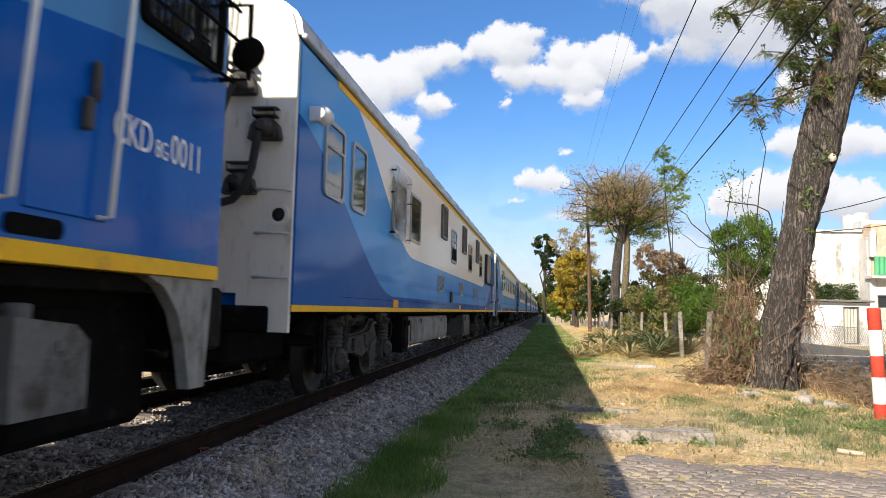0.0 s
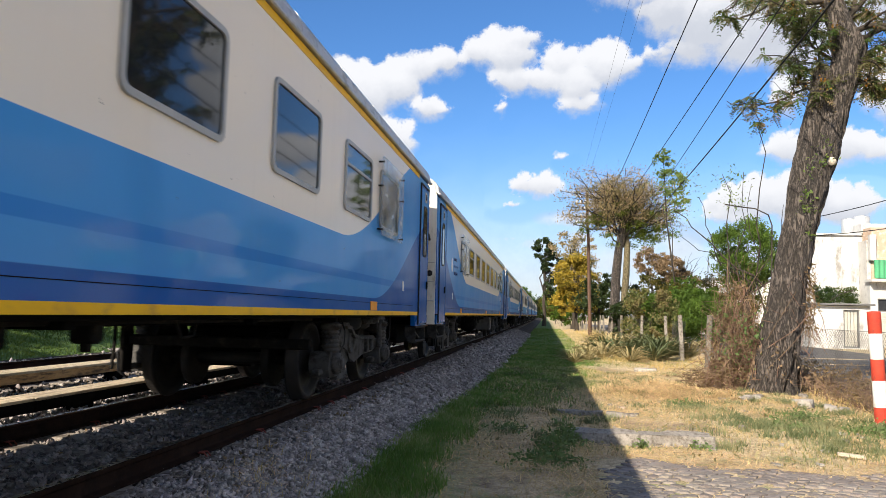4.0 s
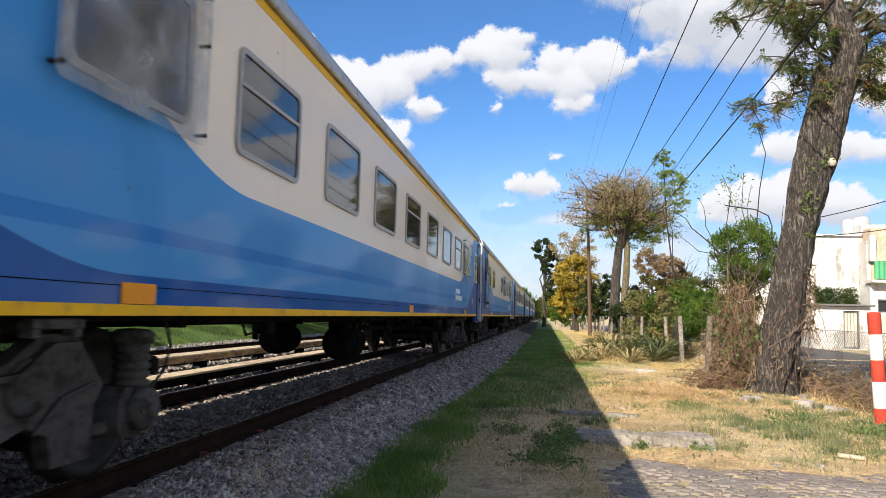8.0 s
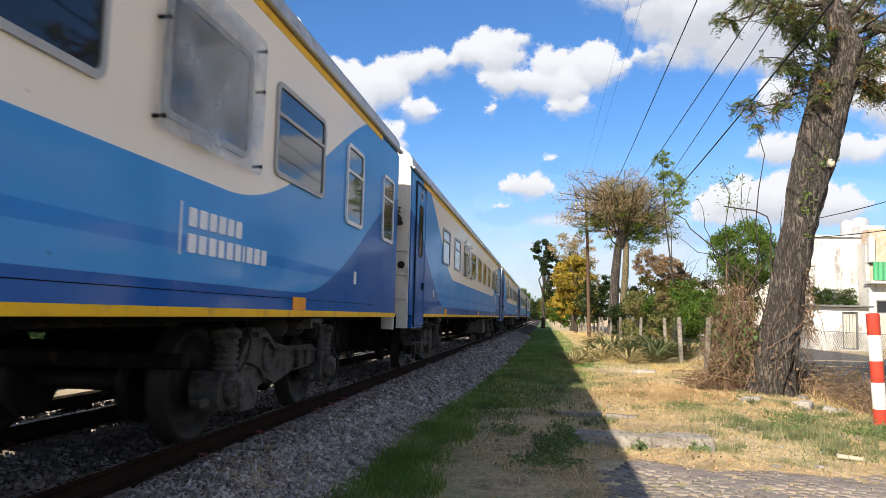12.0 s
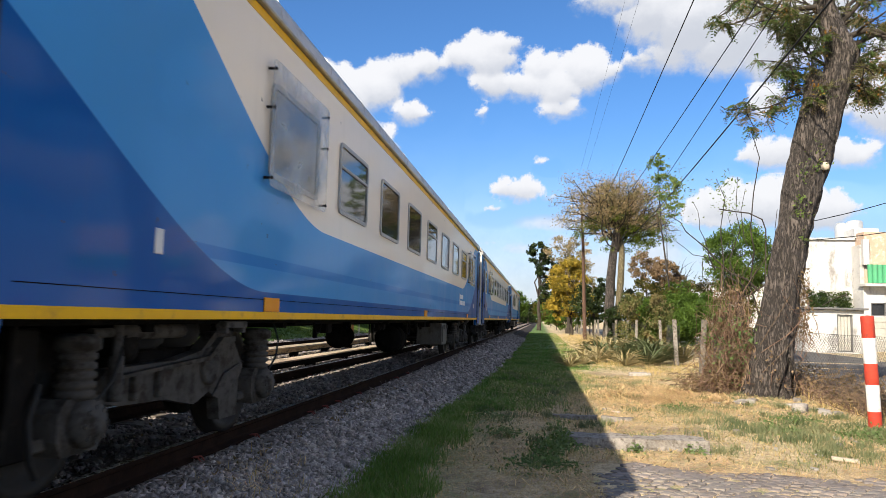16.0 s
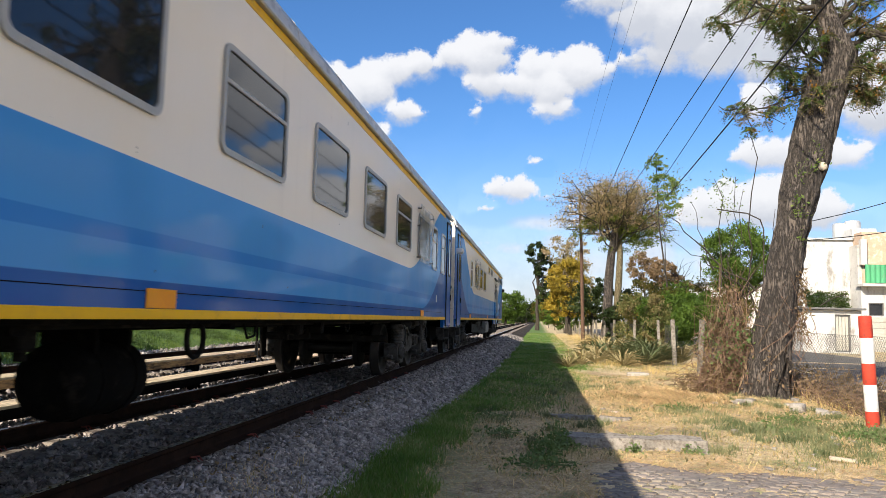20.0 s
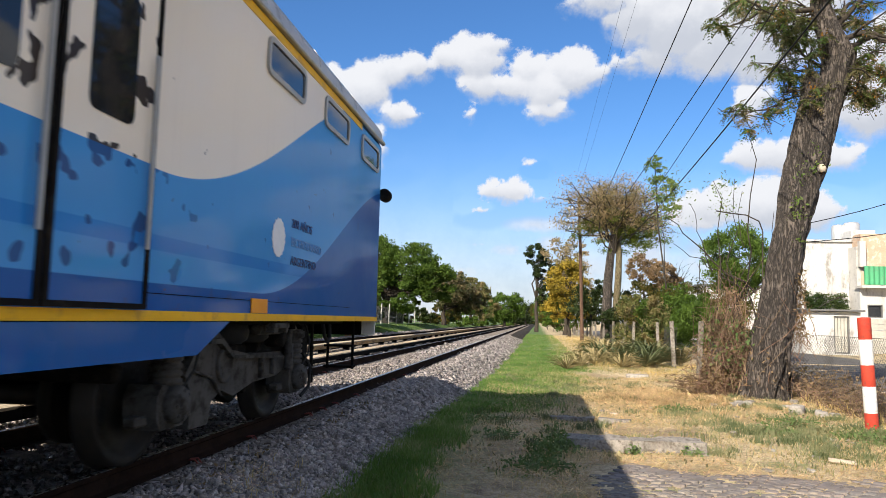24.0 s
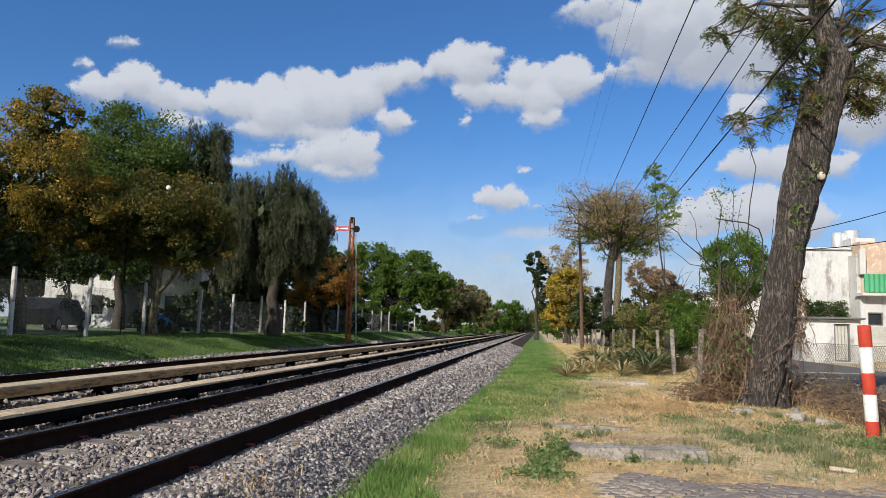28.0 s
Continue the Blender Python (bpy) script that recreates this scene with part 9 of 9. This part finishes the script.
def weed(x, y, r, h, n, label="low broad-leaved green weed"):
    w = empty("weed", pose(x, y, float(ground_z(np.array(x), np.array(y)))), label, "weed", "weeds on the verge")
    n = int(n * 1.3)
    p = lg.normal(size=(n, 3)) * np.array([r, r, 1]) * 0.62
    p[:, 2] = np.abs(lg.normal(size=n)) * h * 0.6 * np.exp(-(p[:, 0] ** 2 + p[:, 1] ** 2) / (r * r)) + 0.015
    tagged(part("leaf", leaf_mesh("weed_leaf", p, 0.034, M["weed"], 0.0, 1.5), None, w), kind="stuff")
    g = Geo()
    for k in range(9):
        a = lg.uniform(0, 6.28)
        g.tube([(0, 0, 0), (math.cos(a) * r * 0.5, math.sin(a) * r * 0.5, h * 0.45), (math.cos(a) * r, math.sin(a) * r, h * 0.5)], 0.005, 4)
    part("stem", g, M["weed"], w)


def rock(x, y, sx, sy, sz, mat, turn=0.0, label="pale weathered stone lying on the verge", name="rock"):
    bm = bmesh.new()
    bmesh.ops.create_icosphere(bm, subdivisions=3, radius=1.0)
    off = Vector((x * 3.1, y * 1.7, sz * 9))
    for v in bm.verts:
        k = 1 + 0.28 * noise.noise(v.co * 1.3 + off) + 0.12 * noise.noise(v.co * 3.5 + off)
        c = v.co * k
        c = Vector((max(-0.85, min(0.85, c.x)), max(-0.8, min(0.85, c.y)), max(-0.6, min(0.75, c.z))))
        v.co = Vector((c.x * sx / 2, c.y * sy / 2, c.z * sz / 2 + sz * 0.2))
    me = bpy.data.meshes.new(name)
    bm.to_mesh(me)
    bm.free()
    me.materials.append(M[mat])
    ob = new(name, me)
    ob.matrix_basis = pose(x, y, float(ground_z(np.array(x), np.array(y))), 0, 0, turn)
    return tagged(ob, label, "stone", "stones on the verge")


def slab(name, x0, x1, y, d, h, mat, label, turn=0.0, parts=2):
    s = empty(name, pose((x0 + x1) / 2, y, float(ground_z(np.array((x0 + x1) / 2), np.array(y))), 0, 0, turn), label, "kerb stone")
    w = (x1 - x0) / parts
    for k in range(parts):
        cx = -(x1 - x0) / 2 + w * (k + 0.5)
        bm = bmesh.new()
        bmesh.ops.create_cube(bm, size=1.0)
        bmesh.ops.subdivide_edges(bm, edges=bm.edges[:], cuts=6, use_grid_fill=True)
        for v in bm.verts:
            c = Vector((v.co.x * (w - 0.02), v.co.y * d, v.co.z * h))
            e = noise.noise(Vector((c.x + x0 + k, c.y, c.z)) * 4.0) * 0.05 + noise.noise(Vector((c.x + k, c.y + 3, c.z)) * 14) * 0.02
            v.co = c + c.normalized() * e
        me = bpy.data.meshes.new("block")
        bm.to_mesh(me)
        bm.free()
        me.materials.append(M[mat])
        part("block", me, None, s, m=pose(cx, 0, h * 0.28, 0, lg.uniform(-1.5, 1.5), lg.uniform(-2, 2)))


def agave(x, y, r, n, mat, label, up=0.9):
    a = empty("spiky_plant", pose(x, y, 0), label, "plant", "spiky plants by the fence")
    for k in range(n):
        g = Geo()
        t = lg.uniform(0, 6.28)
        e = lg.uniform(0.25, up)
        d = Vector((math.cos(t), math.sin(t), 0))
        s = Vector((-math.sin(t), math.cos(t), 0)) * 0.022 * r
        p0, p1, p2 = Vector((0, 0, 0.02)), d * r * 0.5 + Vector((0, 0, r * e * 0.75)), d * r * lg.uniform(0.8, 1.1) + Vector((0, 0, r * e * lg.uniform(0.5, 1.0)))
        f = Vector((0, 0, -0.02))
        g.add([p0 - s, p0 + f, p0 + s, p1 - s * 1.1, p1 + f, p1 + s * 1.1, p2], [(0, 1, 4, 3), (1, 2, 5, 4), (3, 4, 6), (4, 5, 6)])
        part("leaf", g, M[mat], a)


def build_small():
    slab("kerb_slab", 0.28, 2.1, 9.75, 0.34, 0.20, "concrete", "broken grey concrete kerb lying on the verge", 1.0, 2)
    slab("old_beam", 0.15, 0.95, 12.65, 0.16, 0.10, "concrete", "short grey concrete beam in the grass", -4, 1)
    slab("old_beam", 1.0, 1.5, 12.35, 0.16, 0.08, "concrete", "short grey concrete beam in the grass", -6, 1)
    slab("white_slab", 2.75, 3.4, 23.4, 0.4, 0.10, "field_stone", "pale flat slab lying on dry grass", -10, 1)
    for x, y, a, b, c, mt in ((4.75, 14.45, 0.42, 0.3, 0.26, "field_stone"), (5.12, 14.3, 0.34, 0.26, 0.18, "field_stone"), (3.98, 15.4, 0.34, 0.24, 0.10, "concrete"), (2.88, 11.45, 0.16, 0.12, 0.14, "concrete"), (4.4, 16.2, 0.3, 0.2, 0.12, "concrete"), (4.0, 10.7, 0.16, 0.12, 0.08, "concrete"),
                              (4.3, 11.6, 0.12, 0.1, 0.08, "field_stone"), (5.5, 16.9, 0.3, 0.2, 0.14, "concrete"), (3.4, 9.7, 0.14, 0.1, 0.06, "field_stone"), (-0.25, 10.7, 0.07, 0.05, 0.05, "field_stone"), (2.6, 8.9, 0.2, 0.1, 0.05, "concrete"), (3.1, 9.0, 0.16, 0.09, 0.05, "field_stone")):
        rock(x, y, a, b, c, mt, lg.uniform(0, 180))
    for k in range(34):
        u = lg.random()
        x, y = (3.7 + 2.1 * u + lg.normal() * 0.12, 15.9 - 1.0 * u + lg.normal() * 0.25) if k < 18 else (lg.uniform(0.6, 5.2), lg.uniform(8.8, 15.5))
        w = lg.uniform(0.10, 0.26) if k < 18 else lg.uniform(0.04, 0.11)
        rock(x, y, w, w * lg.uniform(0.6, 0.9), w * lg.uniform(0.35, 0.7), "field_stone" if k % 3 else "concrete", lg.uniform(0, 180))
    rock(3.92, 18.6, 0.5, 0.2, 0.12, "roof_dark", 15, "dark plastic rubbish lying on the verge", "rubbish")
    rock(1.35, 13.6, 0.2, 0.12, 0.06, "brick", 15, "broken brick lying in the grass", "broken_brick")
    st = part("wood_offcut", Geo().box((0, 0, 0.03), (0.3, 0.07, 0.04), bev=0.006), M["cut"], None, "", pose(3.55, 9.3, 0.03, 0, 4, -12))
    tagged(st, "pale wooden offcut lying on the ground", "wood")
    for x, y, r, h, n in ((0.22, 9.3, 0.24, 0.26, 420), (0.05, 8.35, 0.36, 0.13, 380), (0.32, 9.6, 0.14, 0.30, 200), (0.1, 8.8, 0.2, 0.2, 200), (4.8, 11.4, 0.5, 0.16, 460), (3.6, 12.0, 0.36, 0.14, 260), (1.2, 9.5, 0.12, 0.12, 70), (1.9, 9.5, 0.14, 0.1, 60), (-0.5, 10.3, 0.3, 0.1, 140), (2.6, 14.5, 0.4, 0.12, 220), (4.2, 13.0, 0.4, 0.16, 240), (-0.8, 11.8, 0.3, 0.12, 120), (5.3, 11.2, 0.4, 0.2, 260)):
        weed(x, y, r, h, n)
    for x, y, r, n, mt, lb in ((4.6, 33, 0.9, 30, "sword_leaf", "green sword-leaved plant"), (4.0, 28.5, 0.8, 32, "sword_leaf", "green sword-leaved plant"), (3.0, 27.0, 0.6, 26, "straw_leaf", "withered straw-coloured sword-leaved plant"), (4.6, 30.0, 1.0, 36, "sword_leaf", "green sword-leaved plant"), (3.2, 35.5, 1.0, 30, "straw_leaf", "withered straw-coloured sword-leaved plant"), (5.2, 35, 1.0, 34, "sword_leaf", "green sword-leaved plant"), (3.6, 31, 0.8, 28, "sword_leaf", "green sword-leaved plant"), (2.2, 29, 0.7, 30, "straw_leaf", "withered straw-coloured sword-leaved plant"), (1.0, 25.5, 0.55, 26, "straw_leaf", "withered straw-coloured sword-leaved plant"), (3.0, 30.5, 0.8, 30, "sword_leaf", "green sword-leaved plant"),
                           (5.6, 30.5, 0.9, 30, "straw_leaf", "withered straw-coloured sword-leaved plant"), (2.6, 33, 0.8, 26, "sword_leaf", "green sword-leaved plant"), (4.2, 38, 0.9, 26, "sword_leaf", "green sword-leaved plant"), (1.6, 27.5, 0.6, 26, "straw_leaf", "withered straw-coloured sword-leaved plant"), (3.4, 42, 1.0, 26, "straw_leaf", "withered straw-coloured sword-leaved plant")):
        agave(x, y, r * 1.5, int(n * 2.4), mt, lb + " by the fence", 0.8)


def build_paving():
    """Worn paving pieces before the kerb."""
    pv = tagged(new("pavement"), "worn cracked stone paving half buried in earth", "pavement", kind="structure")
    pv.matrix_basis = pose(0, 0, 0)
    kinds = []
    for k in range(10):
        g = Geo()
        n = 5 + k % 3
        out = []
        for q in range(n):
            a = 2 * math.pi * q / n + lg.uniform(-0.25, 0.25)
            out.append((0.076 * math.cos(a) * lg.uniform(0.88, 1.1), 0.060 * math.sin(a) * lg.uniform(0.88, 1.1)))
        g.prism(out, -0.05, 0.0, "z")
        g.v = [(x * (0.9 if z == 0 else 1), y * (0.9 if z == 0 else 1), z) for x, y, z in g.v]
        me = g.mesh("paving_piece")
        me.materials.append(M["pavestone"])
        kinds.append(me)
    rest = Geo()
    count = 0
    for j in range(34):
        for i in range(26):
            x, y = 0.62 + 0.128 * i + (0.064 if j % 2 else 0), 5.0 + 0.106 * j
            if x > 3.4 - 0.2 * math.sin(y * 2) or (x < 0.9 + 0.15 * math.sin(y * 3) and y > 8) or lg.random() < 0.06:
                continue
            m = pose(x + lg.uniform(-0.012, 0.012), y + lg.uniform(-0.012, 0.012), float(ground_z(np.array(x), np.array(y))) + 0.012 + lg.uniform(-0.006, 0.006), lg.uniform(-3, 3), lg.uniform(-3, 3), lg.uniform(-12, 12))
            me = kinds[(i * 7 + j * 3) % 10]
            if count < 300 and y > 6.4:
                part("paving_stone", me, None, pv, m=m)
                count += 1
            else:
                rest.add([v.co[:] for v in me.vertices], [tuple(q.vertices) for q in me.polygons], m)
    ob = part("paving_rest", rest, M["pavestone"], pv)
    tagged(ob, kind="stuff")


def bird(m):
    b = empty("bird", m, "small dark bird flying across the sky", "bird")
    part("body", Geo().lathe([(0.01, -0.14), (0.04, -0.08), (0.05, 0.0), (0.035, 0.08), (0.03, 0.11), (0.008, 0.15)], "y", 10), M["black"], b)
    for s in (-1, 1):
        w = Geo()
        w.add([(0.03 * s, -0.06, 0.02), (0.03 * s, 0.06, 0.02), (0.2 * s, 0.05, 0.06), (0.38 * s, -0.05, 0.03), (0.2 * s, -0.06, 0.055), (0.03 * s, 0, 0.0), (0.2 * s, 0, 0.035)], [(0, 1, 2, 4), (4, 2, 3), (0, 4, 6, 5), (5, 6, 2, 1), (4, 3, 6), (6, 3, 2)])
        part("wing", w, M["black"], b)
    return b


build_left_trees()
big_tree()
thicket()
build_right_trees()
build_fences()
build_signal()
build_poles()
build_street_lamp()
build_houses()
build_cars()
build_verge()
build_small()
build_paving()
stones("ballast", [(-2.75, -1.66, 4.2, 11, 44000, 0.031), (-2.7, -1.62, 11, 24, 14000, 0.042), (-2.6, -1.6, 24, 60, 6000, 0.07), (-4.9, -2.5, 26, 60, 4000, 0.07), (-7.8, -4.9, 5, 40, 14000, 0.042), (-10.9, -7.8, 10, 50, 3000, 0.055), (-11.6, -10.9, 18, 50, 4500, 0.042), (-11.6, -10.9, 50, 110, 2500, 0.08)], "loose grey crushed stones of the ballast")
# these stones hold the shade under the train in a lower tone
stones("track_ballast", [(-4.75, -2.62, 3.5, 12, 36000, 0.032), (-4.75, -2.62, 12, 26, 14000, 0.042)], "crushed stones between the rails, toned down for train shade", "stone_shaded")

flyer = bird(pose(-8.6, 45, 15.4))


# ---------------------------------------------------------------- what moves
def train_at(t):
    """How far along the line the first coach's front end stands."""
    k = 0
    ts, vs = [q[0] for q in TRAIN_S], [q[1] for q in TRAIN_S]
    sl = [(vs[i + 1] - vs[i]) / (ts[i + 1] - ts[i]) for i in range(len(ts) - 1)]
    tan = [sl[0] + (sl[0] - sl[1]) * 0.3] + [(sl[i] * (ts[i + 2] - ts[i + 1]) + sl[i + 1] * (ts[i + 1] - ts[i])) / (ts[i + 2] - ts[i]) for i in range(len(sl) - 1)] + [sl[-1]]
    while k < len(ts) - 2 and t > ts[k + 1]:
        k += 1
    h = ts[k + 1] - ts[k]
    u = (t - ts[k]) / h
    return vs[k] * (2 * u ** 3 - 3 * u * u + 1) + tan[k] * h * (u ** 3 - 2 * u * u + u) + vs[k + 1] * (3 * u * u - 2 * u ** 3) + tan[k + 1] * h * (u ** 3 - u * u)


def motions():
    times = [k * 0.5 for k in range(57)]
    for n, c in enumerate(coaches):
        walk(c, [(t, pose(NEAR_X, train_at(t) + n * PITCH, RAIL_Z)) for t in times])
    walk(loco, [(t, pose(NEAR_X, train_at(t), RAIL_Z)) for t in times])
    # wheels roll while their coach is near
    fine = [k / 15 for k in range(421)]
    for car, w, ly, dy in ROLLING:
        off = coaches.index(car) * PITCH if car in coaches else 0.0
        rows = []
        for t in fine:
            y = train_at(t) + off + ly
            if 1.0 < y < 16.0:
                rows.append((t, pose(0, dy, WHEEL_R, math.degrees(y / WHEEL_R) % 360)))
        if not rows:
            continue
        if rows[0][0] > 0.1:
            rows = [(0.0, rows[0][1])] + rows
        if rows[-1][0] < 27.9:
            rows = rows + [(28.0, rows[-1][1])]
        walk(w, rows)
    walk(flyer, [(t, pose(-13.2 + 10.7 * t, 45.0, 14.0 - 0.5 * t, 0, 8, -88)) for t in (0.0, 7.0, 14.0, 21.0, 28.0)])
    walk(cloud_sheet, [(t, pose(0, 0, 0, 0, 0, 0.092 * (t - 26.0))) for t in (0.0, 7.0, 14.0, 21.0, 28.0)])


motions()
